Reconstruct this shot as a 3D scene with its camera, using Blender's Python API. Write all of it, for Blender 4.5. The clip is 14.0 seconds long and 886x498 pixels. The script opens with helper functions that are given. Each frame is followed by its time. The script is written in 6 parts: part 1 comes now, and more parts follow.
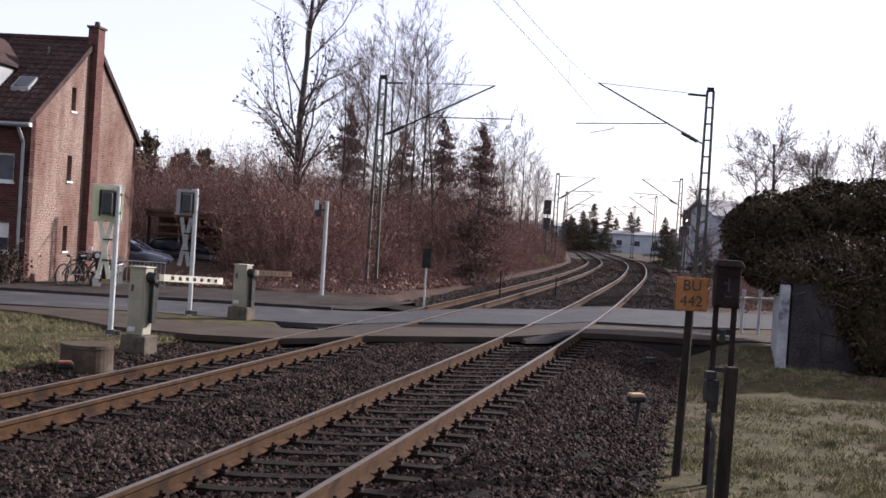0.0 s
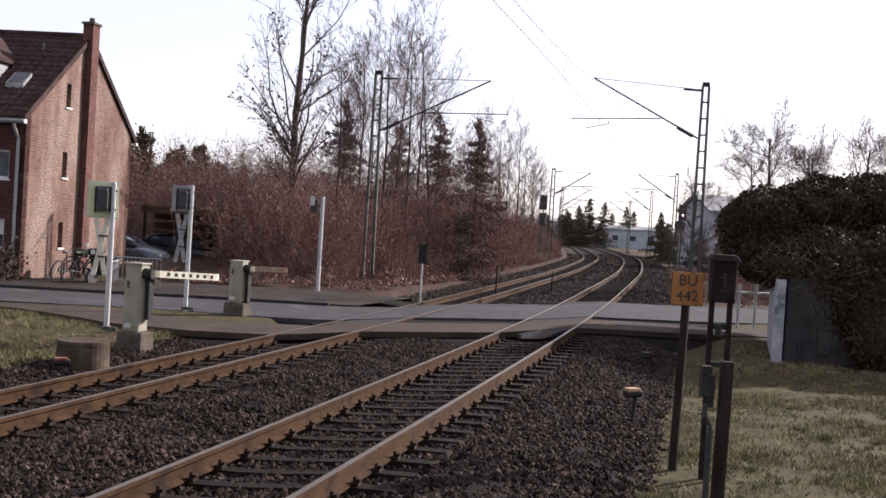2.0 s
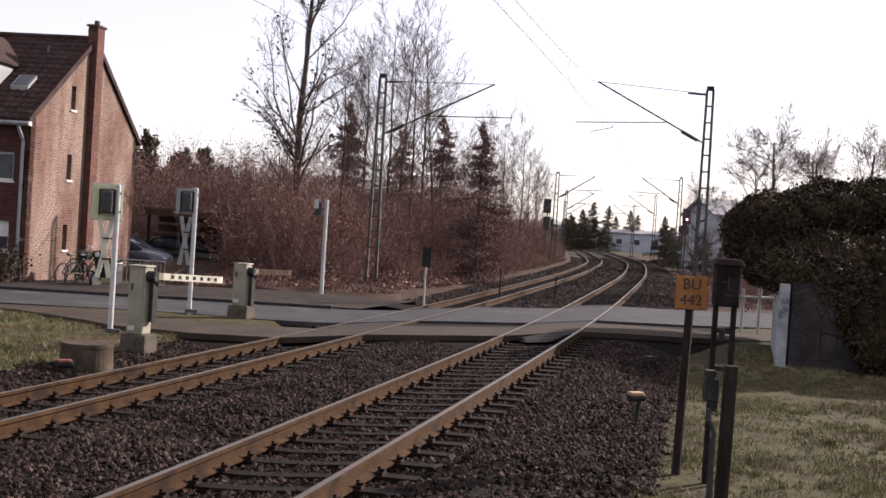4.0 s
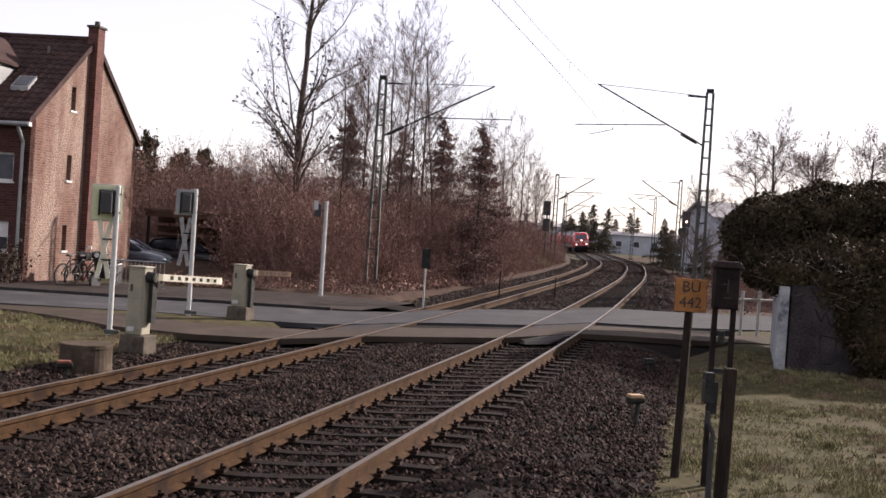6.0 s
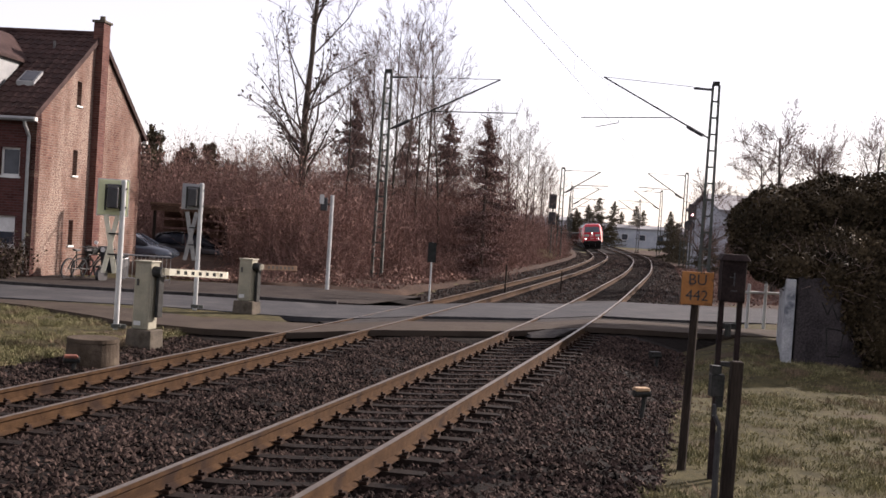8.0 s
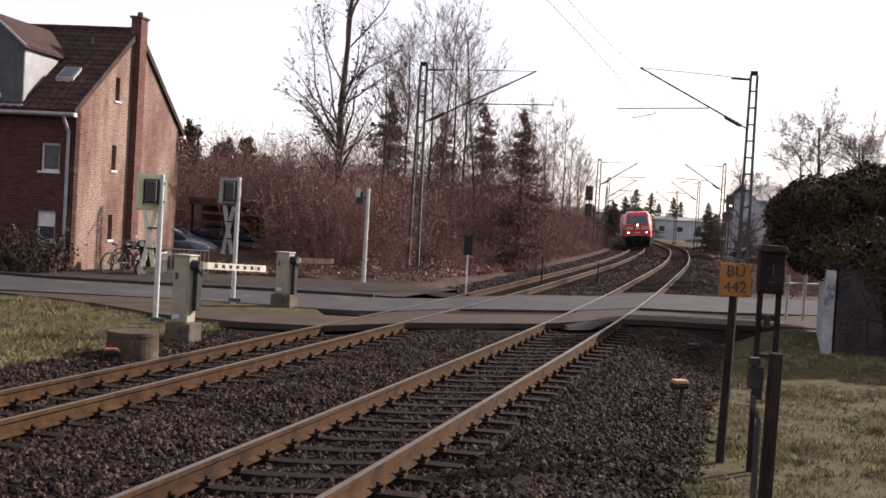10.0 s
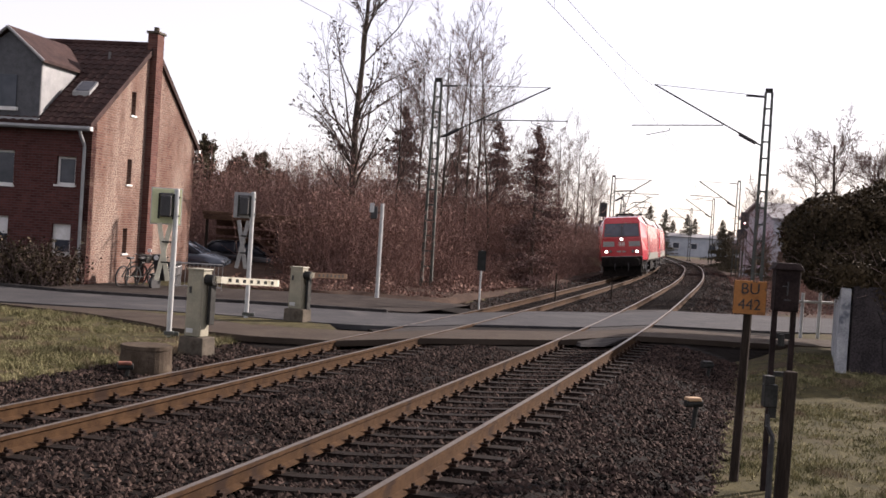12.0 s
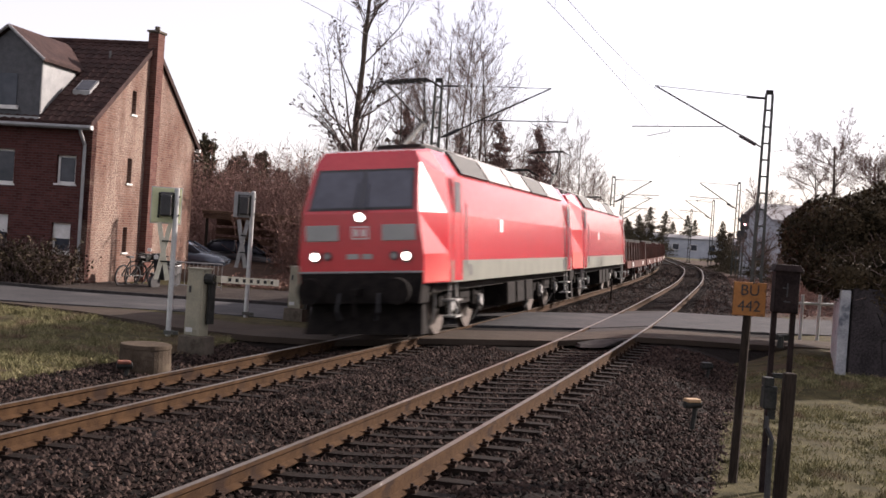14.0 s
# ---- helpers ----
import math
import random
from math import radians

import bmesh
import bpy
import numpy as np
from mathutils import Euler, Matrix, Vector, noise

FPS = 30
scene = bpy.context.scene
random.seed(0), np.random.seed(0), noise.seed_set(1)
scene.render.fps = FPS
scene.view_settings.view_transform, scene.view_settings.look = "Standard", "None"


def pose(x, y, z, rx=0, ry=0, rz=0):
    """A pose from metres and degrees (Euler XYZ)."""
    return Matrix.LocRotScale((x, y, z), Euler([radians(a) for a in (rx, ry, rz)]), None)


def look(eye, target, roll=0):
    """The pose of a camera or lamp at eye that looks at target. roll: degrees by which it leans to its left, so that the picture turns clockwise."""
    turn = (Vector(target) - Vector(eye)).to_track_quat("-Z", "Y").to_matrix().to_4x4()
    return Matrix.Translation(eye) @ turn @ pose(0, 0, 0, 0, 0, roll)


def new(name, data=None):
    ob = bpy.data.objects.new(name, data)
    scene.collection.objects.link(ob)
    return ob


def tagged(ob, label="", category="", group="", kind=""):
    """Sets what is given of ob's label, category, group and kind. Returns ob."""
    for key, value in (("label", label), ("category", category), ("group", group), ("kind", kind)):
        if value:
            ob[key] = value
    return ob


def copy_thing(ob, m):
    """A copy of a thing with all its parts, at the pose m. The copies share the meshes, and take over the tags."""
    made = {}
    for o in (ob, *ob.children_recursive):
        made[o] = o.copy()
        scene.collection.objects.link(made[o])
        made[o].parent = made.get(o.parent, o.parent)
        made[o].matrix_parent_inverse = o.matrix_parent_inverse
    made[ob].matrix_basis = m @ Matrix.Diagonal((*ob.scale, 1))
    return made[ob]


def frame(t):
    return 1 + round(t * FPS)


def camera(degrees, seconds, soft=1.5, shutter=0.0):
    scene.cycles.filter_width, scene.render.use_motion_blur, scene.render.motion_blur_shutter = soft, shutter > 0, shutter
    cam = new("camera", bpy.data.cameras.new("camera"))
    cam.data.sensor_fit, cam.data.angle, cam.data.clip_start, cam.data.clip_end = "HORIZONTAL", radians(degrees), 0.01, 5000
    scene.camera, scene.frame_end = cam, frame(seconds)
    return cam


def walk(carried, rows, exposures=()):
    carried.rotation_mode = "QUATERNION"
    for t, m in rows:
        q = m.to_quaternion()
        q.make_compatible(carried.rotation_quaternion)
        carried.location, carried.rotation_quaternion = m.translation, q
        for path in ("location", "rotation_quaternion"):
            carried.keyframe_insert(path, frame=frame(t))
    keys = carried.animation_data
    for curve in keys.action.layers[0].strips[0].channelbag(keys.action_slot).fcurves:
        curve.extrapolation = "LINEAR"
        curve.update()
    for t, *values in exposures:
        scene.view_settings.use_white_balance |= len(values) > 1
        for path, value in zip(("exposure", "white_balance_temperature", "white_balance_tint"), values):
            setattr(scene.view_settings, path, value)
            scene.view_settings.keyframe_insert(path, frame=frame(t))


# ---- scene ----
import itertools

# ---------- camera ----------
cam = camera(41.86, 14.0, soft=1.6, shutter=0.4)
EYE = (0.0, 0.0, 2.174)
TURNS = [(0, -0.890, -3.626, -2.705), (0.5, -0.971, -3.429, -2.792), (1, -1.130, -3.499, -3.015), (1.5, -1.348, -3.536, -2.990),
         (2, -1.101, -3.463, -2.905), (2.5, -0.933, -3.680, -2.798), (3, -0.978, -3.526, -2.890), (3.2, -0.970, -3.540, -2.860),
         (5.3, -0.860, -3.668, -2.600), (5.5, -0.788, -3.675, -2.643), (6, -0.859, -3.785, -2.734), (6.5, -0.951, -3.727, -2.567),
         (7, -1.076, -3.710, -2.597), (7.2, -1.100, -3.690, -2.560), (9.3, -1.500, -3.460, -2.200), (9.5, -1.572, -3.434, -1.991),
         (10, -1.666, -3.297, -0.660), (10.5, -1.593, -3.348, -0.378), (11, -1.021, -3.443, -0.212), (11.5, -0.965, -3.409, -0.019),
         (12, -0.933, -3.626, 0.018), (12.5, -0.960, -3.730, 0.062), (13, -0.993, -3.739, -0.062), (13.5, -0.974, -3.800, -0.101),
         (14, -0.918, -3.853, 0.012)]
walk(cam, [(t, pose(*EYE, 90 + p, r, y)) for t, p, r, y in TURNS], exposures=[(0, 1.12, 6050, 20), (3.2, 1.12, 6450, 20), (9.5, 1.15, 6700, 20), (14, 1.15, 6750, 20)])

# ---------- world and sun ----------
SUN_AZ, SUN_EL = radians(56), radians(27)
world = bpy.data.worlds.new("sky")
scene.world = world
world.use_nodes = True
wn = world.node_tree.nodes
sky = wn.new("ShaderNodeTexSky")
sky.sky_type, sky.sun_disc = "NISHITA", False
sky.sun_elevation, sky.sun_rotation = SUN_EL, SUN_AZ
sky.air_density, sky.dust_density, sky.ozone_density = 0.8, 1.3, 1.5
veil = wn.new("ShaderNodeMix")  # thin high haze, the same all over the sky
veil.data_type = "RGBA"
veil.inputs["Factor"].default_value, veil.inputs["B"].default_value = 0.55, (6.5, 6.2, 6.1, 1)
world.node_tree.links.new(sky.outputs[0], veil.inputs["A"])
world.node_tree.links.new(veil.outputs["Result"], wn["Background"].inputs[0])
wn["Background"].inputs[1].default_value = 0.090
sun_lamp = bpy.data.lights.new("sun", "SUN")
sun_lamp.energy, sun_lamp.angle, sun_lamp.color = 5.0, radians(0.6), (1.0, 0.93, 0.84)
sun = new("sun", sun_lamp)
sd = Vector((math.sin(SUN_AZ) * math.cos(SUN_EL), math.cos(SUN_AZ) * math.cos(SUN_EL), math.sin(SUN_EL)))
sun.matrix_world = look(sd * 100, (0, 0, 0))


# ---------- materials ----------
def mk(name, a, b, scale=8.0, rough=0.8, metal=0.0, bump=0.3, fine=60.0, spots=None, rnd=0.0, spec=0.5, stretch=(1, 1, 1)):
    """Two colours mixed by noise at two scales, with fine relief; spots: a third colour in patches; rnd: variation from object to object."""
    m = bpy.data.materials.new(name)
    m.use_nodes = True
    n, l = m.node_tree.nodes, m.node_tree.links
    bs = n["Principled BSDF"]
    bs.inputs["Roughness"].default_value, bs.inputs["Metallic"].default_value = rough, metal
    bs.inputs["Specular IOR Level"].default_value = spec if rough < 0.72 else 0.08
    tc, mp = n.new("ShaderNodeTexCoord"), n.new("ShaderNodeMapping")
    mp.inputs["Scale"].default_value = stretch
    l.new(tc.outputs["Object"], mp.inputs[0])
    n1, n2 = n.new("ShaderNodeTexNoise"), n.new("ShaderNodeTexNoise")
    n1.inputs["Scale"].default_value, n1.inputs["Detail"].default_value = scale, 4
    n2.inputs["Scale"].default_value, n2.inputs["Detail"].default_value = fine, 3
    l.new(mp.outputs[0], n1.inputs["Vector"]), l.new(mp.outputs[0], n2.inputs["Vector"])
    ad = n.new("ShaderNodeMath")
    ad.operation = "ADD"
    half = n.new("ShaderNodeMath")
    half.operation = "MULTIPLY_ADD"
    half.inputs[1].default_value, half.inputs[2].default_value = 0.7, -0.35
    l.new(n2.outputs[0], half.inputs[0]), l.new(n1.outputs[0], ad.inputs[0]), l.new(half.outputs[0], ad.inputs[1])
    rp = n.new("ShaderNodeValToRGB")
    rp.color_ramp.elements[0].position, rp.color_ramp.elements[1].position = 0.3, 0.7
    rp.color_ramp.elements[0].color, rp.color_ramp.elements[1].color = (*a, 1), (*b, 1)
    l.new(ad.outputs[0], rp.inputs[0])
    out = rp.outputs[0]
    if spots:
        n3, r3, mx = n.new("ShaderNodeTexNoise"), n.new("ShaderNodeValToRGB"), n.new("ShaderNodeMix")
        n3.inputs["Scale"].default_value = spots[1]
        n3.inputs["Detail"].default_value = 5
        r3.color_ramp.elements[0].position, r3.color_ramp.elements[1].position = spots[2], spots[2] + 0.1
        mx.data_type = "RGBA"
        mx.inputs["B"].default_value = (*spots[0], 1)
        l.new(tc.outputs["Object"], n3.inputs["Vector"]), l.new(n3.outputs[0], r3.inputs[0])
        l.new(r3.outputs[0], mx.inputs["Factor"]), l.new(out, mx.inputs["A"])
        out = mx.outputs["Result"]
    if rnd:
        oi, hs, mr = n.new("ShaderNodeObjectInfo"), n.new("ShaderNodeHueSaturation"), n.new("ShaderNodeMapRange")
        mr.inputs["To Min"].default_value, mr.inputs["To Max"].default_value = 1 - rnd, 1 + rnd
        l.new(oi.outputs["Random"], mr.inputs["Value"]), l.new(mr.outputs[0], hs.inputs["Value"]), l.new(out, hs.inputs["Color"])
        out = hs.outputs[0]
    l.new(out, bs.inputs["Base Color"])
    if bump:
        bp = n.new("ShaderNodeBump")
        bp.inputs["Strength"].default_value, bp.inputs["Distance"].default_value = bump, 0.02
        l.new(ad.outputs[0], bp.inputs["Height"]), l.new(bp.outputs[0], bs.inputs["Normal"])
    return m


def glow(name, colour, strength):
    m = bpy.data.materials.new(name)
    m.use_nodes = True
    bs = m.node_tree.nodes["Principled BSDF"]
    bs.inputs["Base Color"].default_value = (*colour, 1)
    bs.inputs["Emission Color"].default_value, bs.inputs["Emission Strength"].default_value = (*colour, 1), strength
    return m


def island_tint(m, amount):
    """Let each loose piece of a joined mesh differ in brightness."""
    n, l = m.node_tree.nodes, m.node_tree.links
    bs = n["Principled BSDF"]
    src = bs.inputs["Base Color"].links[0].from_socket
    ge, hs, mr = n.new("ShaderNodeNewGeometry"), n.new("ShaderNodeHueSaturation"), n.new("ShaderNodeMapRange")
    mr.inputs["To Min"].default_value, mr.inputs["To Max"].default_value = 1 - amount, 1 + amount
    l.new(ge.outputs["Random Per Island"], mr.inputs["Value"]), l.new(mr.outputs[0], hs.inputs["Value"])
    l.new(src, hs.inputs["Color"]), l.new(hs.outputs[0], bs.inputs["Base Color"])
    return m


def brick_mat(name, a, b, mortar):
    m = mk(name, a, b, 3, 0.9, 0, 0.3, 50)
    n, l = m.node_tree.nodes, m.node_tree.links
    bs = n["Principled BSDF"]
    src = bs.inputs["Base Color"].links[0].from_socket
    tc = n.new("ShaderNodeTexCoord")
    br = n.new("ShaderNodeTexBrick")
    br.inputs["Scale"].default_value, br.inputs["Brick Width"].default_value, br.inputs["Row Height"].default_value = 1.0, 0.25, 0.083
    br.inputs["Mortar Size"].default_value = 0.010
    sw = n.new("ShaderNodeMapping")
    l.new(tc.outputs["UV"], sw.inputs[0])
    l.new(sw.outputs[0], br.inputs["Vector"])
    br.inputs["Color1"].default_value, br.inputs["Color2"].default_value, br.inputs["Mortar"].default_value = (1, 1, 1, 1), (0.55, 0.5, 0.5, 1), (0, 0, 0, 1)
    mx, mm = n.new("ShaderNodeMix"), n.new("ShaderNodeMix")
    for x in (mx, mm):
        x.data_type = "RGBA"
    mx.blend_type = "MULTIPLY"
    mx.inputs["Factor"].default_value = 0.8
    l.new(src, mx.inputs["A"]), l.new(br.outputs["Color"], mx.inputs["B"])
    mm.inputs["B"].default_value = (*mortar, 1)
    l.new(mx.outputs["Result"], mm.inputs["A"]), l.new(br.outputs["Fac"], mm.inputs["Factor"])
    l.new(mm.outputs["Result"], bs.inputs["Base Color"])
    b2 = n.new("ShaderNodeBump")
    b2.invert = True
    b2.inputs["Strength"].default_value, b2.inputs["Distance"].default_value = 0.6, 0.01
    l.new(br.outputs["Fac"], b2.inputs["Height"])
    l.new(bs.inputs["Normal"].links[0].from_socket, b2.inputs["Normal"]), l.new(b2.outputs[0], bs.inputs["Normal"])
    return m


def sun_specks(m, pale):
    """Sun glints put into the colour of old bricks: pale specks gathered in upright streaks."""
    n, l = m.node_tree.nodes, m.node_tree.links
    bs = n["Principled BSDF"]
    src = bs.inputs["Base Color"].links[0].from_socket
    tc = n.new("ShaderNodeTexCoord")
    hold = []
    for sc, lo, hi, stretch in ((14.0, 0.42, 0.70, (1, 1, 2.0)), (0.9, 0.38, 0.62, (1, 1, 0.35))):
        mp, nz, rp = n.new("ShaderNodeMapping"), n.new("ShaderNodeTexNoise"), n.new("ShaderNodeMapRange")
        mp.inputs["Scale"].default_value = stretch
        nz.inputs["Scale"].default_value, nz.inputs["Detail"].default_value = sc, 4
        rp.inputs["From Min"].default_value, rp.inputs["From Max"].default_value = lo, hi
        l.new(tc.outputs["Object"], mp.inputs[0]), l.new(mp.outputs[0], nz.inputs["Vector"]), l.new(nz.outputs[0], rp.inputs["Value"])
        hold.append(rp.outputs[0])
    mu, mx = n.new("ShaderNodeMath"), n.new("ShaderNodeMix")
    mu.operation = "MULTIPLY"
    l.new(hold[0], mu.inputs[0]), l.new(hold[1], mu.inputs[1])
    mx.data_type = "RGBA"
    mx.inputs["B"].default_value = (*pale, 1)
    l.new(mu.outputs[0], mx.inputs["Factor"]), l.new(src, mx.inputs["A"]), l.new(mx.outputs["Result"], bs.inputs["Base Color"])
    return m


GRASS = mk("turf", (0.024, 0.022, 0.0095), (0.070, 0.060, 0.028), 3.5, 0.95, 0, 0.9, 30, spots=((0.052, 0.037, 0.024), 0.8, 0.56))
BLADE = island_tint(mk("grass_blades", (0.052, 0.055, 0.022), (0.245, 0.22, 0.122), 5.0, 0.9, 0, 0, 22, spots=((0.15, 0.112, 0.075), 1.3, 0.52)), 0.4)
LITTER = mk("leaf_litter", (0.0214, 0.0118, 0.00848), (0.054, 0.0341, 0.0242), 2.0, 0.95, 0, 0.8, 25)
# near-black: the shade between the stones is put into the bed's colour
SHADEBALLAST = mk("ballast", (0.0028, 0.0019, 0.0016), (0.0085, 0.0058, 0.0048), 9, 0.95, 0, 1.0, 28)
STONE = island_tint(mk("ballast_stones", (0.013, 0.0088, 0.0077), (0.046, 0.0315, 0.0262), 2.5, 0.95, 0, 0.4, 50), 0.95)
YARD = mk("trodden_yard", (0.017, 0.0135, 0.012), (0.040, 0.032, 0.028), 1.8, 0.95, 0, 0.6, 30)
ASPHALT = mk("asphalt", (0.032, 0.032, 0.0345), (0.053, 0.052, 0.0535), 1.5, 0.75, 0, 0.3, 90, spots=((0.066, 0.064, 0.064), 0.6, 0.58))
PATH = mk("path_asphalt", (0.0351, 0.0267, 0.0212), (0.0537, 0.0419, 0.0328), 1.5, 0.85, 0, 0.3, 80)
CONCRETE = mk("concrete", (0.0622, 0.0534, 0.0425), (0.104, 0.0887, 0.0707), 5, 0.9, 0, 0.4, 60, spots=((0.0414, 0.0349, 0.0243), 3, 0.58))
PANEL = mk("crossing_panel", (0.0216, 0.0198, 0.0198), (0.0468, 0.0432, 0.0414), 5, 0.8, 0, 0.4, 70)
RUST = mk("rusty_steel", (0.026, 0.0132, 0.0062), (0.055, 0.030, 0.0142), 6, 0.92, 0, 0.3, 60, spots=((0.020, 0.0112, 0.0075), 1.7, 0.55))
RAILTOP = mk("polished_rail_head", (0.085, 0.066, 0.050), (0.135, 0.110, 0.088), 10, 0.45, 0.75, 0.1, 40)
SLEEPER = mk("sleeper_steel", (0.006, 0.004, 0.0033), (0.0135, 0.009, 0.0068), 8, 0.85, 0.1, 0.4, 50, rnd=0.2)
CLAMP = mk("clamp_steel", (0.0147, 0.00924, 0.00756), (0.0357, 0.021, 0.0147), 20, 0.8, 0.3, 0.4, 60, spec=0.15)
GALV = mk("galvanised_steel", (0.184, 0.184, 0.184), (0.288, 0.288, 0.282), 10, 0.5, 0.6, 0.1, 60)
GREYPOLE = mk("pale_grey_paint", (0.316, 0.329, 0.322), (0.429, 0.436, 0.424), 6, 0.5, 0, 0.1, 50)
DARKSTEEL = mk("dark_painted_steel", (0.015, 0.0155, 0.0145), (0.034, 0.0345, 0.032), 8, 0.6, 0.3, 0.2, 50, spec=0.15)
MASTGREY = mk("mast_grey_green", (0.0432, 0.0497, 0.0454), (0.0864, 0.0907, 0.0821), 5, 0.65, 0.2, 0.2, 40, spec=0.15)
BLACK = mk("black_plastic", (0.008, 0.008, 0.0096), (0.024, 0.024, 0.0256), 10, 0.5, 0, 0.1, 50)
BOXGREY = mk("grey_green_cabinet_paint", (0.17, 0.163, 0.118), (0.264, 0.242, 0.175), 3, 0.6, 0, 0.15, 40, spots=((0.125, 0.112, 0.0755), 2.5, 0.62))
WHITE = mk("white_paint", (0.475, 0.468, 0.446), (0.59, 0.583, 0.569), 5, 0.55, 0, 0.1, 40)
REDPAINT = mk("red_stripe_paint", (0.23, 0.0216, 0.0216), (0.302, 0.036, 0.0288), 5, 0.5, 0, 0.1, 40)
LIME = mk("pale_green_board", (0.405, 0.432, 0.254), (0.503, 0.524, 0.319), 4, 0.5, 0, 0.1, 40)
SIGNY = mk("faded_yellow_sign", (0.26, 0.102, 0.021), (0.35, 0.145, 0.034), 7, 0.6, 0, 0.1, 40, spots=((0.14, 0.055, 0.0155), 9, 0.6))
WOOD = mk("weathered_post", (0.015, 0.0115, 0.0095), (0.036, 0.028, 0.0225), 10, 0.9, 0, 0.5, 60, stretch=(1, 1, 0.15), spec=0.15)
# front brick darker, gable brick paler: shade and sunlight put into their colours
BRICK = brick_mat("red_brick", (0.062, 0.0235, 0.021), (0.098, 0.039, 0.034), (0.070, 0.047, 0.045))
GABLE = sun_specks(brick_mat("sunlit_brick", (0.094, 0.044, 0.032), (0.160, 0.088, 0.066), (0.138, 0.104, 0.089)), (0.36, 0.30, 0.25))
PIER = brick_mat("chimney_brick", (0.088, 0.036, 0.029), (0.142, 0.068, 0.055), (0.105, 0.073, 0.066))
TILE = mk("roof_tile", (0.021, 0.0115, 0.0108), (0.049, 0.028, 0.025), 2.5, 0.75, 0, 0.3, 40, rnd=0.18)
SLATE = mk("dormer_slate", (0.0302, 0.0324, 0.0389), (0.0562, 0.0583, 0.0648), 6, 0.6, 0, 0.3, 30)
ZINC = mk("zinc_sheet", (0.194, 0.199, 0.205), (0.27, 0.276, 0.276), 3, 0.45, 0.5, 0.1, 30)
GLASS = mk("window_glass", (0.02, 0.025, 0.035), (0.05, 0.055, 0.07), 0.6, 0.12, 0, 0, 3, spec=0.25)
BARK = mk("bark", (0.0371, 0.0305, 0.0253), (0.0871, 0.0742, 0.0632), 6, 0.95, 0, 0.6, 40, stretch=(1, 1, 0.3))
TWIG = mk("twigs", (0.090, 0.064, 0.057), (0.178, 0.132, 0.118), 0.7, 0.95, 0, 0, 9)
TWIGRED = mk("red_brown_twigs", (0.105, 0.060, 0.050), (0.200, 0.125, 0.108), 0.6, 0.95, 0, 0, 9, rnd=0.3)
DRYLEAF = island_tint(mk("dry_leaves", (0.125, 0.070, 0.054), (0.250, 0.160, 0.130), 1.5, 0.9, 0, 0, 20, rnd=0.25), 0.45)
IVY = island_tint(mk("ivy_leaves", (0.015, 0.012, 0.0068), (0.058, 0.043, 0.0245), 1.2, 0.75, 0, 0, 12), 0.6)
NEEDLE = island_tint(mk("conifer_needles", (0.0317, 0.0293, 0.0182), (0.0845, 0.0691, 0.0437), 1.2, 0.9, 0, 0, 10, rnd=0.2), 0.35)
NEEDLEBR = island_tint(mk("brown_conifer_needles", (0.095, 0.060, 0.054), (0.175, 0.115, 0.102), 1.2, 0.9, 0, 0, 10, rnd=0.2), 0.4)
LOCORED = mk("traffic_red_paint", (0.40, 0.008, 0.018), (0.45, 0.013, 0.024), 0.8, 0.26, 0, 0.04, 10, spots=((0.36, 0.024, 0.036), 1.2, 0.62))
LOCORED.node_tree.nodes["Principled BSDF"].inputs["Coat Weight"].default_value = 0.7
LOCORED.node_tree.nodes["Principled BSDF"].inputs["Coat Roughness"].default_value = 0.16
LOCOGREY = mk("dusty_grey_paint", (0.0726, 0.0774, 0.0594), (0.109, 0.113, 0.0874), 1.5, 0.5, 0, 0.05, 20)
PANELGREY = mk("pale_grey_panel", (0.23, 0.243, 0.23), (0.288, 0.294, 0.282), 3, 0.45, 0, 0.05, 30)
UNDER = mk("sooty_underframe", (0.00505, 0.00432, 0.00432), (0.0162, 0.0137, 0.0123), 5, 0.85, 0.0, 0.3, 40, spec=0.15)
WHEEL = mk("wheel_steel", (0.05, 0.04, 0.035), (0.12, 0.10, 0.088), 9, 0.55, 0.6, 0.2, 40)
ROOFGREY = mk("loco_roof_grey", (0.085, 0.083, 0.080), (0.15, 0.145, 0.14), 1.5, 0.5, 0.1, 0.1, 20)
WAGONBR = mk("wagon_brown", (0.045, 0.018, 0.015), (0.095, 0.038, 0.030), 2.5, 0.75, 0, 0.2, 30)
LAMP = glow("lit_headlamp", (1.0, 0.9, 0.86), 3.5)
REDLAMP = glow("lit_signal_lamp", (1.0, 0.55, 0.55), 5)
CREAM = mk("cream_paint", (0.46, 0.44, 0.34), (0.60, 0.58, 0.47), 6, 0.6, 0, 0.1, 40, spots=((0.30, 0.27, 0.18), 5, 0.6))
BROWNWOOD = mk("brown_timber", (0.06, 0.036, 0.024), (0.12, 0.075, 0.05), 6, 0.8, 0, 0.3, 50, stretch=(0.2, 1, 1))
CABGLASS = mk("cab_glass", (0.045, 0.05, 0.068), (0.075, 0.08, 0.105), 0.6, 0.1, 0, 0, 3, spec=0.5)
COPPER = mk("dark_wire", (0.0432, 0.0432, 0.0446), (0.0864, 0.0828, 0.0828), 5, 0.6, 0.4, 0, 30)


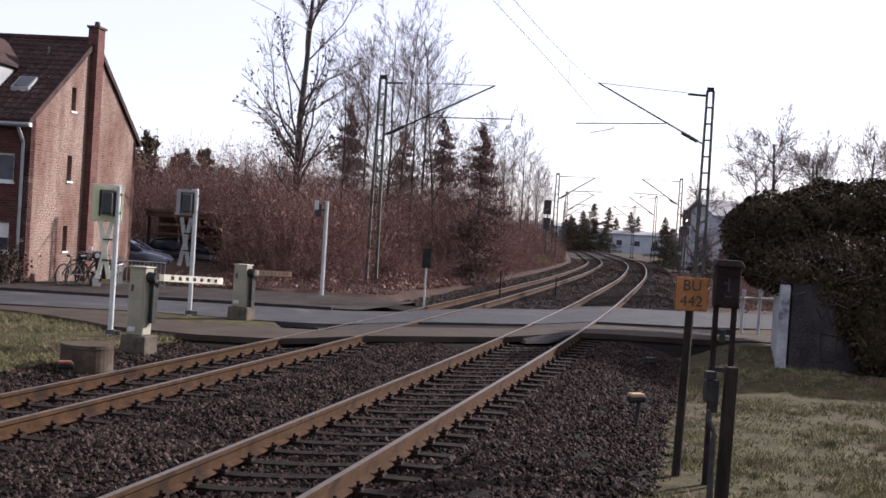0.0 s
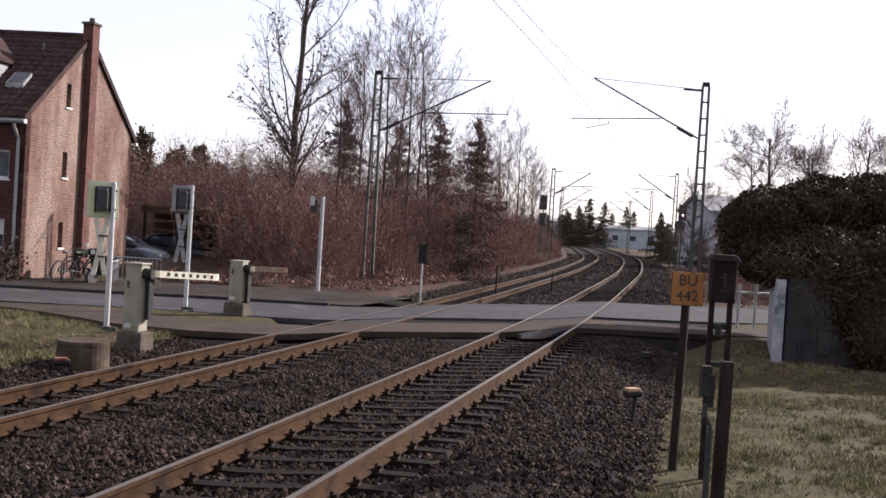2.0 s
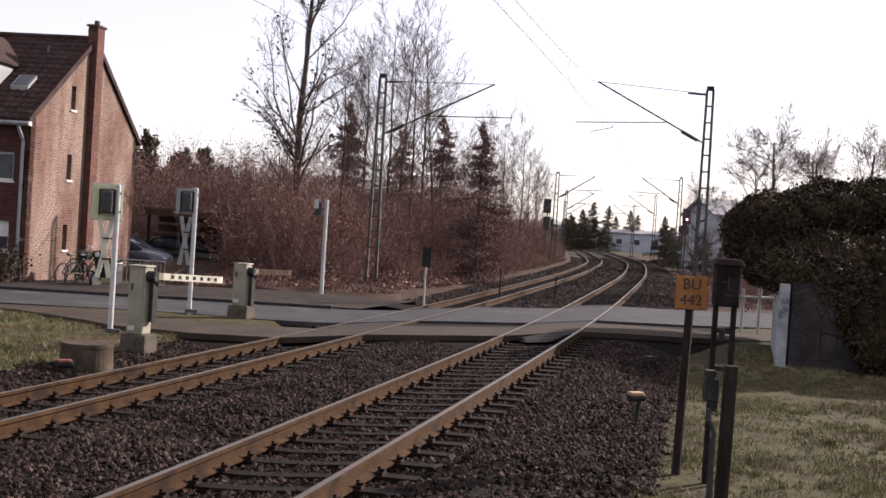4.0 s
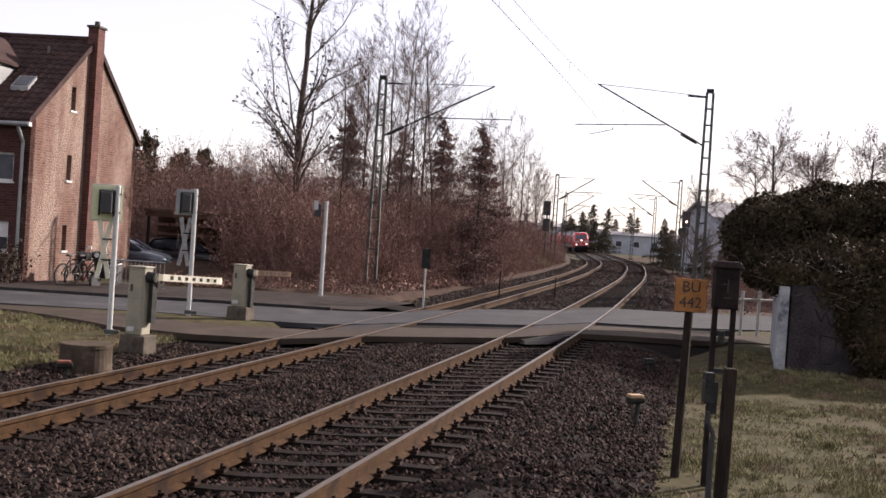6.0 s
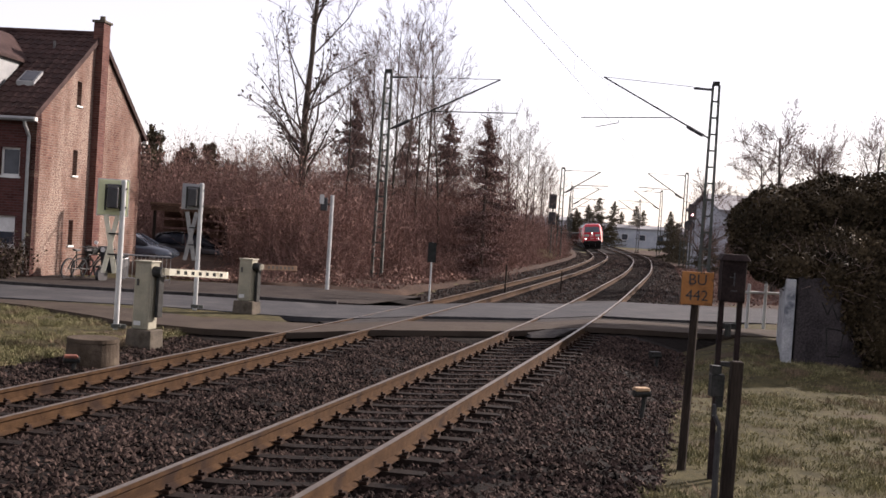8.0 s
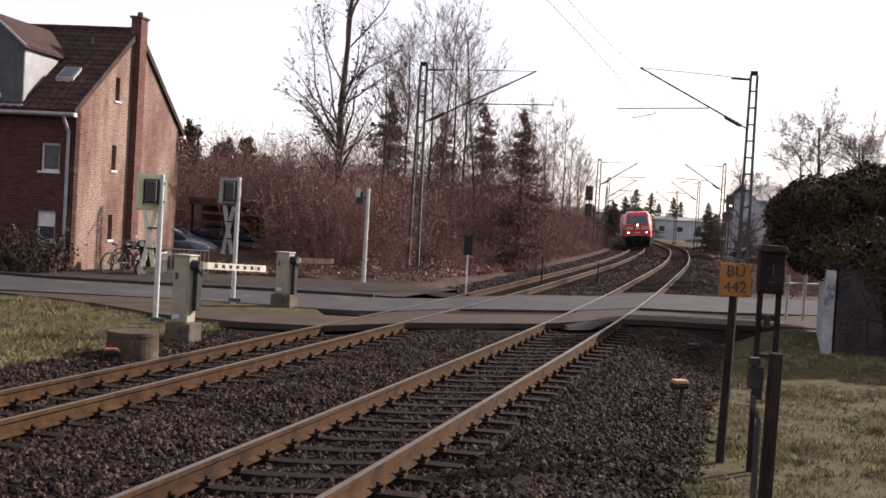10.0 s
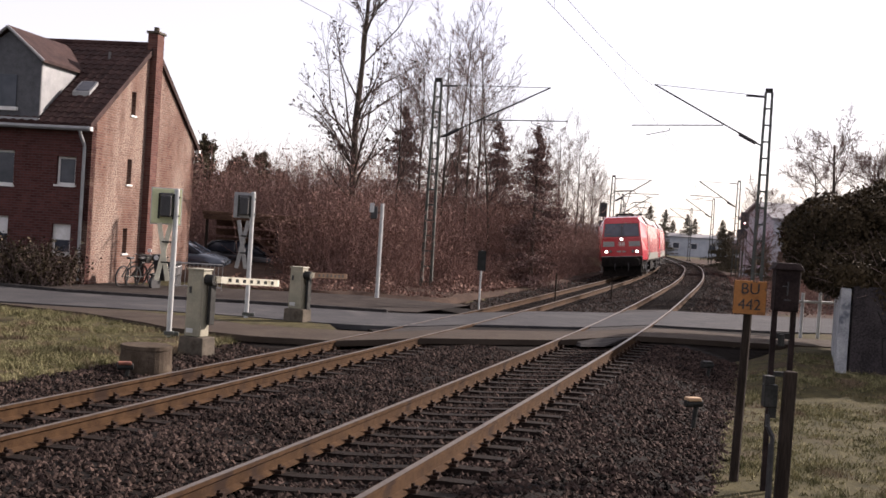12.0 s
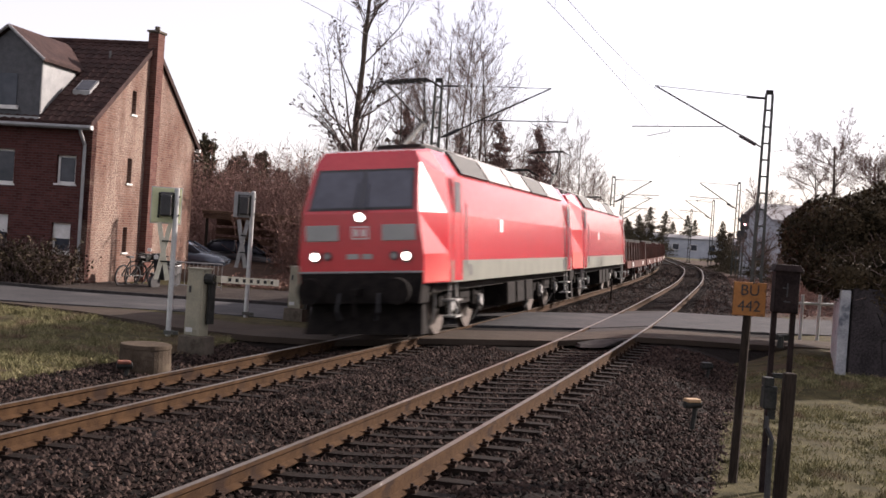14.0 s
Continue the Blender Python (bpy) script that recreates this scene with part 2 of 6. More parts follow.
# ---------- mesh building ----------
class Mesh:
    def __init__(self):
        self.v, self.f = [], []

    def poly(self, pts):
        i = len(self.v)
        self.v += [tuple(p) for p in pts]
        self.f.append(tuple(range(i, i + len(pts))))
        return self

    def hexa(self, p):
        """Eight corners: four below, four above, both anticlockwise from above."""
        i = len(self.v)
        self.v += [tuple(q) for q in p]
        self.f += [tuple(i + k for k in q) for q in ((3, 2, 1, 0), (4, 5, 6, 7), (0, 1, 5, 4), (1, 2, 6, 5), (2, 3, 7, 6), (3, 0, 4, 7))]
        return self

    def box(self, c, s, m=None):
        x, y, z = (k / 2 for k in s)
        p = [Vector(q) for q in ((-x, -y, -z), (x, -y, -z), (x, y, -z), (-x, y, -z), (-x, -y, z), (x, -y, z), (x, y, z), (-x, y, z))]
        return self.hexa([((m @ q) if m else q) + Vector(c) for q in p])

    def prism(self, ring, d):
        """A polygon swept by the vector d."""
        i, n = len(self.v), len(ring)
        self.v += [tuple(p) for p in ring] + [tuple(Vector(p) + Vector(d)) for p in ring]
        self.f += [tuple(range(i + n - 1, i - 1, -1)), tuple(range(i + n, i + 2 * n))]
        self.f += [(i + k, i + (k + 1) % n, i + n + (k + 1) % n, i + n + k) for k in range(n)]
        return self

    def tube(self, a, b, r0, r1=None, n=8, caps=True):
        a, b = Vector(a), Vector(b)
        r1 = r0 if r1 is None else r1
        d = (b - a).normalized()
        u = d.cross(Vector((0, 0, 1)) if abs(d.z) < 0.95 else Vector((1, 0, 0))).normalized()
        w = d.cross(u)
        i = len(self.v)
        for p, r in ((a, r0), (b, r1)):
            self.v += [tuple(p + (u * math.cos(6.2832 * k / n) + w * math.sin(6.2832 * k / n)) * r) for k in range(n)]
        self.f += [(i + k, i + n + k, i + n + (k + 1) % n, i + (k + 1) % n) for k in range(n)]
        if caps:
            self.f += [tuple(range(i, i + n)), tuple(range(i + 2 * n - 1, i + n - 1, -1))]
        return self

    def path(self, pts, r, n=6):
        for a, b in zip(pts, pts[1:]):
            self.tube(a, b, r, r, n)
        return self

    def sweep(self, rings, closed=True, caps=True):
        i, n = len(self.v), len(rings[0])
        for r in rings:
            self.v += [tuple(p) for p in r]
        for k in range(len(rings) - 1):
            for j in range(n if closed else n - 1):
                a, b = i + k * n + j, i + k * n + (j + 1) % n
                self.f.append((a, b, b + n, a + n))
        if caps and closed:
            self.f += [tuple(range(i + n - 1, i - 1, -1)), tuple(range(i + (len(rings) - 1) * n, i + len(rings) * n))]
        return self

    def data(self, name, mat, smooth=False):
        me = bpy.data.meshes.new(name)
        me.from_pydata(self.v, [], self.f)
        me.materials.append(mat)
        if smooth:
            me.shade_smooth()
        return me


def part(name, ms, mat, parent=None, label="", smooth=False, bevel=0.0, at=None):
    ob = new(name, ms.data(name, mat, smooth) if isinstance(ms, Mesh) else ms)
    ob.parent = parent
    if at is not None:
        ob.matrix_basis = at
    if bevel:
        mod = ob.modifiers.new("edges", "BEVEL")
        mod.width, mod.segments, mod.limit_method = bevel, 2, "ANGLE"
    return tagged(ob, label)


def thing(name, at, label, category, group="", kind=""):
    ob = new(name)
    ob.empty_display_size = 0.2
    ob.matrix_basis = at
    return tagged(ob, label, category, group, kind)


def wall_uv(ob):
    """Lay bricks on upright faces: along the wall and up."""
    me = ob.data
    uv = me.uv_layers.new(name="wall")
    for p in me.polygons:
        nx, ny = p.normal.x, p.normal.y
        t = Vector((-ny, nx, 0)) if abs(nx) + abs(ny) > 0.01 else Vector((1, 0, 0))
        t.normalize()
        for li in p.loop_indices:
            co = me.vertices[me.loops[li].vertex_index].co
            uv.data[li].uv = (co.dot(t), co.z)
    return ob


# ---------- the line of the track ----------
KN = [-40, 0, 25, 45, 65, 90, 120, 134, 138, 203, 210, 420]
KV = [0.00025, 0.00025, -0.00187, 0.00021, -0.00136, -0.00042, -0.00209, -0.0019, 0.0, 0.0, -0.009, -0.009]
DS = 0.5
SS = np.arange(-40, 420.01, DS)
kap = np.interp(SS, KN, KV)
TH = np.concatenate([[0], np.cumsum((kap[1:] + kap[:-1]) / 2 * DS)])
TH += 0.28695 - np.interp(0, SS, TH)
CX = np.concatenate([[0], np.cumsum(np.sin((TH[1:] + TH[:-1]) / 2) * DS)])
CY = np.concatenate([[0], np.cumsum(np.cos((TH[1:] + TH[:-1]) / 2) * DS)])
CX += -2.3803 - np.interp(0, SS, CX)
CY += 5.0 - np.interp(0, SS, CY)
GAP, CANT, LOW = 4.025, 0.128, -0.157


def along(s, lat=0.0, z=0.0):
    """The place at s metres along the line, lat metres to the right of the right-hand track's middle."""
    th = np.interp(s, SS, TH)
    return Vector((np.interp(s, SS, CX) + math.cos(th) * lat, np.interp(s, SS, CY) - math.sin(th) * lat, z))


def heading(s):
    return float(np.interp(s, SS, TH))


def lat_of(x, y):
    """The sideways distance of places from the line."""
    x, y = np.asarray(x, float), np.asarray(y, float)
    sx, sy, st, ss = CX[::4], CY[::4], TH[::4], SS[::4]
    i = np.argmin((x[..., None] - sx) ** 2 + (y[..., None] - sy) ** 2, -1)
    return (x - sx[i]) * np.cos(st[i]) - (y - sy[i]) * np.sin(st[i]), ss[i] + (x - sx[i]) * np.sin(st[i]) + (y - sy[i]) * np.cos(st[i])


def top_at(lat):
    """The height of the rail tops, carried on to both sides."""
    return np.interp(lat, [-16, -9, -4.775, -3.275, -0.75, 0.75, 3, 9], [-0.28, -0.14, LOW, LOW + CANT, 0, CANT, 0.06, -0.02])


def ground_at(x, y):
    lat, s = lat_of(x, y)
    z = np.interp(lat, [-30, -12, -8, -6.7, -6.2, -1.5, 2.6, 4.2, 12, 30], [-0.35, -0.33, -0.28, -0.30, -0.5, -0.46, -0.36, -0.30, -0.28, -0.3])
    ramp = np.clip((s - 15.5) / 5.0, 0, 1) * np.clip((46 - s) / 8.0, 0, 1) * np.clip(np.maximum((-lat - 6.1) / 0.8, (lat - 3.0) / 1.2), 0, 1)
    return z + ramp * np.clip(top_at(lat) - 0.05 - z, 0, 1)


# ---------- ground ----------
def axis(lo, fine_lo, fine_hi, hi, step):
    mid = list(np.arange(fine_lo, fine_hi + 1e-6, step))
    out, d, x = [], step, fine_hi
    while x < hi:
        d *= 1.35
        x += d
        out.append(min(x, hi))
    pre, d, x = [], step, fine_lo
    while x > lo:
        d *= 1.35
        x -= d
        pre.append(max(x, lo))
    return np.array(pre[::-1] + mid + out)


gx, gy = axis(-2500, -26, 34, 2500, 0.6), axis(-600, -4, 64, 3000, 0.6)
GX, GY = np.meshgrid(gx, gy)
GZ = ground_at(GX, GY)
rough = np.array([[noise.noise((x * 0.55, y * 0.55, 0)) * 0.035 + noise.noise((x * 1.7, y * 1.7, 3)) * 0.012 if abs(x) < 40 and y < 70 else 0 for x in gx] for y in gy])
ms = Mesh()
ms.v = np.stack([GX, GY, GZ + rough], -1).reshape(-1, 3).tolist()
w = len(gx)
ms.f = [(j * w + i, j * w + i + 1, (j + 1) * w + i + 1, (j + 1) * w + i) for j in range(len(gy) - 1) for i in range(w - 1)]
tagged(part("ground", ms, GRASS, smooth=True), "patchy winter grass turf beside the railway", "ground", kind="structure")


def strip(name, near, far, mat, lift, label, category, thick=0.12, n=160, drop=0.0):
    """A paved strip between two edges, draped over the crossing."""
    def spread(pts):
        p = np.array(pts, float)
        d = np.concatenate([[0], np.cumsum(np.hypot(*np.diff(p, axis=0).T))])
        t = np.linspace(0, d[-1], n)
        return np.stack([np.interp(t, d, p[:, 0]), np.interp(t, d, p[:, 1])], -1)
    a, b = spread(near), spread(far)
    ms, cols = Mesh(), 9
    base_lift = lift
    for k in range(n):
        lift = base_lift - drop * max(0.0, (k / (n - 1) - 0.75) / 0.25)
        for j in range(cols):
            p = a[k] + (b[k] - a[k]) * j / (cols - 1)
            lat, s = lat_of(p[0], p[1])
            ms.v.append((p[0], p[1], float(top_at(lat)) + lift))
        ms.v += [(a[k][0], a[k][1], float(top_at(lat_of(*a[k])[0])) + lift - thick), (b[k][0], b[k][1], float(top_at(lat_of(*b[k])[0])) + lift - thick)]
    c = cols + 2
    for k in range(n - 1):
        for j in range(cols - 1):
            ms.f.append((k * c + j, (k + 1) * c + j, (k + 1) * c + j + 1, k * c + j + 1))
        ms.f.append((k * c + cols, (k + 1) * c + cols, (k + 1) * c, k * c))
        ms.f.append((k * c + cols - 1, (k + 1) * c + cols - 1, (k + 1) * c + cols + 1, k * c + cols + 1))
    ob = part(name, ms, mat)
    return tagged(ob, label, category, kind="structure")


ROAD_N = [(-70, 40), (-10.85, 28.6), (-7.4, 27.9), (-2.3, 27.0), (1.0, 27.9), (6.1, 29.6), (10.8, 31.8), (60, 52)]
ROAD_F = [(-70, 45.6), (-12.9, 34.0), (-7.3, 32.2), (-3.9, 31.4), (-1.1, 31.6), (3.78, 34.6), (7.4, 36.2), (13.5, 39.4), (58, 58)]
strip("road", ROAD_N, ROAD_F, ASPHALT, -0.014, "pale worn asphalt road over the level crossing", "road")
PATH_N = [(-10.6, 27.85), (-8.0, 26.2), (-5.44, 23.6), (-3.63, 23.0), (-0.83, 23.3), (2.75, 24.8), (5.4, 26.0), (7.9, 26.7), (16, 29.4)]
PATH_F = [(-10.6, 28.1), (-7.06, 27.4), (-4.0, 25.3), (-1.5, 25.6), (0.96, 26.3), (6.0, 28.6), (9.9, 29.3), (16, 31.4)]
strip("pavement", PATH_N, PATH_F, PATH, -0.016, "brownish asphalt footpath across the tracks", "footpath")
# dark kerb along the far side of the road
kerb, rows = Mesh(), []
kp = np.array([(-40, 39.9), (-12.9, 34.1), (-7.3, 32.3), (-3.9, 31.5), (-1.4, 31.55)])
for t in np.linspace(0, 4, 60):
    x, y = np.interp(t, range(5), kp[:, 0]), np.interp(t, range(5), kp[:, 1])
    z = float(top_at(lat_of(x, y)[0]))
    rows.append([(x, y, z - 0.25), (x + 0.03, y + 0.16, z - 0.25), (x + 0.03, y + 0.16, z + 0.07), (x, y, z + 0.07)])
kerb.sweep(rows)
tagged(part("kerb", kerb, PANEL, bevel=0.02), "low dark kerb along the road's edge", "kerb", kind="structure")

strip("grass_island", [(-7.3, 27.5), (-5.5, 26.5), (-4.0, 25.4), (-2.2, 25.65)], [(-7.6, 27.85), (-5.5, 27.5), (-4.0, 27.25), (-2.5, 26.95)], GRASS, -0.03, "thin worn grass island between road and path", "grass", n=60)
strip("dirt_verge", [(-40, 40.1), (-12.9, 34.35), (-7.3, 32.55), (-3.9, 31.75), (-0.6, 31.9)], [(-40, 46), (-12, 38.5), (-7, 38.5), (-3, 38.0), (1.0, 36.5)], YARD, 0.02, "trodden dark brown dirt verge beyond the road", "ground", n=80)
strip("gravel_gap", [(-1.2, 25.8), (0.96, 26.4), (6.0, 28.75), (9.5, 29.4)], [(-1.6, 26.8), (1.0, 27.75), (6.1, 29.5), (9.9, 31.2)], SHADEBALLAST, -0.07, "dark gravel gap between road and path", "gravel", n=60)
# ballast bed under both tracks
prof = [(-6.9, -0.42), (-6.5, -0.33), (-6.0, LOW - 0.22), (-5.355, LOW - 0.28), (-2.695, LOW + CANT - 0.18), (-2.3, -0.17), (-1.9, -0.2), (-1.33, -0.28), (1.33, CANT - 0.19), (1.75, CANT - 0.18), (2.45, -0.19), (3.2, -0.37)]
ms, rows = Mesh(), []
for s in list(np.arange(-20, 40, 0.5)) + list(np.arange(40, 250, 3.0)):
    rows.append([tuple(along(s, l + 0.12 * noise.noise((s * 0.8, l, 0)), z + 0.025 * noise.noise((s * 1.3, l * 2, 5)))) for l, z in
                 [(np.interp(k, range(len(prof)), [q[0] for q in prof]), np.interp(k, range(len(prof)), [q[1] for q in prof])) for k in np.arange(0, len(prof) - 0.9, 0.25)]])
ms.sweep(rows, closed=False)
ms.f = [f[::-1] for f in ms.f]
tagged(part("ballast_bed", ms, SHADEBALLAST, smooth=True), "crushed stone ballast under both tracks, shade between stones put into its colour", "ballast", kind="structure")


# stones banked up against the near edge of the footpath
bank, pn = Mesh(), np.array(PATH_N)
xs = np.linspace(-9.6, 9.0, 110)
edge = [(x, float(np.interp(x, pn[:, 0], pn[:, 1]))) for x in xs]
for (xa, ya), (xb, yb) in zip(edge, edge[1:]):
    la = float(lat_of((xa + xb) / 2, (ya + yb) / 2)[0])
    if abs(la) < 1.0 or abs(la + GAP) < 1.0 or la < -6.6:
        continue
    q = []
    for x, y in ((xa, ya), (xb, yb)):
        zt = float(top_at(lat_of(x, y)[0]))
        w = 0.85 + 0.25 * noise.noise((x * 1.5, 0, 0))
        q.append([(x, y + 0.05, zt - 0.15), (x + 0.05, y - 0.3, zt - 0.19), (x + 0.2, y - w, zt - 0.36)])
    for k in (0, 1):
        bank.poly([q[0][k], q[0][k + 1], q[1][k + 1], q[1][k]])
tagged(part("ballast_bank", bank, SHADEBALLAST), "ballast banked against the footpath's edge", "ballast", kind="structure")


# ---------- tracks ----------
RAIL = [(-0.036, 0), (-0.036, -0.036), (-0.010, -0.052), (-0.010, -0.135), (-0.07, -0.158), (-0.07, -0.17), (0.07, -0.17), (0.07, -0.158), (0.010, -0.135), (0.010, -0.052), (0.036, -0.036), (0.036, 0)]


def rail(track, lat, z, lab):
    ms = Mesh()
    ms.sweep([[tuple(along(s, lat + x, z + dz - 0.003)) for x, dz in RAIL] for s in list(np.arange(-20, 60, 1.0)) + list(np.arange(60, 300, 2.5))])
    ms.f = [f[::-1] for f in ms.f]
    r = part("rail", ms, RUST, track, lab)
    hd = Mesh()
    hd.sweep([[tuple(along(s, lat + x, z + dz)) for x, dz in ((-0.027, -0.02), (-0.027, 0), (0.027, 0), (0.027, -0.02))] for s in list(np.arange(-20, 60, 1.0)) + list(np.arange(60, 300, 2.5))])
    hd.f = [f[::-1] for f in hd.f]
    part("running_surface", hd, RAILTOP, r, "polished rail head")
    return r


# a steel trough sleeper with bent-down ends
slp = Mesh()
rings = []
for x, dz in ((-1.27, -0.12), (-1.2, -0.03), (-0.95, -0.012), (-0.75, 0.0), (-0.45, -0.022), (0, -0.03), (0.45, -0.022), (0.75, 0.0), (0.95, -0.012), (1.2, -0.03), (1.27, -0.12)):
    rings.append([(x, -0.13, dz - 0.09), (x, -0.085, dz), (x, 0.085, dz), (x, 0.13, dz - 0.09)])
slp.sweep(rings)
SLP = slp.data("sleeper", SLEEPER)
clp = Mesh()
clp.box((0, 0, 0.012), (0.085, 0.11, 0.03)).tube((0.0, 0, 0), (0.0, 0, 0.075), 0.018, 0.016, 6).box((-0.02, 0, 0.045), (0.06, 0.05, 0.02))
CLP = clp.data("clamp", CLAMP)


def track(lat0, zl, zr, label):
    t = thing("railway_track", pose(0, 0, 0), label, "railway track", "tracks", "structure")
    rail(t, lat0 - 0.75, zl, ""), rail(t, lat0 + 0.75, zr, "")
    tilt = math.atan2(zr - zl, 1.5)
    far = Mesh()
    for k in range(230):
        s = -3.9 + 0.605 * k
        m = Matrix.Translation(along(s, lat0, (zl + zr) / 2 - 0.172)) @ Euler((0, -tilt, -heading(s))).to_matrix().to_4x4() @ pose(0, 0, 0, 0, 0, random.uniform(-0.7, 0.7))
        if k < 90:
            o = part("sleeper", SLP, SLEEPER, t, at=m)
            if k < 52:
                for x in (-0.84, -0.66, 0.66, 0.84):
                    part("clamp", CLP, CLAMP, o, at=pose(x, 0, -0.004 if abs(x) < 0.75 else -0.006, 0, 0, 180 if x in (-0.66, 0.84) else 0))
        else:
            b = len(far.v)
            far.v += [tuple(m @ Vector(v)) for v in slp.v]
            far.f += [tuple(i + b for i in f) for f in slp.f]
    tagged(part("sleepers", far, SLEEPER, t), kind="stuff")
    return t


TRACK_R = track(0, 0, CANT, "railway track with rusty rails on steel sleepers")
TRACK_L = track(-GAP, LOW, LOW + CANT, "railway track with tan rusty rails on steel sleepers")


# crossing infill panels and their ramps
def crossing_panels(lat0, zl, zr, s0, s1):
    t = thing("crossing_panels", pose(0, 0, 0), "dark rubber crossing panels between the rails", "crossing panel", "crossing panels", "structure")
    n = int((s1 - s0) / 0.9)
    for k in range(n):
        a, b = s0 + (s1 - s0) * k / n + 0.008, s0 + (s1 - s0) * (k + 1) / n - 0.008
        p = []
        for dz in (-0.14, -0.028):
            for s, l in ((a, -0.66), (a, 0.66), (b, 0.66), (b, -0.66)):
                p.append(along(s, lat0 + l, zl + (zr - zl) * (l + 0.75) / 1.5 + dz))
        part("panel", Mesh().hexa([p[i] for i in range(8)]), PANEL, t)
    # sheet-steel ramp: narrow below, wide above
    p = []
    for s, h, dz in ((s0 - 0.75, 0.24, -0.15), (s0 - 0.02, 0.6, -0.15), (s0 - 0.55, 0.26, -0.1), (s0 - 0.02, 0.6, -0.02)):
        p.append([along(s, lat0 - h, (zl + zr) / 2 + dz - h * (zr - zl) / 1.5), along(s, lat0 + h, (zl + zr) / 2 + dz + h * (zr - zl) / 1.5)])
    part("ramp", Mesh().hexa([p[0][0], p[0][1], p[1][1], p[1][0], p[2][0], p[2][1], p[3][1], p[3][0]]), PANEL, t, "worn ramp plate")


crossing_panels(0, 0, CANT, 21.0, 33.5)
crossing_panels(-GAP, LOW, LOW + CANT, 19.6, 29.0)


# ---------- the house ----------
HG, HW = Vector((0.156, 0.988, 0)), Vector((-0.988, 0.156, 0))
HM = Matrix(((HW.x, HG.x, 0, -11.24), (HW.y, HG.y, 0, 36.6), (0, 0, 1, -0.35), (0, 0, 0, 1)))
EAVE, RIDGE, DEEP, LONG = 5.2, 8.25, 8.7, 15.0
house = thing("house", pose(-11.24, 36.6, -0.35, 0, 0, math.degrees(math.atan2(HG.x, -HW.x)) * -1), "red brick house with dark tiled gable roof and dormer", "house")


def hp(u, v, z):
    """House space: u along the front from the corner, v along the gable, z up."""
    return Vector((-u, v, z))


def wall_with_holes(outline_top, length, holes, place, thick, name, mat, label):
    """A wall in columns, open at the holes (u0, u1, z0, z1)."""
    ms = Mesh()
    us = sorted({0, length, *[h[0] for h in holes], *[h[1] for h in holes], *[k for k, _ in outline_top]})
    tu, tz = [k for k, _ in outline_top], [z for _, z in outline_top]
    for a, b in zip(us, us[1:]):
        voids = [(h[2], h[3]) for h in holes if h[0] <= a and h[1] >= b]
        ends = [float(np.interp(k, tu, tz)) for k in (a, b)]
        steps = [z for z in sorted({0.0, *[h[2] for h in holes], *[h[3] for h in holes]}) if z < min(ends) - 0.01]
        for z, nxt in zip(steps, steps[1:] + [None]):
            if any(lo <= z < hi for lo, hi in voids):
                continue
            ta, tb = ends if nxt is None else (nxt, nxt)
            ms.hexa([place(a, 0, z), place(b, 0, z), place(b, thick, z), place(a, thick, z), place(a, 0, ta), place(b, 0, tb), place(b, thick, tb), place(a, thick, ta)])
    # weld the columns into one wall
    seen, index, faces = {}, [], {}
    for v in ms.v:
        index.append(seen.setdefault(tuple(round(c, 4) for c in v), len(seen)))
    for f in ms.f:
        g = tuple(index[i] for i in f)
        faces.setdefault(tuple(sorted(g)), []).append(g)
    ms.v, ms.f = list(seen), [g[0] for g in faces.values() if len(g) == 1 and len(set(g[0])) == len(g[0])]
    return wall_uv(part(name, ms, mat, house, label))


def house_window(place, u0, u1, z0, z1, deep, blind=0.0):
    wdw = part("window", Mesh().box((0, 0, 0), (0.001, 0.001, 0.001)), WHITE, house)
    fr, t = Mesh(), 0.07
    for a, b, c, d in ((u0, u1, z0, z0 + t), (u0, u1, z1 - t, z1), (u0, u0 + t, z0 + t, z1 - t), (u1 - t, u1, z0 + t, z1 - t)):
        fr.hexa([place(a, deep, c), place(b, deep, c), place(b, deep + 0.06, c), place(a, deep + 0.06, c), place(a, deep, d), place(b, deep, d), place(b, deep + 0.06, d), place(a, deep + 0.06, d)])
    bpy.data.objects.remove(wdw)
    wdw = part("window", fr, WHITE, house, "white framed window")
    def slab(a, b, c, d, y0, y1):
        return Mesh().hexa([place(a, y0, c), place(b, y0, c), place(b, y1, c), place(a, y1, c), place(a, y0, d), place(b, y0, d), place(b, y1, d), place(a, y1, d)])
    part("pane", slab(u0 + t, u1 - t, z0 + t, z1 - t, deep + 0.02, deep + 0.035), GLASS, wdw)
    part("sill", slab(u0 - 0.05, u1 + 0.05, z0 - 0.06, z0, -0.05, deep + 0.05), WHITE, wdw)
    if blind:
        part("blind", slab(u0 + t, u1 - t, z1 - t - (z1 - z0) * blind, z1 - t, deep - 0.01, deep + 0.015), WHITE, wdw, "half-lowered pale roller blind")


front = lambda u, d, z: hp(u, d, z)
gable = lambda u, d, z: hp(d, u, z)
fh = [(0.5, 1.15, 3.2, 4.1), (0.55, 1.2, 1.0, 1.95), (2.6, 3.6, 3.1, 4.2), (2.7, 3.6, 1.0, 2.1), (5.0, 6.0, 3.1, 4.2), (5.0, 6.0, 1.0, 2.1), (8, 9, 3.1, 4.2), (8, 9, 1.0, 2.1), (11, 12, 3.1, 4.2), (11, 12, 1, 2.1)]
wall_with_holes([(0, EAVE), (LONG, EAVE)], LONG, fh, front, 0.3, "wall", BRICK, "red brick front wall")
for k, h in enumerate(fh):
    house_window(front, *h, 0.12, 0.45 if k in (1, 3) else 0)
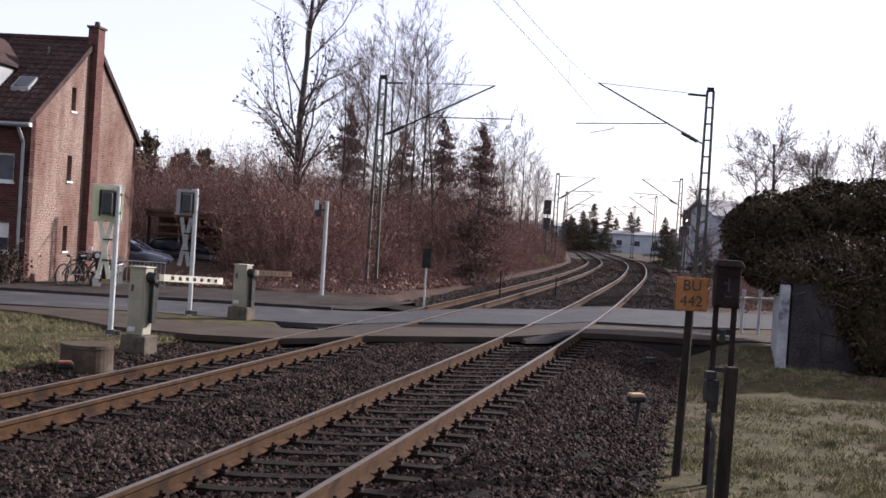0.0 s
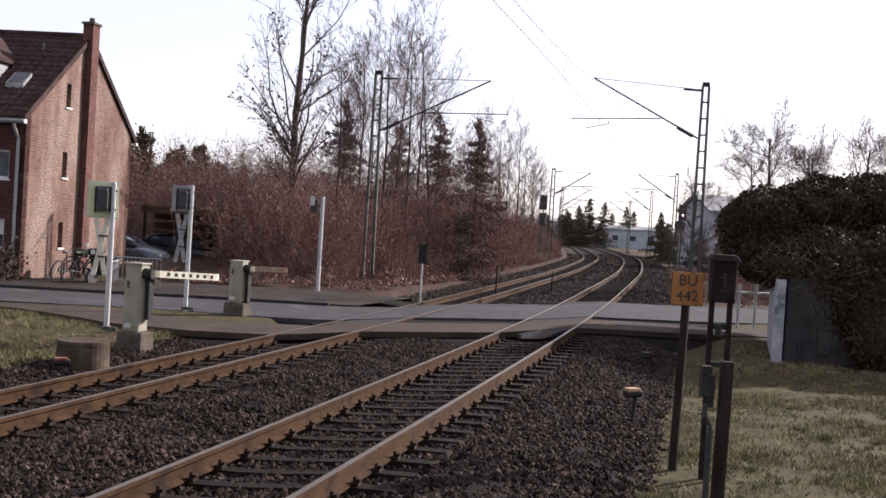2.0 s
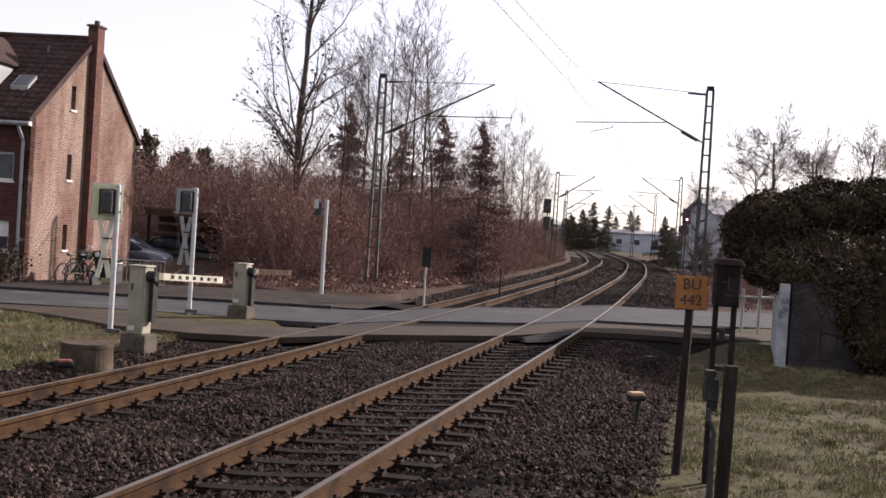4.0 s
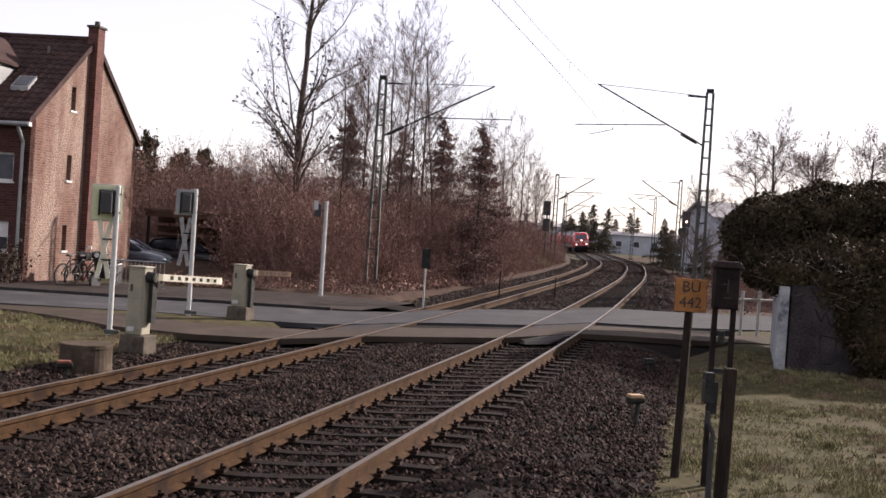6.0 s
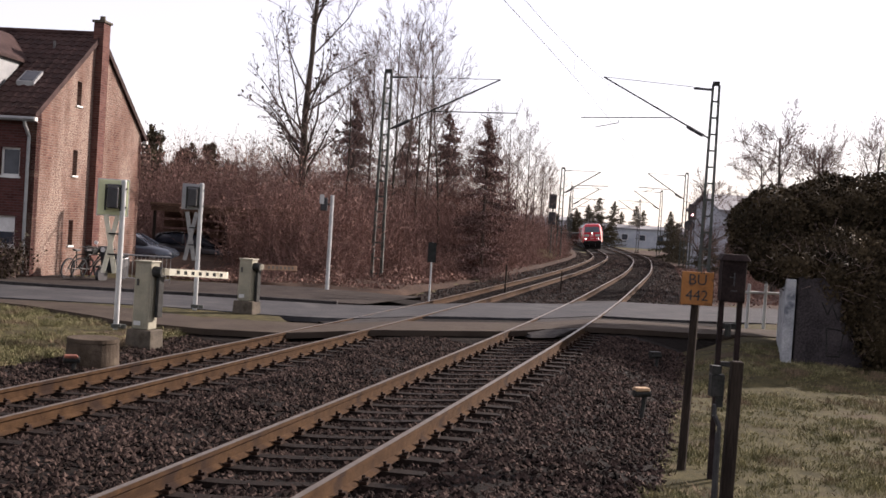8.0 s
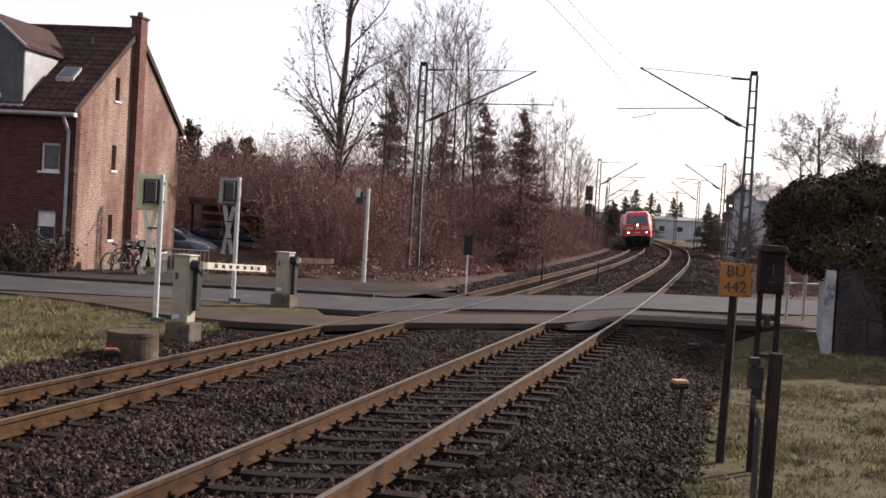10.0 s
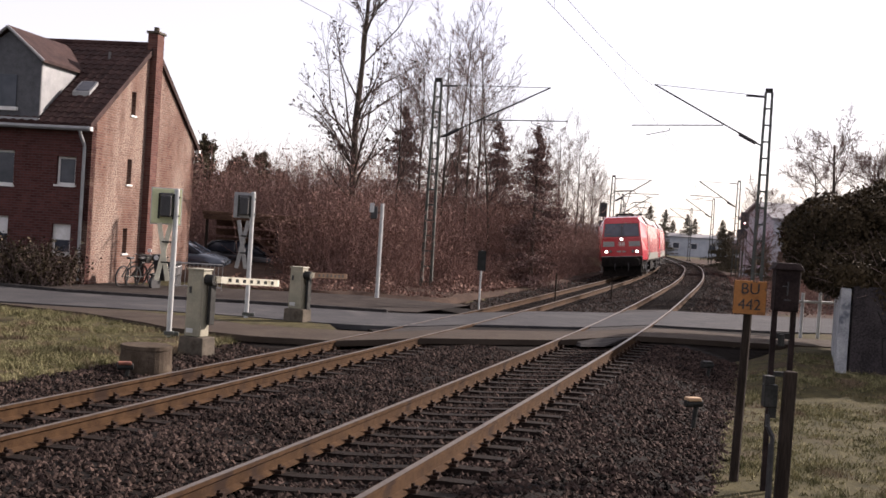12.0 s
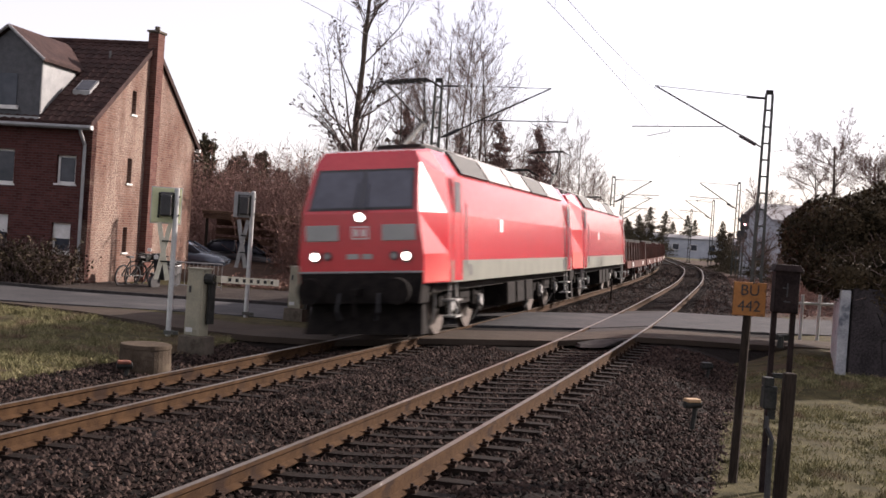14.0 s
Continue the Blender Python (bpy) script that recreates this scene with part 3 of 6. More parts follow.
gh = [(2.75, 3.1, 5.75, 6.55), (2.7, 3.05, 3.4, 4.25), (2.65, 3.0, 1.05, 1.9)]
wall_with_holes([(0.3, EAVE + 0.2), (DEEP / 2, RIDGE - 0.02), (DEEP, EAVE - 0.02)], DEEP, gh, gable, 0.3, "wall", GABLE, "weathered brick gable wall with sunlight put into its colour")
for h in gh:
    house_window(gable, *h, 0.16)
wall_with_holes([(0, EAVE), (LONG, EAVE)], LONG, [], lambda u, d, z: hp(u, DEEP - d, z), 0.3, "wall", BRICK, "")
wall_with_holes([(0, EAVE), (DEEP / 2, RIDGE), (DEEP, EAVE)], DEEP, [], lambda u, d, z: hp(LONG - d, u, z), 0.3, "wall", BRICK, "")
# chimney pier on the gable
pier = Mesh()
pier.hexa([hp(0.0, 4.05, 0), hp(-0.24, 4.05, 0), hp(-0.24, 4.62, 0), hp(0.0, 4.62, 0), hp(0.0, 4.05, 7.7), hp(-0.24, 4.05, 7.7), hp(-0.24, 4.62, 7.7), hp(0.0, 4.62, 7.7)])
pier.hexa([hp(0.12, 4.05, 7.7), hp(-0.24, 4.05, 7.7), hp(-0.24, 4.62, 7.7), hp(0.12, 4.62, 7.7), hp(0.12, 4.05, 8.75), hp(-0.24, 4.05, 8.75), hp(-0.24, 4.62, 8.75), hp(0.12, 4.62, 8.75)])
chim = wall_uv(part("chimney", pier, PIER, house, "red brick chimney pier"))
part("cap", Mesh().box(hp(-0.06, 4.34, 8.79), (0.46, 0.70, 0.08)), CONCRETE, chim, bevel=0.01)
part("flue", Mesh().tube(hp(-0.06, 4.34, 8.82), hp(-0.06, 4.34, 9.0), 0.1, 0.09, 10), CONCRETE, chim)
# roof slopes as planes with tile rows
slope = (RIDGE - EAVE) / (DEEP / 2)
SL = math.hypot(DEEP / 2 + 0.3, (DEEP / 2 + 0.3) * slope)
roof = Mesh()
for side in (0, 1):
    f = (lambda v: v) if side == 0 else (lambda v: DEEP - v)
    q = [hp(-0.05, f(-0.3), EAVE - 0.3 * slope), hp(LONG, f(-0.3), EAVE - 0.3 * slope), hp(LONG, f(DEEP / 2), RIDGE), hp(-0.05, f(DEEP / 2), RIDGE)]
    q = q if side else q[::-1]
    roof.hexa([p + Vector((0, 0, 0.0)) for p in q] + [p + Vector((0, 0, 0.12)) for p in q])
roof_ob = part("roof", roof, TILE, house, "dark brown tiled roof")
tile = Mesh()
n_row, n_col = 17, 1
rowlen = SL / n_row
prof_t = [(x * 0.075, 0.028 * (1 + math.cos(x * 6.2832 / 4)) / 2) for x in range(5)]
for r in range(n_row):
    v0 = -0.3 + (DEEP / 2 + 0.3) * r / n_row
    v1 = v0 + (DEEP / 2 + 0.3) / n_row * 1.12
    z0, z1 = EAVE + v0 * slope + 0.165, EAVE + v1 * slope + 0.135
    row, u = Mesh(), -0.06
    a, b = [], []
    while u < LONG:
        k = (u + 0.12) / 0.3 * 6.2832
        h = 0.022 * math.cos(k)
        a.append(hp(u, v0, z0 + h)), b.append(hp(u, v1, z1 + h))
        u += 0.075
    low = [p - Vector((0, 0, 0.045)) for p in a]
    row.sweep([low, a, b], closed=False)
    tagged(part("tile_course", row, TILE, roof_ob), kind="stuff")
part("ridge_cap", Mesh().tube(hp(-0.05, DEEP / 2, RIDGE + 0.1), hp(LONG, DEEP / 2, RIDGE + 0.1), 0.13, 0.13, 10), TILE, roof_ob)
for v0, v1 in ((-0.32, DEEP / 2), (DEEP + 0.32, DEEP / 2)):
    a, b = hp(-0.05, v0, EAVE - 0.3 * slope + 0.06), hp(-0.05, v1, RIDGE + 0.06)
    part("verge_board", Mesh().hexa([a - Vector((0, 0, 0.1)), a + Vector((0.05, 0, -0.1)), b + Vector((0.05, 0, -0.1)), b - Vector((0, 0, 0.1)), a + Vector((0, 0, 0.12)), a + Vector((0.05, 0, 0.12)), b + Vector((0.05, 0, 0.12)), b + Vector((0, 0, 0.12))]), TILE, roof_ob)
part("gutter", Mesh().tube(hp(-0.1, -0.36, EAVE - 0.22), hp(LONG, -0.36, EAVE - 0.22), 0.075, 0.075, 8), ZINC, house, "grey zinc gutter")
part("downpipe", Mesh().path([hp(0.25, -0.36, EAVE - 0.25), hp(0.25, -0.3, EAVE - 0.4), hp(0.2, -0.08, EAVE - 0.75), hp(0.2, -0.08, 0.2)], 0.055, 8), ZINC, house, "grey zinc downpipe")
part("bracket", Mesh().box(hp(-0.05, -0.3, EAVE - 0.22), (0.14, 0.16, 0.12)), WHITE, house)
part("bracket", Mesh().box(hp(-0.05, DEEP + 0.3, EAVE - 0.22), (0.14, 0.16, 0.12)), WHITE, house)
# dormer
for u0 in (1.82, 6.8):
    d0, d1, dz, pz = u0, u0 + 2.3, 7.12, 8.0
    dm = Mesh()
    back = 3.9
    dm.prism([hp(d0, -0.05, EAVE), hp(d1, -0.05, EAVE), hp(d1, -0.05, dz), hp((d0 + d1) / 2, -0.05, pz), hp(d0, -0.05, dz)], (0, back, 0))
    do = part("dormer", dm, SLATE, house, "slate-clad dormer with zinc cheeks")
    part("cheek", Mesh().prism([hp(d0 - 0.012, 0.0, EAVE + 0.1), hp(d0 - 0.012, 0.0, dz - 0.05), hp(d0 - 0.012, 2.5, dz - 0.05)], (-0.012, 0, 0)), ZINC, do)
    for sgn in (-1, 1):
        m = (d0 + d1) / 2
        e = m + sgn * (d1 - d0) / 2 * 1.12
        a, b = hp(e, -0.18, dz - 0.1), hp(m, -0.18, pz + 0.06)
        q = [a, b, b + Vector((0, back, 0)), a + Vector((0, back, 0))]
        part("dormer_roof", Mesh().hexa([p - Vector((0, 0, 0.0)) for p in q] + [p + Vector((0, 0, 0.1)) for p in q]), TILE, do)
        part("verge", Mesh().tube(a + Vector((0, -0.02, 0.05)), b + Vector((0, -0.02, 0.05)), 0.05, 0.05, 6), ZINC, do)
    part("pane", Mesh().box(hp((d0 + d1) / 2 + 0.25, -0.06, 6.1), (1.2, 0.04, 1.0)), GLASS, do)
    part("sill", Mesh().box(hp((d0 + d1) / 2 + 0.25, -0.1, 5.52), (1.35, 0.12, 0.12)), WHITE, do)
    part("eave_line", Mesh().box(hp((d0 + d1) / 2, -0.14, EAVE + 0.0), (2.5, 0.2, 0.1)), ZINC, do)
# roof light and vents
sl = part("skylight", Mesh().hexa([hp(1.35, 1.15, EAVE + 1.15 * slope + 0.12), hp(0.75, 1.15, EAVE + 1.15 * slope + 0.12), hp(0.75, 1.75, EAVE + 1.75 * slope + 0.12), hp(1.35, 1.75, EAVE + 1.75 * slope + 0.12),
                                   hp(1.35, 1.15, EAVE + 1.15 * slope + 0.28), hp(0.75, 1.15, EAVE + 1.15 * slope + 0.28), hp(0.75, 1.75, EAVE + 1.75 * slope + 0.28), hp(1.35, 1.75, EAVE + 1.75 * slope + 0.28)]), ZINC, house, "tilted grey roof light")
part("pane", Mesh().hexa([hp(1.28, 1.2, EAVE + 1.2 * slope + 0.285), hp(0.82, 1.2, EAVE + 1.2 * slope + 0.285), hp(0.82, 1.7, EAVE + 1.7 * slope + 0.285), hp(1.28, 1.7, EAVE + 1.7 * slope + 0.285),
                          hp(1.28, 1.2, EAVE + 1.2 * slope + 0.3), hp(0.82, 1.2, EAVE + 1.2 * slope + 0.3), hp(0.82, 1.7, EAVE + 1.7 * slope + 0.3), hp(1.28, 1.7, EAVE + 1.7 * slope + 0.3)]), GLASS, sl)
for u, v in ((1.2, 3.4), (2.6, 2.9)):
    part("vent_pipe", Mesh().tube(hp(u, v, EAVE + v * slope), hp(u, v, EAVE + v * slope + 0.36), 0.045, 0.045, 8), ROOFGREY, house)


# ---------- plants ----------
def sticks(segs, sides=3):
    """Many thin tapered rods as one mesh: rows of start, end, two radii."""
    a = np.array(segs, float)
    p, q, r0, r1 = a[:, 0:3], a[:, 3:6], a[:, 6], a[:, 7]
    d = q - p
    d /= np.linalg.norm(d, axis=1, keepdims=True) + 1e-9
    ref = np.where(np.abs(d[:, 2:3]) < 0.9, np.array([[0, 0, 1.0]]), np.array([[1.0, 0, 0]]))
    u = np.cross(d, ref)
    u /= np.linalg.norm(u, axis=1, keepdims=True) + 1e-9
    w = np.cross(d, u)
    vs = []
    for base, r in ((p, r0), (q, r1)):
        for k in range(sides):
            an = 6.28318 * k / sides
            vs.append(base + (u * math.cos(an) + w * math.sin(an)) * r[:, None])
    v = np.stack(vs, 1).reshape(-1, 3)
    b = (np.arange(len(a)) * 2 * sides)[:, None, None]
    f = np.array([[k, sides + k, sides + (k + 1) % sides, (k + 1) % sides] for k in range(sides)])[None] + b
    ms = Mesh()
    ms.v, ms.f = v.tolist(), f.reshape(-1, 4).tolist()
    return ms


def leaves(pts, size, rng, droop=0.0, longer=1.6):
    """Small bent blades at the points, each turned its own way."""
    p = np.array(pts, float)
    n = len(p)
    a, b = rng.normal(size=(n, 3)), rng.normal(size=(n, 3))
    a[:, 2] -= droop
    a /= np.linalg.norm(a, axis=1, keepdims=True)
    b -= (a * b).sum(1, keepdims=True) * a
    b /= np.linalg.norm(b, axis=1, keepdims=True)
    s = size * rng.uniform(0.6, 1.4, (n, 1))
    v = np.stack([p - a * s * longer / 2, p + b * s / 2, p + a * s * longer / 2, p - b * s / 2], 1).reshape(-1, 3)
    ms = Mesh()
    ms.v = v.tolist()
    ms.f = (np.arange(n)[:, None] * 4 + np.arange(4)[None]).tolist()
    return ms


def grow(rng, height, r, levels, kids, spread, up=0.25, bend=0.12, first=0.25, length=0.5, dome=False, limb=0.42):
    """The limbs of a bare tree, level by level, and the tips of the last ones."""
    limbs, tips = [[] for _ in range(levels)], []
    stack = [(np.zeros(3), np.array([0, 0, 1.0]), height, r, 0)]
    while stack:
        p, d, L, rad, lv = stack.pop()
        n = 7 if lv == 0 else (4 if lv == 1 else 3)
        pts, dirs = [p], [d]
        for k in range(n):
            d = d + rng.normal(size=3) * bend * (0.22 if lv == 0 else 1.0)
            d[2] += up * (0.3 if lv == 0 else 0.16 * lv)
            d /= np.linalg.norm(d)
            pts.append(pts[-1] + d * L / n), dirs.append(d)
        for k in range(n):
            ra, rb = rad * (1 - 0.8 * k / n), rad * (1 - 0.8 * (k + 1) / n)
            limbs[lv].append([*pts[k], *pts[k + 1], max(ra, 0.007), max(rb, 0.0045)])
        if lv + 1 < levels:
            for _ in range(kids[lv]):
                t = rng.uniform(first if lv == 0 else 0.15, 1.0) * n
                k = min(int(t), n - 1)
                q = pts[k] + (pts[k + 1] - pts[k]) * (t - k)
                side = rng.normal(size=3)
                side -= side @ dirs[k + 1] * dirs[k + 1]
                side /= np.linalg.norm(side)
                an = spread * rng.uniform(0.7, 1.3)
                nd = dirs[k + 1] * math.cos(an) + side * math.sin(an)
                frac = t / n
                stack.append((q, nd, L * length * (rng.uniform(0.45, 1.15) if lv == 0 else rng.uniform(0.6, 1.1)) * ((0.35 + 0.6 * math.sin(math.pi * min(1.0, 0.1 + 0.85 * frac)) if dome else 1.15 - 0.75 * frac) if lv == 0 else 1.1 - 0.5 * frac), max(rad * (1 - 0.8 * frac) * limb, 0.008), lv + 1))
        else:
            tips.append(pts[-1])
    return limbs, tips


def bare_tree(name, seed, height, r, kids, label, spread=0.6, levels=4, at=None, mat=None, leaf=0.0, leafmat=None, first=0.25, up=0.25, length=0.5, leafsize=0.09, dome=False, bend=0.12, limb=0.42):
    rng = np.random.default_rng(seed)
    limbs, tips = grow(rng, height, r, levels, kids, spread, up=up, bend=bend, first=first, length=length, dome=dome, limb=limb)
    t = thing(name, at or pose(0, 0, 0), label, "tree", "bare trees")
    part("trunk", sticks(limbs[0], 7), BARK, t, smooth=True)
    tagged(part("branchwork", sticks(limbs[1], 5), BARK, t), kind="stuff")
    tw = [s for lv in limbs[2:] for s in lv]
    tagged(part("crown", sticks(tw, 3), mat or TWIG, t), "fine bare twigs", kind="stuff")
    if leaf:
        pts = [p + rng.normal(size=3) * 0.08 for p in tips if rng.random() < leaf]
        tagged(part("seed_cluster", leaves(pts, leafsize, rng, 0.5), leafmat or BARK, t, "dangling dry seeds"), kind="stuff")
    return t


def shrub(seed, h, w, n, label, mat, leafn, leafmat, leafsize=0.06):
    rng = np.random.default_rng(seed)
    segs, lp = [], []
    for _ in range(n):
        p = np.array([rng.normal() * w * 0.3, rng.normal() * w * 0.3, -0.05])
        d = np.array([rng.normal() * 0.38, rng.normal() * 0.38, 1.0])
        d /= np.linalg.norm(d)
        L, r = h * rng.uniform(0.45, 1.0), rng.uniform(0.006, 0.016)
        for k in range(4):
            q = p + d * L / 4
            segs.append([*p, *q, r * (1 - k * 0.2), r * (0.8 - k * 0.2) + 0.002])
            for _ in range(3):
                sd = d + rng.normal(size=3) * 0.75
                sd /= np.linalg.norm(sd)
                e = q + sd * L * rng.uniform(0.08, 0.24)
                segs.append([*q, *e, 0.006, 0.003])
                lp.append(e), lp.append((q + e) / 2)
            d = d + rng.normal(size=3) * 0.16
            d[2] -= 0.03 * k
            d /= np.linalg.norm(d)
            p = q
    b = thing("shrub", pose(0, 0, 0), label, "shrub", "shrubs on the embankment")
    part("stem_tangle", sticks(segs, 3), mat, b)
    lp = np.array(lp)
    part("dry_foliage", leaves(lp[rng.integers(0, len(lp), leafn)] + rng.normal(size=(leafn, 3)) * 0.06, leafsize, rng), leafmat, b)
    for o in b.children:
        tagged(o, kind="stuff")
    return b


def conifer(seed, h, w, label, mat, dens=1.0, gaps=0.0):
    rng = np.random.default_rng(seed)
    t = thing("conifer", pose(0, 0, 0), label, "conifer", "conifers")
    part("trunk", sticks([[0, 0, 0, 0, 0, h * 0.6, 0.014 * h, 0.008 * h], [0, 0, h * 0.6, 0, 0, h, 0.008 * h, 0.01]], 7), BARK, t)
    segs, lp = [], []
    for k in range(int(h * 13 * dens)):
        z = h * (0.05 + 0.94 * rng.random() ** 0.9)
        z = (round(z / 0.42) + rng.normal() * 0.34) * 0.42 if z < h * 0.93 else z
        L = w * max(0.0, 1 - z / h) ** 0.85 * rng.uniform(0.6, 1.1) + 0.1
        an = rng.uniform(0, 6.28)
        if rng.random() < gaps:
            continue
        p = np.array([0, 0, z])
        out = np.array([math.cos(an), math.sin(an), 0.0])
        m = p + out * L * 0.6 + np.array([0, 0, -0.16 * L])
        e = p + out * L + np.array([0, 0, -0.14 * L + 0.05])
        segs.append([*p, *m, 0.02, 0.012]), segs.append([*m, *e, 0.012, 0.004])
        for _ in range(int(60 * L + 10)):
            f = rng.uniform(0.1, 1.0)
            c = p + (m - p) * f / 0.6 if f < 0.6 else m + (e - m) * (f - 0.6) / 0.4
            side = np.array([-out[1], out[0], 0]) * rng.normal() * 0.24 * L * (1.15 - f)
            lp.append(c + side + rng.normal(size=3) * np.array([0.05, 0.05, 0.05]) - np.array([0, 0, abs(rng.normal()) * 0.07]))
    tagged(part("branchwork", sticks(segs, 3), BARK, t), kind="stuff")
    tagged(part("needles", leaves(lp, 0.062, rng, 0.5, 2.4), mat, t), kind="stuff")
    return t


def put(src, x, y, turn, sc=1.0, z=None, lean=(0, 0)):
    zz = float(ground_at(np.array(x), np.array(y))) if z is None else z
    o = copy_thing(src, pose(x, y, zz - 0.03, lean[0], lean[1], turn))
    o.scale = (sc, sc, sc)
    return o


def place_first(src, x, y, turn, sc=1.0):
    src.matrix_basis = pose(x, y, float(ground_at(np.array(x), np.array(y))) - 0.03, 0, 0, turn)
    src.scale = (sc, sc, sc)


rng0 = np.random.default_rng(5)
# leaf-strewn scrub floor beyond the road, left of the line
lit = Mesh()
rows = []
for s in np.arange(31.0, 215, 1.5):
    edge = -8.0 - 30 * min(1, (s - 31) / 12)
    row = []
    for k in range(13):
        l = -6.45 + (edge + 6.45) * (k / 12) ** 1.5
        p = along(s, l)
        row.append((p.x, p.y, float(ground_at(np.array(p.x), np.array(p.y))) + (-0.15 if k == 12 or s < 31.5 else 0.03) + (0 if k in (0, 12) or s < 31.5 else 0.07 * noise.noise((p.x * 0.6, p.y * 0.6, 2)) + 0.09) + 0.5 * min(1, max(0, -l - 9) / 9) * min(1, max(0, s - 34) / 6)))
    rows.append(row)
lit.sweep(rows, closed=False)
tagged(part("embankment", lit, LITTER, smooth=True), "brown leaf-littered rough ground under the scrub", "ground", kind="structure")
# dry brown ground right of the line past the crossing
lit = Mesh()
lit.sweep([[tuple(along(s, l, float(ground_at(*[np.array(c) for c in along(s, l).xy])) + 0.04 + 0.03 * noise.noise((s, l, 1)))) for l in (2.4, 4, 6, 9, 13, 18)] for s in np.arange(35, 215, 2)], closed=False)
lit.f = [f[::-1] for f in lit.f]
tagged(part("verge", lit, LITTER, smooth=True), "brown dead grass verge beside the track", "ground", kind="structure")

# the tall alder-like tree with seed cones
bare_tree("tall_bare_tree", 11, 16.5, 0.21, (48, 19, 7), "tall bare tree with dangling seeds, ascending limbs", 0.66, 4, pose(-4.2, 52, -0.2, 1.5, 1, 230), leaf=0.16, first=0.16, up=0.40, length=0.35, leafsize=0.10, bend=0.17, limb=0.36)
# slim bare trees of the thicket
slim = [bare_tree("slim_bare_tree", 20 + k, 11.5 + k * 0.6, 0.10, (20, 11, 6), "slim bare tree in the trackside thicket", 0.60, 4, first=0.22, up=0.26, length=0.43, dome=True, bend=0.13, limb=0.40) for k in range(4)]
spots = [(-2.3, 56, 0.95), (-1.3, 60, 1.0), (-0.3, 57, 1.03), (0.4, 62, 1.1), (1.0, 58, 1.02), (1.7, 61, 1.08), (2.3, 57.5, 0.85), (4.4, 64, 0.62), (-2.9, 62, 0.85),
         (-0.9, 66, 1.05), (3.4, 68, 0.7), (5.6, 70, 0.62), (6.8, 76, 0.62), (8.2, 84, 0.66), (9.2, 90, 0.66), (11.2, 99, 0.68), (13.4, 110, 0.66), (15.2, 120, 0.62), (-5.4, 60, 0.6), (-7.6, 66, 0.5), (-9.5, 70, 0.5),
         (17, 132, 0.6), (19, 142, 0.6), (4.5, 75, 0.7), (6.0, 83, 0.72), (8, 95, 0.72), (12, 116, 0.7)]
for k, (x, y, sc) in enumerate([(a, b, q * (0.9 if b < 85 else 1.25)) for a, b, q in spots]):
    if k < 4:
        place_first(slim[k], x, y, 77 * k, sc)
    else:
        put(slim[k % 4], x, y, 77 * k, sc, lean=(rng0.uniform(-4, 4), rng0.uniform(-4, 4)))
# scrub
scr = [shrub(40 + k, 3.2 + 0.4 * k, 2.6, 95, "dense leafless reddish-brown thicket shrub", TWIGRED, 1700, DRYLEAF, 0.05) for k in range(4)]
sites = []
for s in np.arange(33, 150, 2.1):
    depth = 5 if s < 70 else 3
    for k in range(depth):
        lat = -8.6 - k * 2.0 + rng0.uniform(-0.6, 0.6) - (1.2 if s < 42 else 0)
        if s < 36 and k == 0:
            continue
        p = along(s + rng0.uniform(-0.8, 0.8), lat)
        sites.append((p.x, p.y, rng0.uniform(0.55, 1.0) * (0.6 if k == 0 else 1.0) * (1 + 0.12 * k)))
for x in np.arange(-9.0, -1.5, 1.45):
    for y in (47.5, 51, 55, 60):
        if x < -6 and y < 50:
            continue
        sites.append((x + rng0.uniform(-0.6, 0.6), y + rng0.uniform(-1, 1), rng0.uniform(0.8, 1.15)))
sites = [q for q in sites if not (q[0] < -5.4 and q[1] < 57) and not (q[0] < -3.6 and q[1] < 44)]
for k, (x, y, sc) in enumerate(sites):
    if k < 4:
        place_first(scr[k], x, y, 90 * k, sc)
    else:
        put(scr[k % 4], x, y, rng0.uniform(0, 360), sc)
tall_scr = [shrub(48 + k, 6.2 + 0.5 * k, 3.4, 120, "tall leafless brown thicket shrub", TWIGRED, 1500, DRYLEAF, 0.05) for k in range(3)]
tall_sites = [(x + rng0.uniform(-0.5, 0.5), y + rng0.uniform(-1, 1), rng0.uniform(0.75, 1.0)) for x, y in itertools.product(np.arange(-10.5, 4.6, 1.5), (57.5, 62.5, 67))]
for s_ in np.arange(66, 128, 4.0):
    p = along(s_, -15 + rng0.uniform(-1, 1))
    tall_sites.append((p.x, p.y, rng0.uniform(0.65, 0.9)))
for k, (x, y, sc) in enumerate(tall_sites):
    if k < 3:
        place_first(tall_scr[k], x, y, 90 * k, sc)
    else:
        put(tall_scr[k % 3], x, y, rng0.uniform(0, 360), sc)
# conifers: a brown one in the thicket, dark ones behind the house, a far row
cb = conifer(60, 7.9, 2.7, "brownish spruce among the bare trees", NEEDLEBR, 1.3, 0.1)
place_first(cb, 4.3, 55.5, 0)
for x, y, sc in ((-2.3, 60.5, 1.15), (2.7, 62, 1.1), (0.6, 66, 1.05)):
    put(cb, x, y, 70 * sc * 9, sc)
cd = conifer(61, 7.4, 3.2, "dark evergreen tree behind the house", NEEDLE, 1.4)
place_first(cd, -15.6, 74, 0, 1.05)
for k, (x, y, sc) in enumerate([(-17.5, 76, 0.95), (-13.2, 75, 0.92), (-12.2, 77, 0.95), (-14.4, 77, 0.85), (-19, 75, 0.9), (-11.0, 76, 0.8), (-9.8, 80, 0.78), (-16.6, 80, 0.9), (-20.5, 78, 0.9)]):
    put(cd, x, y, 50 * k, sc)
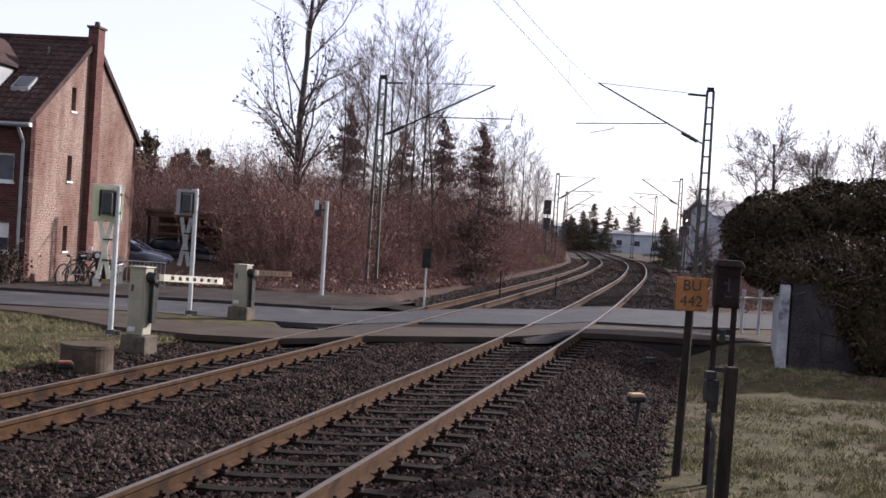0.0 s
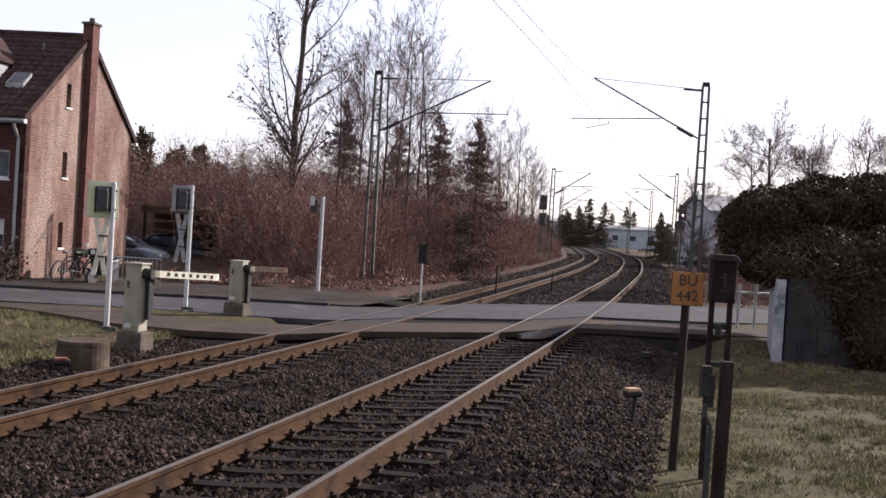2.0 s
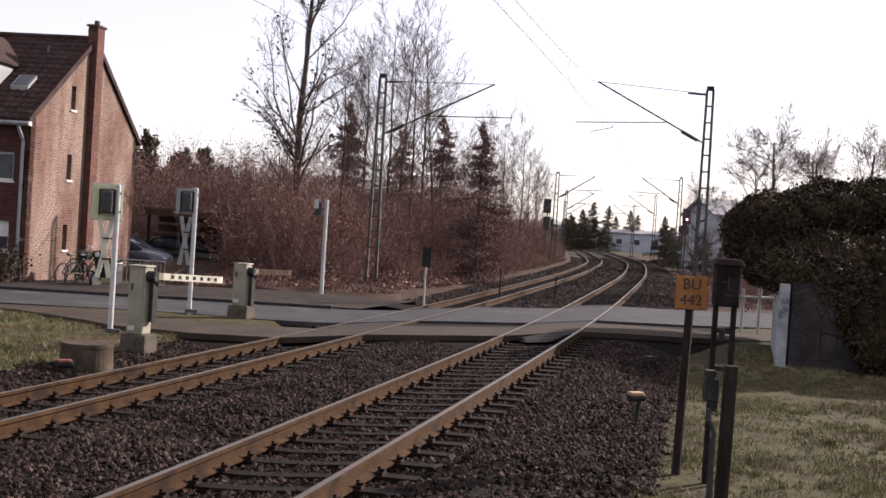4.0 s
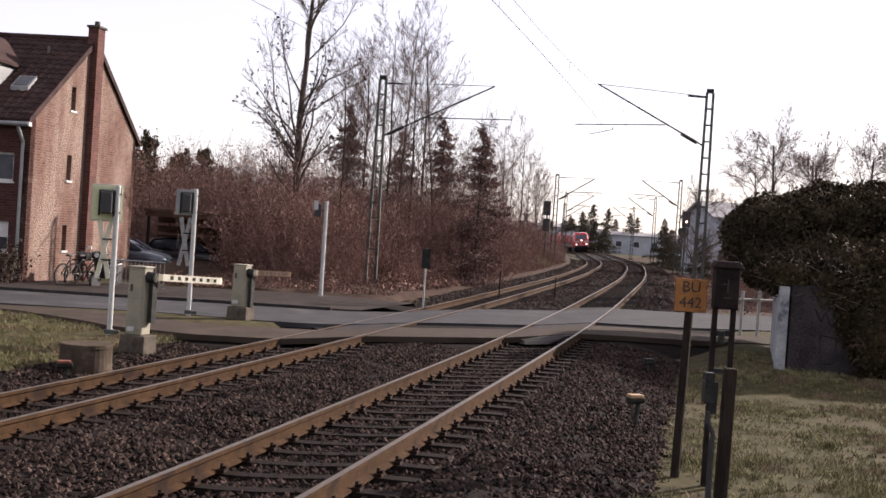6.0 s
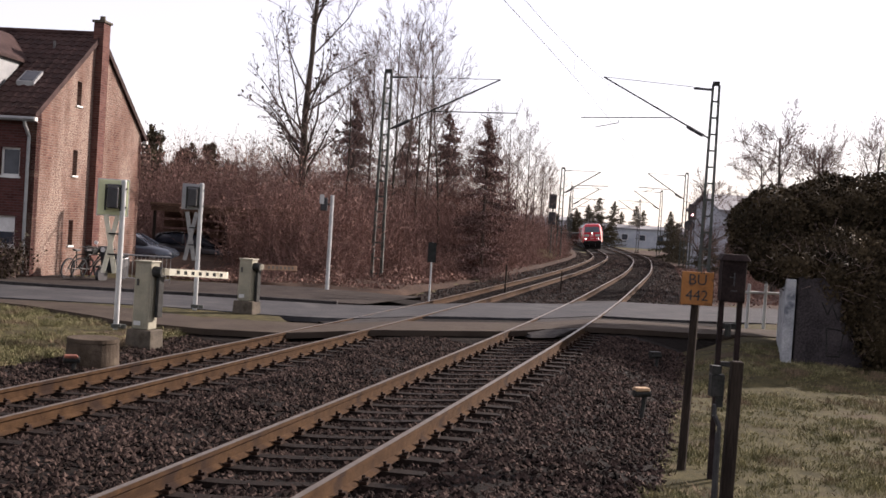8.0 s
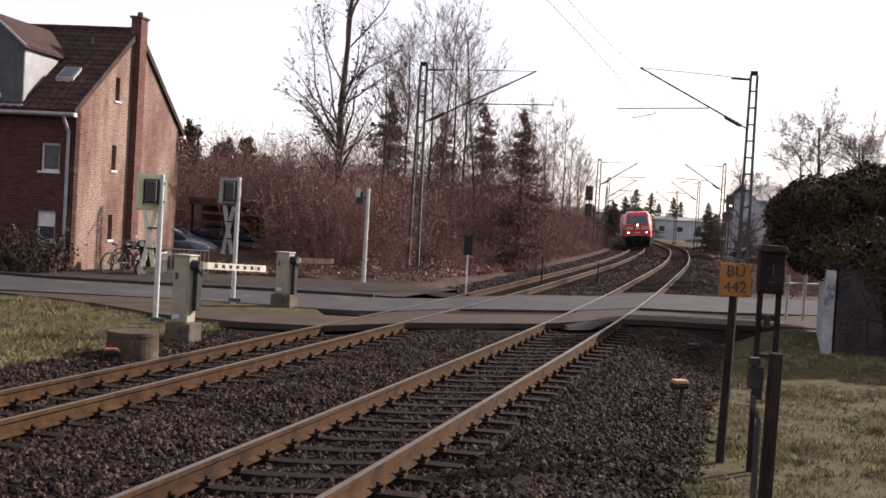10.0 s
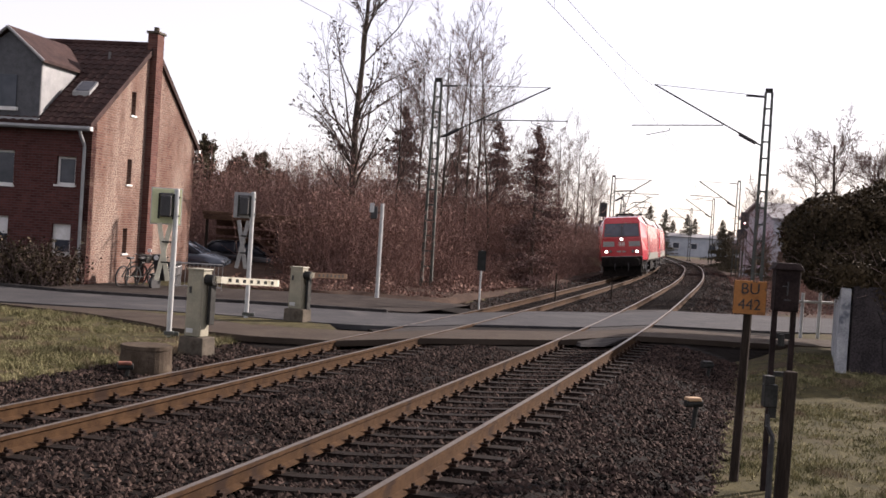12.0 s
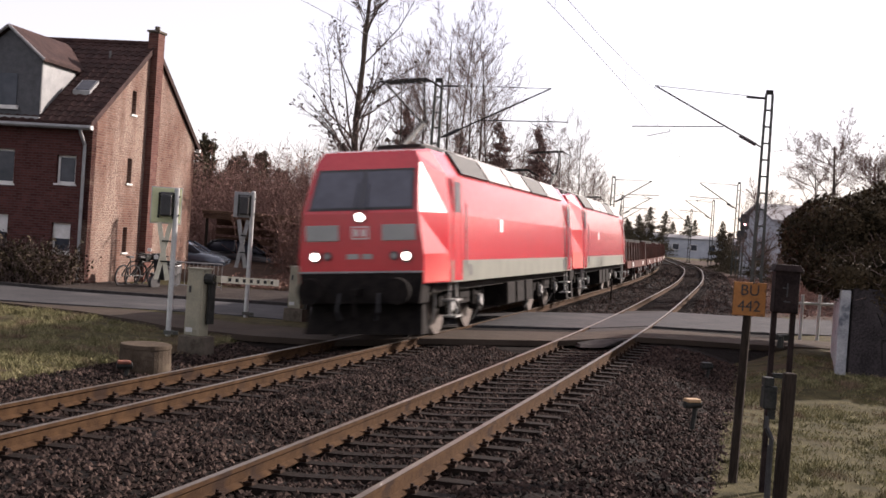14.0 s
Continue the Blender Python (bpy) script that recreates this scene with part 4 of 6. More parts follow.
for k, (x, y, sc) in enumerate([(44, 262, 1.25), (47, 265, 1.5), (50, 262, 1.4), (52.5, 266, 1.1), (55, 262, 1.3), (41, 260, 1.1), (58, 268, 1.2), (36, 255, 0.9), (63, 262, 1.2)]):
    put(cd, x, y, 70 * k, sc)
# evergreen bushes by the far bend and along the right-hand side
eb = conifer(63, 3.6, 2.4, "dark rounded evergreen bush", NEEDLE, 1.5)
place_first(eb, 38, 247, 0, 1.9)
for k, (x, y, sc) in enumerate([(39.5, 247, 2.0), (42, 246, 2.0), (44.5, 247, 1.9), (34.5, 244, 1.8), (47, 248, 1.7), (25.5, 92, 0.85), (24.5, 84, 0.7), (27, 98, 1.0), (23.2, 76, 0.6), (29, 104, 1.1), (33.5, 122, 1.1), (31.4, 130, 1.3), (33.2, 134, 1.25), (30.4, 124, 0.8), (29.6, 118, 0.7), (30.8, 112, 1.0), (36, 140, 1.2)]):
    put(eb, x, y, 33 * k, sc)
# broad dark evergreens beyond the house
for k, (x, y, sc) in enumerate([(-16.9, 75, 1.85), (-15.3, 74, 2.05), (-13.6, 75, 1.8), (-12.3, 76, 1.9), (-10.9, 77, 1.6)]):
    put(eb, x, y, 57 * k, sc)
sb = [(19, 62, 0.5), (20.5, 66, 0.55), (22.4, 74, 0.6), (24, 80, 0.6), (26.4, 88, 0.7), (28, 94, 0.75), (17.6, 57, 0.45), (31, 106, 0.8), (33, 114, 0.8), (35, 124, 0.9), (37, 136, 1.0), (22, 69, 0.5), (16.5, 52, 0.4), (17.5, 49, 0.55), (19.0, 53, 0.6)]
for k, (x, y, sc) in enumerate(sb):
    put(scr[k % 4], x, y, 40 * k, sc)
# bare trees above the ivy wall, and a hazy wood along the skyline
rt = bare_tree("broad_bare_tree", 71, 7.4, 0.17, (26, 14, 8), "broad bare deciduous tree behind the ivy", 0.80, 4, pose(17.4, 52, -0.3), first=0.2, up=0.18, length=0.50, dome=True, bend=0.15)
for k, (x, y, sc) in enumerate([(20.0, 54, 0.92), (18.7, 50, 0.86), (21.2, 50.5, 0.95), (22.8, 52, 0.95), (25.6, 54, 1.0), (22.4, 70, 1.0), (31, 62, 1.1), (17.8, 66, 0.75)]):
    put(rt, x, y, 80 * k, sc)
for k in range(46):
    x = -40 + k * 3.4 + rng0.uniform(-1, 1)
    y = 120 + 0.9 * max(0, x + 10) + rng0.uniform(-4, 8)
    if 18 < x < 48 and y < 190:
        y += 90
    put(rt if k % 2 else slim[k % 4], x, y, 71 * k, rng0.uniform(0.5, 0.78))
for k in range(16):
    put(scr[k % 4], -21 + k * 1.05, 68 + rng0.uniform(-3, 5), 65 * k, rng0.uniform(1.25, 1.75))
for k in range(30):
    x = -34 + k * 0.95
    put(scr[k % 4], x, 84 + rng0.uniform(-5, 5), 50 * k, rng0.uniform(1.0, 1.45))


# ivy-grown wall
wall = thing("garden_wall", pose(0, 0, 0), "weathered rendered wall with faded scrawls, overgrown with ivy", "wall")
W0, W1, W2 = Vector((7.68, 22.2, -0.45)), Vector((16.0, 21.4, -0.45)), Vector((9.0, 26.4, -0.45))


def upright(a, b, z0, z1, thick):
    d = (b - a).normalized()
    n = Vector((-d.y, d.x, 0)) * thick
    lo, hi = Vector((0, 0, z0)), Vector((0, 0, z1))
    return Mesh().hexa([a + lo, b + lo, b + n + lo, a + n + lo, a + hi, b + hi, b + n + hi, a + n + hi])


# dark purplish tone: shade under the hanging ivy is put into the colour
RENDER = mk("stained_shaded_render", (0.022, 0.019, 0.020), (0.062, 0.054, 0.056), 1.6, 0.9, 0, 0.4, 30, spots=((0.075, 0.068, 0.07), 1.1, 0.60))
PALE = mk("pale_render", (0.18, 0.19, 0.205), (0.36, 0.37, 0.375), 2.5, 0.85, 0, 0.3, 40, spots=((0.09, 0.10, 0.12), 3.0, 0.6))
part("wall_face", upright(W0 + Vector((0.25, 0, 0)), W1, 0, 2.05, 0.24), RENDER, wall, bevel=0.02)
part("wall_end", upright(W2, W0, 0, 2.0, 0.2), PALE, wall, "pale painted end wall", bevel=0.02)
scrawl = Mesh()
for pts in ([(8.0, 1.55), (8.12, 1.3), (8.2, 1.5), (8.32, 1.22), (8.42, 1.4), (8.5, 1.1)], [(8.12, 1.05), (8.45, 1.0), (8.4, 0.5), (8.15, 0.5), (8.12, 1.05)], [(8.65, 0.95), (8.7, 0.6), (8.85, 0.9), (8.9, 0.55)]):
    scrawl.path([(x + 0.4, 22.2 - (x + 0.4 - 8.0) * 0.1 - 0.012, z - 0.5 + 0.1) for x, z in pts], 0.012, 4)
part("scrawl", scrawl, DARKSTEEL, wall, "dark faded spray scrawl")

ivy = thing("ivy", pose(0, 0, 0), "dense brownish-green ivy hanging over the wall", "ivy")
rng = np.random.default_rng(9)
blobs = [((8.75, 26.0, 2.58), (1.1, 1.3, 0.9)), ((10.1, 26.2, 2.86), (1.4, 1.6, 1.0)), ((11.7, 26.0, 2.98), (1.6, 1.6, 1.05)), ((13.6, 25.8, 2.9), (1.9, 1.6, 1.05)), ((9.4, 28.2, 2.5), (1.1, 1.6, 0.9)), ((10.9, 29.0, 2.6), (1.4, 1.5, 1.0)),
         ((9.4, 23.9, 1.75), (1.0, 1.3, 0.85)), ((10.8, 23.6, 1.75), (1.3, 1.5, 0.95)), ((12.6, 23.4, 1.8), (1.6, 1.5, 1.0)), ((9.7, 21.9, 0.8), (0.75, 0.4, 1.1)), ((11.0, 21.7, 0.7), (1.1, 0.45, 1.3)), ((12.9, 21.5, 0.7), (1.5, 0.45, 1.4)),
         ((8.75, 22.5, 1.55), (0.65, 0.5, 0.55)), ((8.1, 22.7, 1.75), (0.62, 0.55, 0.42)), ((8.7, 24.4, 1.8), (0.8, 1.3, 0.55)), ((8.2, 25.0, 1.95), (0.5, 0.8, 0.55)), ((9.1, 22.2, 1.15), (0.4, 0.32, 0.75))]
lp, segs = [], []
core = Mesh()
for (c, r) in blobs:
    m = bmesh.new()
    bmesh.ops.create_icosphere(m, subdivisions=2, radius=1)
    b0 = len(core.v)
    for v in m.verts:
        k = 0.86 + 0.12 * noise.noise(Vector(v.co) * 2 + Vector(c))
        core.v.append((c[0] + v.co.x * r[0] * k, c[1] + v.co.y * r[1] * k, c[2] + v.co.z * r[2] * k))
    core.f += [tuple(v.index + b0 for v in f.verts) for f in m.faces]
    m.free()
    n = int(2600 * (r[0] * r[1] + r[1] * r[2] + r[0] * r[2]))
    d = rng.normal(size=(n, 3))
    d /= np.linalg.norm(d, axis=1, keepdims=True)
    bump = np.array([0.95 + 0.2 * noise.noise((q[0] * 2.2 + c[0], q[1] * 2.2, q[2] * 2.2 + c[2])) for q in d])
    lp.append(np.array(c) + d * np.array(r) * (bump + rng.normal(size=n) * 0.05)[:, None])
    for q in d[:60]:
        a = np.array(c) + q * np.array(r) * 0.95
        e = a + (q + rng.normal(size=3) * 0.6) * rng.uniform(0.08, 0.3)
        segs.append([*a, *e, 0.006, 0.003])
lp = np.concatenate(lp)
part("ivy_mass", core, IVY, ivy, smooth=True)
tagged(part("ivy_leaves", leaves(lp[lp[:, 2] > -0.25], 0.062, rng, 0.4, 1.2), IVY, ivy), kind="stuff")
tagged(part("ivy_fringe", sticks(segs, 3), TWIG, ivy), kind="stuff")

# low bushes in front of the house
hb = shrub(80, 1.5, 1.5, 70, "low garden shrub with dry leaves by the house", TWIG, 1500, IVY, 0.07)
place_first(hb, -12.4, 35.2, 0)
for k, (x, y, sc) in enumerate([(-13.4, 35.6, 1.0), (-11.8, 35.6, 0.85), (-14.6, 35.9, 1.1), (-15.8, 36, 1.0), (-12.9, 35.8, 0.8)]):
    put(hb, x, y, 60 * k, sc)


# ---------- ballast stones and grass ----------
def stone_field(name, n, s_lo, s_hi, l_lo, l_hi, size, seed):
    rng = np.random.default_rng(seed)
    s, l = rng.uniform(s_lo, s_hi, n), rng.uniform(l_lo, l_hi, n)
    th = np.interp(s, SS, TH)
    x, y = np.interp(s, SS, CX) + np.cos(th) * l, np.interp(s, SS, CY) - np.sin(th) * l
    z = np.interp(l, [q[0] for q in prof], [q[1] for q in prof]) + 0.008
    base = np.array([(1, 0, 0), (0, 1, 0), (-1, 0, 0), (0, -1, 0), (0, 0, 1), (0, 0, -1)], float)
    fc = np.array([(0, 1, 4), (1, 2, 4), (2, 3, 4), (3, 0, 4), (1, 0, 5), (2, 1, 5), (3, 2, 5), (0, 3, 5)])
    sc = size * rng.uniform(0.55, 1.3, (n, 1, 1)) * rng.uniform(0.55, 1.25, (n, 6, 1))
    a = rng.uniform(0, 6.28, n)
    v = base[None] * sc
    c, q = np.cos(a)[:, None], np.sin(a)[:, None]
    tl = rng.normal(size=(n, 1)) * 0.5
    vx, vy, vz = v[..., 0] * c - v[..., 1] * q, v[..., 0] * q + v[..., 1] * c, v[..., 2] * 0.75
    vz = vz + vx * tl
    ms = Mesh()
    ms.v = np.stack([vx + x[:, None], vy + y[:, None], vz + z[:, None]], -1).reshape(-1, 3).tolist()
    ms.f = (fc[None] + (np.arange(n) * 6)[:, None, None]).reshape(-1, 3).tolist()
    tagged(part(name, ms, STONE), "loose angular brown-grey ballast stones", "ballast", kind="stuff")


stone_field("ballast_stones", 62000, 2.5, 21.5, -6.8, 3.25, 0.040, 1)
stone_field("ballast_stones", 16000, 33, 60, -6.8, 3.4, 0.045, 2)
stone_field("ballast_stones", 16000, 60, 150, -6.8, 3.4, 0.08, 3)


def turf(name, n, box, keep, seed, hgt, label):
    """Blades in small tufts, thick in some patches and thin on bare ones."""
    rng = np.random.default_rng(seed)
    m = n // 9
    cx, cy = rng.uniform(box[0], box[2], m), rng.uniform(box[1], box[3], m)
    patch = np.array([noise.noise((a * 0.8, b * 0.8, 7)) + 0.6 * noise.noise((a * 2.3, b * 2.3, 1)) for a, b in zip(cx, cy)])
    ok = rng.random(m) < np.clip(0.55 + 1.5 * patch, 0.06, 1)
    cx, cy, patch = cx[ok], cy[ok], patch[ok]
    big = rng.uniform(0.5, 1.25, len(cx)) * (1 + 0.7 * np.clip(patch, -0.5, 1))
    rad = rng.uniform(0.025, 0.08, len(cx)) * big
    x, y = np.repeat(cx, 9) + rng.normal(size=9 * len(cx)) * np.repeat(rad, 9), np.repeat(cy, 9) + rng.normal(size=9 * len(cx)) * np.repeat(rad, 9)
    h = hgt * rng.uniform(0.5, 1.2, len(x)) * np.repeat(big, 9)
    lat, s = lat_of(x, y)
    ok = keep(x, y, lat, s)
    x, y, h = x[ok], y[ok], h[ok]
    n = len(x)
    z = ground_at(x, y)
    a = rng.uniform(0, 6.28, n)
    lx, ly = rng.normal(size=n) * 0.7 * h, rng.normal(size=n) * 0.7 * h
    wd = rng.uniform(0.005, 0.012, n)
    p = np.stack([np.stack([x - np.cos(a) * wd, y - np.sin(a) * wd, z - 0.02], -1), np.stack([x + np.cos(a) * wd, y + np.sin(a) * wd, z - 0.02], -1), np.stack([x + lx, y + ly, z + h], -1)], 1)
    ms = Mesh()
    ms.v = p.reshape(-1, 3).tolist()
    ms.f = (np.arange(n)[:, None] * 3 + np.arange(3)[None]).tolist()
    tagged(part(name, ms, BLADE), label, "grass", kind="stuff")


def off_path(x, y):
    return y < np.interp(x, [p[0] for p in PATH_N], [p[1] for p in PATH_N]) - 0.1


turf("grass", 460000, (-15, 10, -2, 30), lambda x, y, l, s: (l < -6.3 + 0.25 * np.sin(s * 2) + 0.15 * np.sin(s * 5)) & off_path(x, y), 3, 0.09, "short patchy winter grass beside the path")
turf("grass", 260000, (0.8, 6, 12, 25), lambda x, y, l, s: (l > 2.95 + 0.22 * np.sin(s * 1.7) + 0.12 * np.sin(s * 4.1)) & off_path(x, y), 4, 0.065, "short green-brown grass beside the ballast")


def litter(n, s_lo, s_hi, l_lo, l_hi, seed):
    """Fallen leaves, bramble stalks and dry tufts on the rough ground."""
    rng = np.random.default_rng(seed)
    s, l = rng.uniform(s_lo, s_hi, n), rng.uniform(l_lo, l_hi, n)
    pts, segs = [], []
    for a, b in zip(s, l):
        p = along(a, b)
        h = 0.5 * min(1, max(0, -b - 9) / 9) * min(1, max(0, a - 34) / 6)
        z = float(np.interp(b, [-12, -8, -6.7], [-0.33, -0.28, -0.3])) + h + 0.13
        tuft = max(0.0, noise.noise((p.x * 0.7, p.y * 0.7, 4)))
        pts.append((p.x, p.y, z + abs(rng.normal()) * (0.05 + 0.5 * tuft)))
        if rng.random() < 0.35:
            d = rng.normal(size=3) * 0.5
            L = rng.uniform(0.15, 0.4) + 0.7 * tuft
            segs.append([p.x, p.y, z - 0.1, p.x + d[0] * L, p.y + d[1] * L, z + L * rng.uniform(0.3, 1.0), 0.006, 0.003])
    tagged(part("fallen_leaves", leaves(pts, 0.07, rng), DRYLEAF), "fallen leaves and dry tufts on the bank", "leaf litter", kind="stuff")
    tagged(part("bramble_stalks", sticks(segs, 3), TWIGRED), "low tangled bramble stalks on the bank", "brambles", kind="stuff")


litter(36000, 32.5, 62, -14.5, -6.9, 21)
litter(9000, 62, 120, -11, -7.0, 22)
litter(6000, 36, 90, 2.6, 8, 23)

# pale dry grass clumps by the bend
STRAW = island_tint(mk("straw", (0.2, 0.16, 0.1), (0.34, 0.29, 0.2), 2, 0.95, 0, 0, 10), 0.3)
for s_, l_, w_ in ((128, 6.5, 2.2), (118, 8.5, 2.6), (140, 9.5, 2.4), (92, -8.6, 1.3)):
    rng = np.random.default_rng(int(s_))
    p = along(s_, l_)
    segs = []
    for _ in range(900):
        a, b = rng.normal() * w_ * 0.4, rng.normal() * w_ * 0.4
        h = rng.uniform(0.3, 1.1)
        segs.append([p.x + a, p.y + b, -0.3, p.x + a + rng.normal() * 0.25, p.y + b + rng.normal() * 0.25, -0.3 + h, 0.02, 0.004])
    tagged(part("dry_grass", sticks(segs, 3), STRAW), "clump of pale dry grass beside the bend", "grass", kind="stuff")


# ---------- crossing equipment ----------
def warning_light(x, y, z, h, turn, dx, label):
    t = thing("warning_light", pose(x, y, z, 0, 0, turn), label, "crossing signal", "crossing lights")
    part("post", Mesh().tube((0, 0, -0.1), (0, 0, h), 0.052, 0.052, 14), GREYPOLE, t, smooth=False)
    part("post_cap", Mesh().tube((0, 0, h), (0, 0, h + 0.03), 0.056, 0.04, 14), GREYPOLE, t)
    part("base_clamp", Mesh().box((0, 0, 0.04), (0.18, 0.15, 0.08)).box((0.14, 0, 0.03), (0.1, 0.08, 0.08)), MASTGREY, t, bevel=0.01)
    bd = part("board", Mesh().box((-0.2, 0.09, h - 0.32), (0.56, 0.03, 0.68)) if not dx else Mesh().box((-0.2, 0.09, h - 0.3), (0.5, 0.03, 0.6)), ZINC if dx else LIME, t, "grey backing board" if dx else "pale greenish backing board", bevel=0.008)
    if not dx:
        part("rim", Mesh().box((-0.2, 0.112, h - 0.32), (0.6, 0.01, 0.72)), GREYPOLE, bd)
    hs = part("lamp_housing", Mesh().box((-0.19, -0.04, h - 0.32), (0.21, 0.24, 0.42)), BLACK, t, bevel=0.03)
    part("hood", Mesh().hexa([(-0.31, -0.1, h - 0.1), (-0.07, -0.1, h - 0.1), (-0.07, 0.08, h - 0.1), (-0.31, 0.08, h - 0.1), (-0.3, -0.06, h - 0.06), (-0.08, -0.06, h - 0.06), (-0.08, 0.08, h - 0.06), (-0.3, 0.08, h - 0.06)]), BLACK, hs)
    part("frame", Mesh().box((-0.33, 0.0, h - 0.32), (0.03, 0.1, 0.5)).box((-0.05, 0.0, h - 0.32), (0.03, 0.1, 0.5)), DARKSTEEL, hs)
    part("bracket", Mesh().box((-0.1, 0.0, h - 0.14), (0.34, 0.05, 0.035)).box((-0.1, 0.0, h - 0.5), (0.34, 0.05, 0.035)), BLACK, hs)
    cz = h - 1.22
    for sg in (1, -1):
        part("cross_arm", Mesh().box((-0.2, 0.06 + 0.012 * sg, cz), (0.09, 0.02, 1.15), Euler((0, sg * radians(11), 0)).to_matrix()), GALV if dx else CREAM, t, "back of a crossing sign arm")
    part("cross_bracket", Mesh().box((-0.12, 0.03, cz + 0.2), (0.24, 0.04, 0.03)).box((-0.12, 0.03, cz - 0.2), (0.24, 0.04, 0.03)), DARKSTEEL, t)
    return t


warning_light(-5.25, 22.7, -0.22, 2.84, 8, 0, "grey post with back of a warning light and crossed sign")
warning_light(-4.5, 27.2, -0.12, 2.88, 4, 1, "slim grey post with warning light beyond the footpath")
w3 = thing("track_signal_post", pose(-2.0, 37.2, -0.15, 0, 0, 0), "pale grey post with a small lamp by the road", "signal post")
part("post", Mesh().tube((0, 0, -0.1), (0, 0, 3.05), 0.065, 0.06, 12), GREYPOLE, w3)
part("lamp", Mesh().box((-0.25, 0, 2.75), (0.22, 0.24, 0.42)), BLACK, w3, bevel=0.03)
part("plate", Mesh().box((-0.32, -0.14, 2.9), (0.14, 0.02, 0.3)), GREYPOLE, w3)
part("bracket", Mesh().box((-0.1, 0, 2.75), (0.2, 0.04, 0.04)), DARKSTEEL, w3)


def barrier(x, y, z, turn, hb, boom, label, paint, marks):
    t = thing("barrier_machine", pose(x, y, z, 0, 0, turn), label, "level crossing barrier", "barrier machines")
    part("plinth", Mesh().hexa([(-0.27, -0.22, -0.3), (0.27, -0.22, -0.3), (0.27, 0.22, -0.3), (-0.27, 0.22, -0.3), (-0.25, -0.2, 0.22), (0.25, -0.2, 0.22), (0.25, 0.2, 0.22), (-0.25, 0.2, 0.22)]), CONCRETE, t, "stained grey plinth", bevel=0.02)
    part("housing", Mesh().hexa([(-0.19, -0.14, 0.22), (0.15, -0.14, 0.22), (0.15, 0.14, 0.22), (-0.19, 0.14, 0.22), (-0.175, -0.14, hb), (0.15, -0.14, hb), (0.15, 0.14, hb), (-0.175, 0.14, hb)]), BOXGREY, t, "weathered grey-green housing", bevel=0.02)
    part("lid", Mesh().box((-0.012, 0, hb + 0.012), (0.37, 0.32, 0.03)), BOXGREY, t, bevel=0.012)
    part("door", Mesh().box((-0.01, -0.147, hb / 2 + 0.12), (0.27, 0.014, hb - 0.4)), BOXGREY, t, bevel=0.004)
    part("lock", Mesh().box((-0.09, -0.16, hb / 2 + 0.35), (0.04, 0.02, 0.12)), BLACK, t)
    part("plate", Mesh().box((-0.07, -0.157, 0.33), (0.14, 0.006, 0.08)), GREYPOLE, t)
    part("weight_arm", Mesh().box((0.22, 0.06, hb - 0.55), (0.07, 0.16, 0.85)), DARKSTEEL, t, "dark counterweight arm", bevel=0.01)
    part("pivot", Mesh().tube((0.14, -0.02, hb - 0.16), (0.32, -0.02, hb - 0.16), 0.10, 0.09, 14), DARKSTEEL, t)
    bm = part("boom", Mesh().box((0.16, 0.0, hb - 0.15), (0.32, 0.1, 0.13)), BOXGREY, t, "short pale boom with dark marks")
    a, b = Vector((0.3, 0, hb - 0.15)), Vector(boom)
    n = 9
    for k in range(n):
        p, q = a + (b - a) * k / n, a + (b - a) * (k + 1) / n
        d = (b - a).normalized()
        part("stripe", Mesh().prism([p + Vector((0, -0.03, -0.06)), p + Vector((0, 0.03, -0.06)), p + Vector((0, 0.03, 0.06)), p + Vector((0, -0.03, 0.06))], q - p), paint if k else BOXGREY, bm)
        if k >= 2:
            part("stripe_mark", Mesh().prism([p + Vector((0, -0.034, -0.03)), p + Vector((0, 0.034, -0.03)), p + Vector((0, 0.034, 0.035)), p + Vector((0, -0.034, 0.035))], (q - p) * 0.42), marks, bm)
    return t


barrier(-4.32, 20.9, -0.24, -22, 1.42, (0.73, 1.53, 1.2), "weathered grey-green barrier machine with lowered cream boom", CREAM, DARKSTEEL)
barrier(-3.3, 27.2, -0.10, -22, 1.18, (0.63, 1.19, 1.0), "grey barrier machine with short brown boom beside the road", BROWNWOOD, DARKSTEEL)

# concrete ring of a manhole
OLDRING = mk("mossy_concrete", (0.035, 0.026, 0.018), (0.075, 0.058, 0.043), 4, 0.9, 0, 0.5, 50, spots=((0.10, 0.08, 0.06), 3, 0.6))
rg = thing("concrete_ring", pose(-4.62, 18.5, -0.38), "round stained concrete manhole ring in the grass", "manhole ring")
seg = Mesh()
seg.sweep([[(r * math.cos(a), r * math.sin(a), z) for r, z in ((0.30, -0.1), (0.42, -0.1), (0.40, 0.36), (0.30, 0.36))] for a in [k * 6.28318 / 32 for k in range(33)]], caps=False)
part("ring", seg, OLDRING, rg, bevel=0.012)
part("cover", Mesh().tube((0, 0, 0.36), (0, 0, 0.43), 0.41, 0.40, 32), OLDRING, rg, "flat stained cover", bevel=0.01)


def marker(x, y, z, h, cap, label):
    t = thing("marker_stub", pose(x, y, z, 0, 0, 20), label, "cable marker", "marker stubs")
    part("stake", Mesh().tube((0, 0, -0.1), (0.03, 0, h), 0.03, 0.035, 8), DARKSTEEL, t)
    part("head", Mesh().tube((-0.14, 0, h), (0.1, 0, h + 0.01), 0.05, 0.055, 10), DARKSTEEL, t, bevel=0.01)
    part("cap", Mesh().box((-0.03, 0, h + 0.06), (0.2, 0.13, 0.05)), cap, t, "bright worn cap", bevel=0.015)


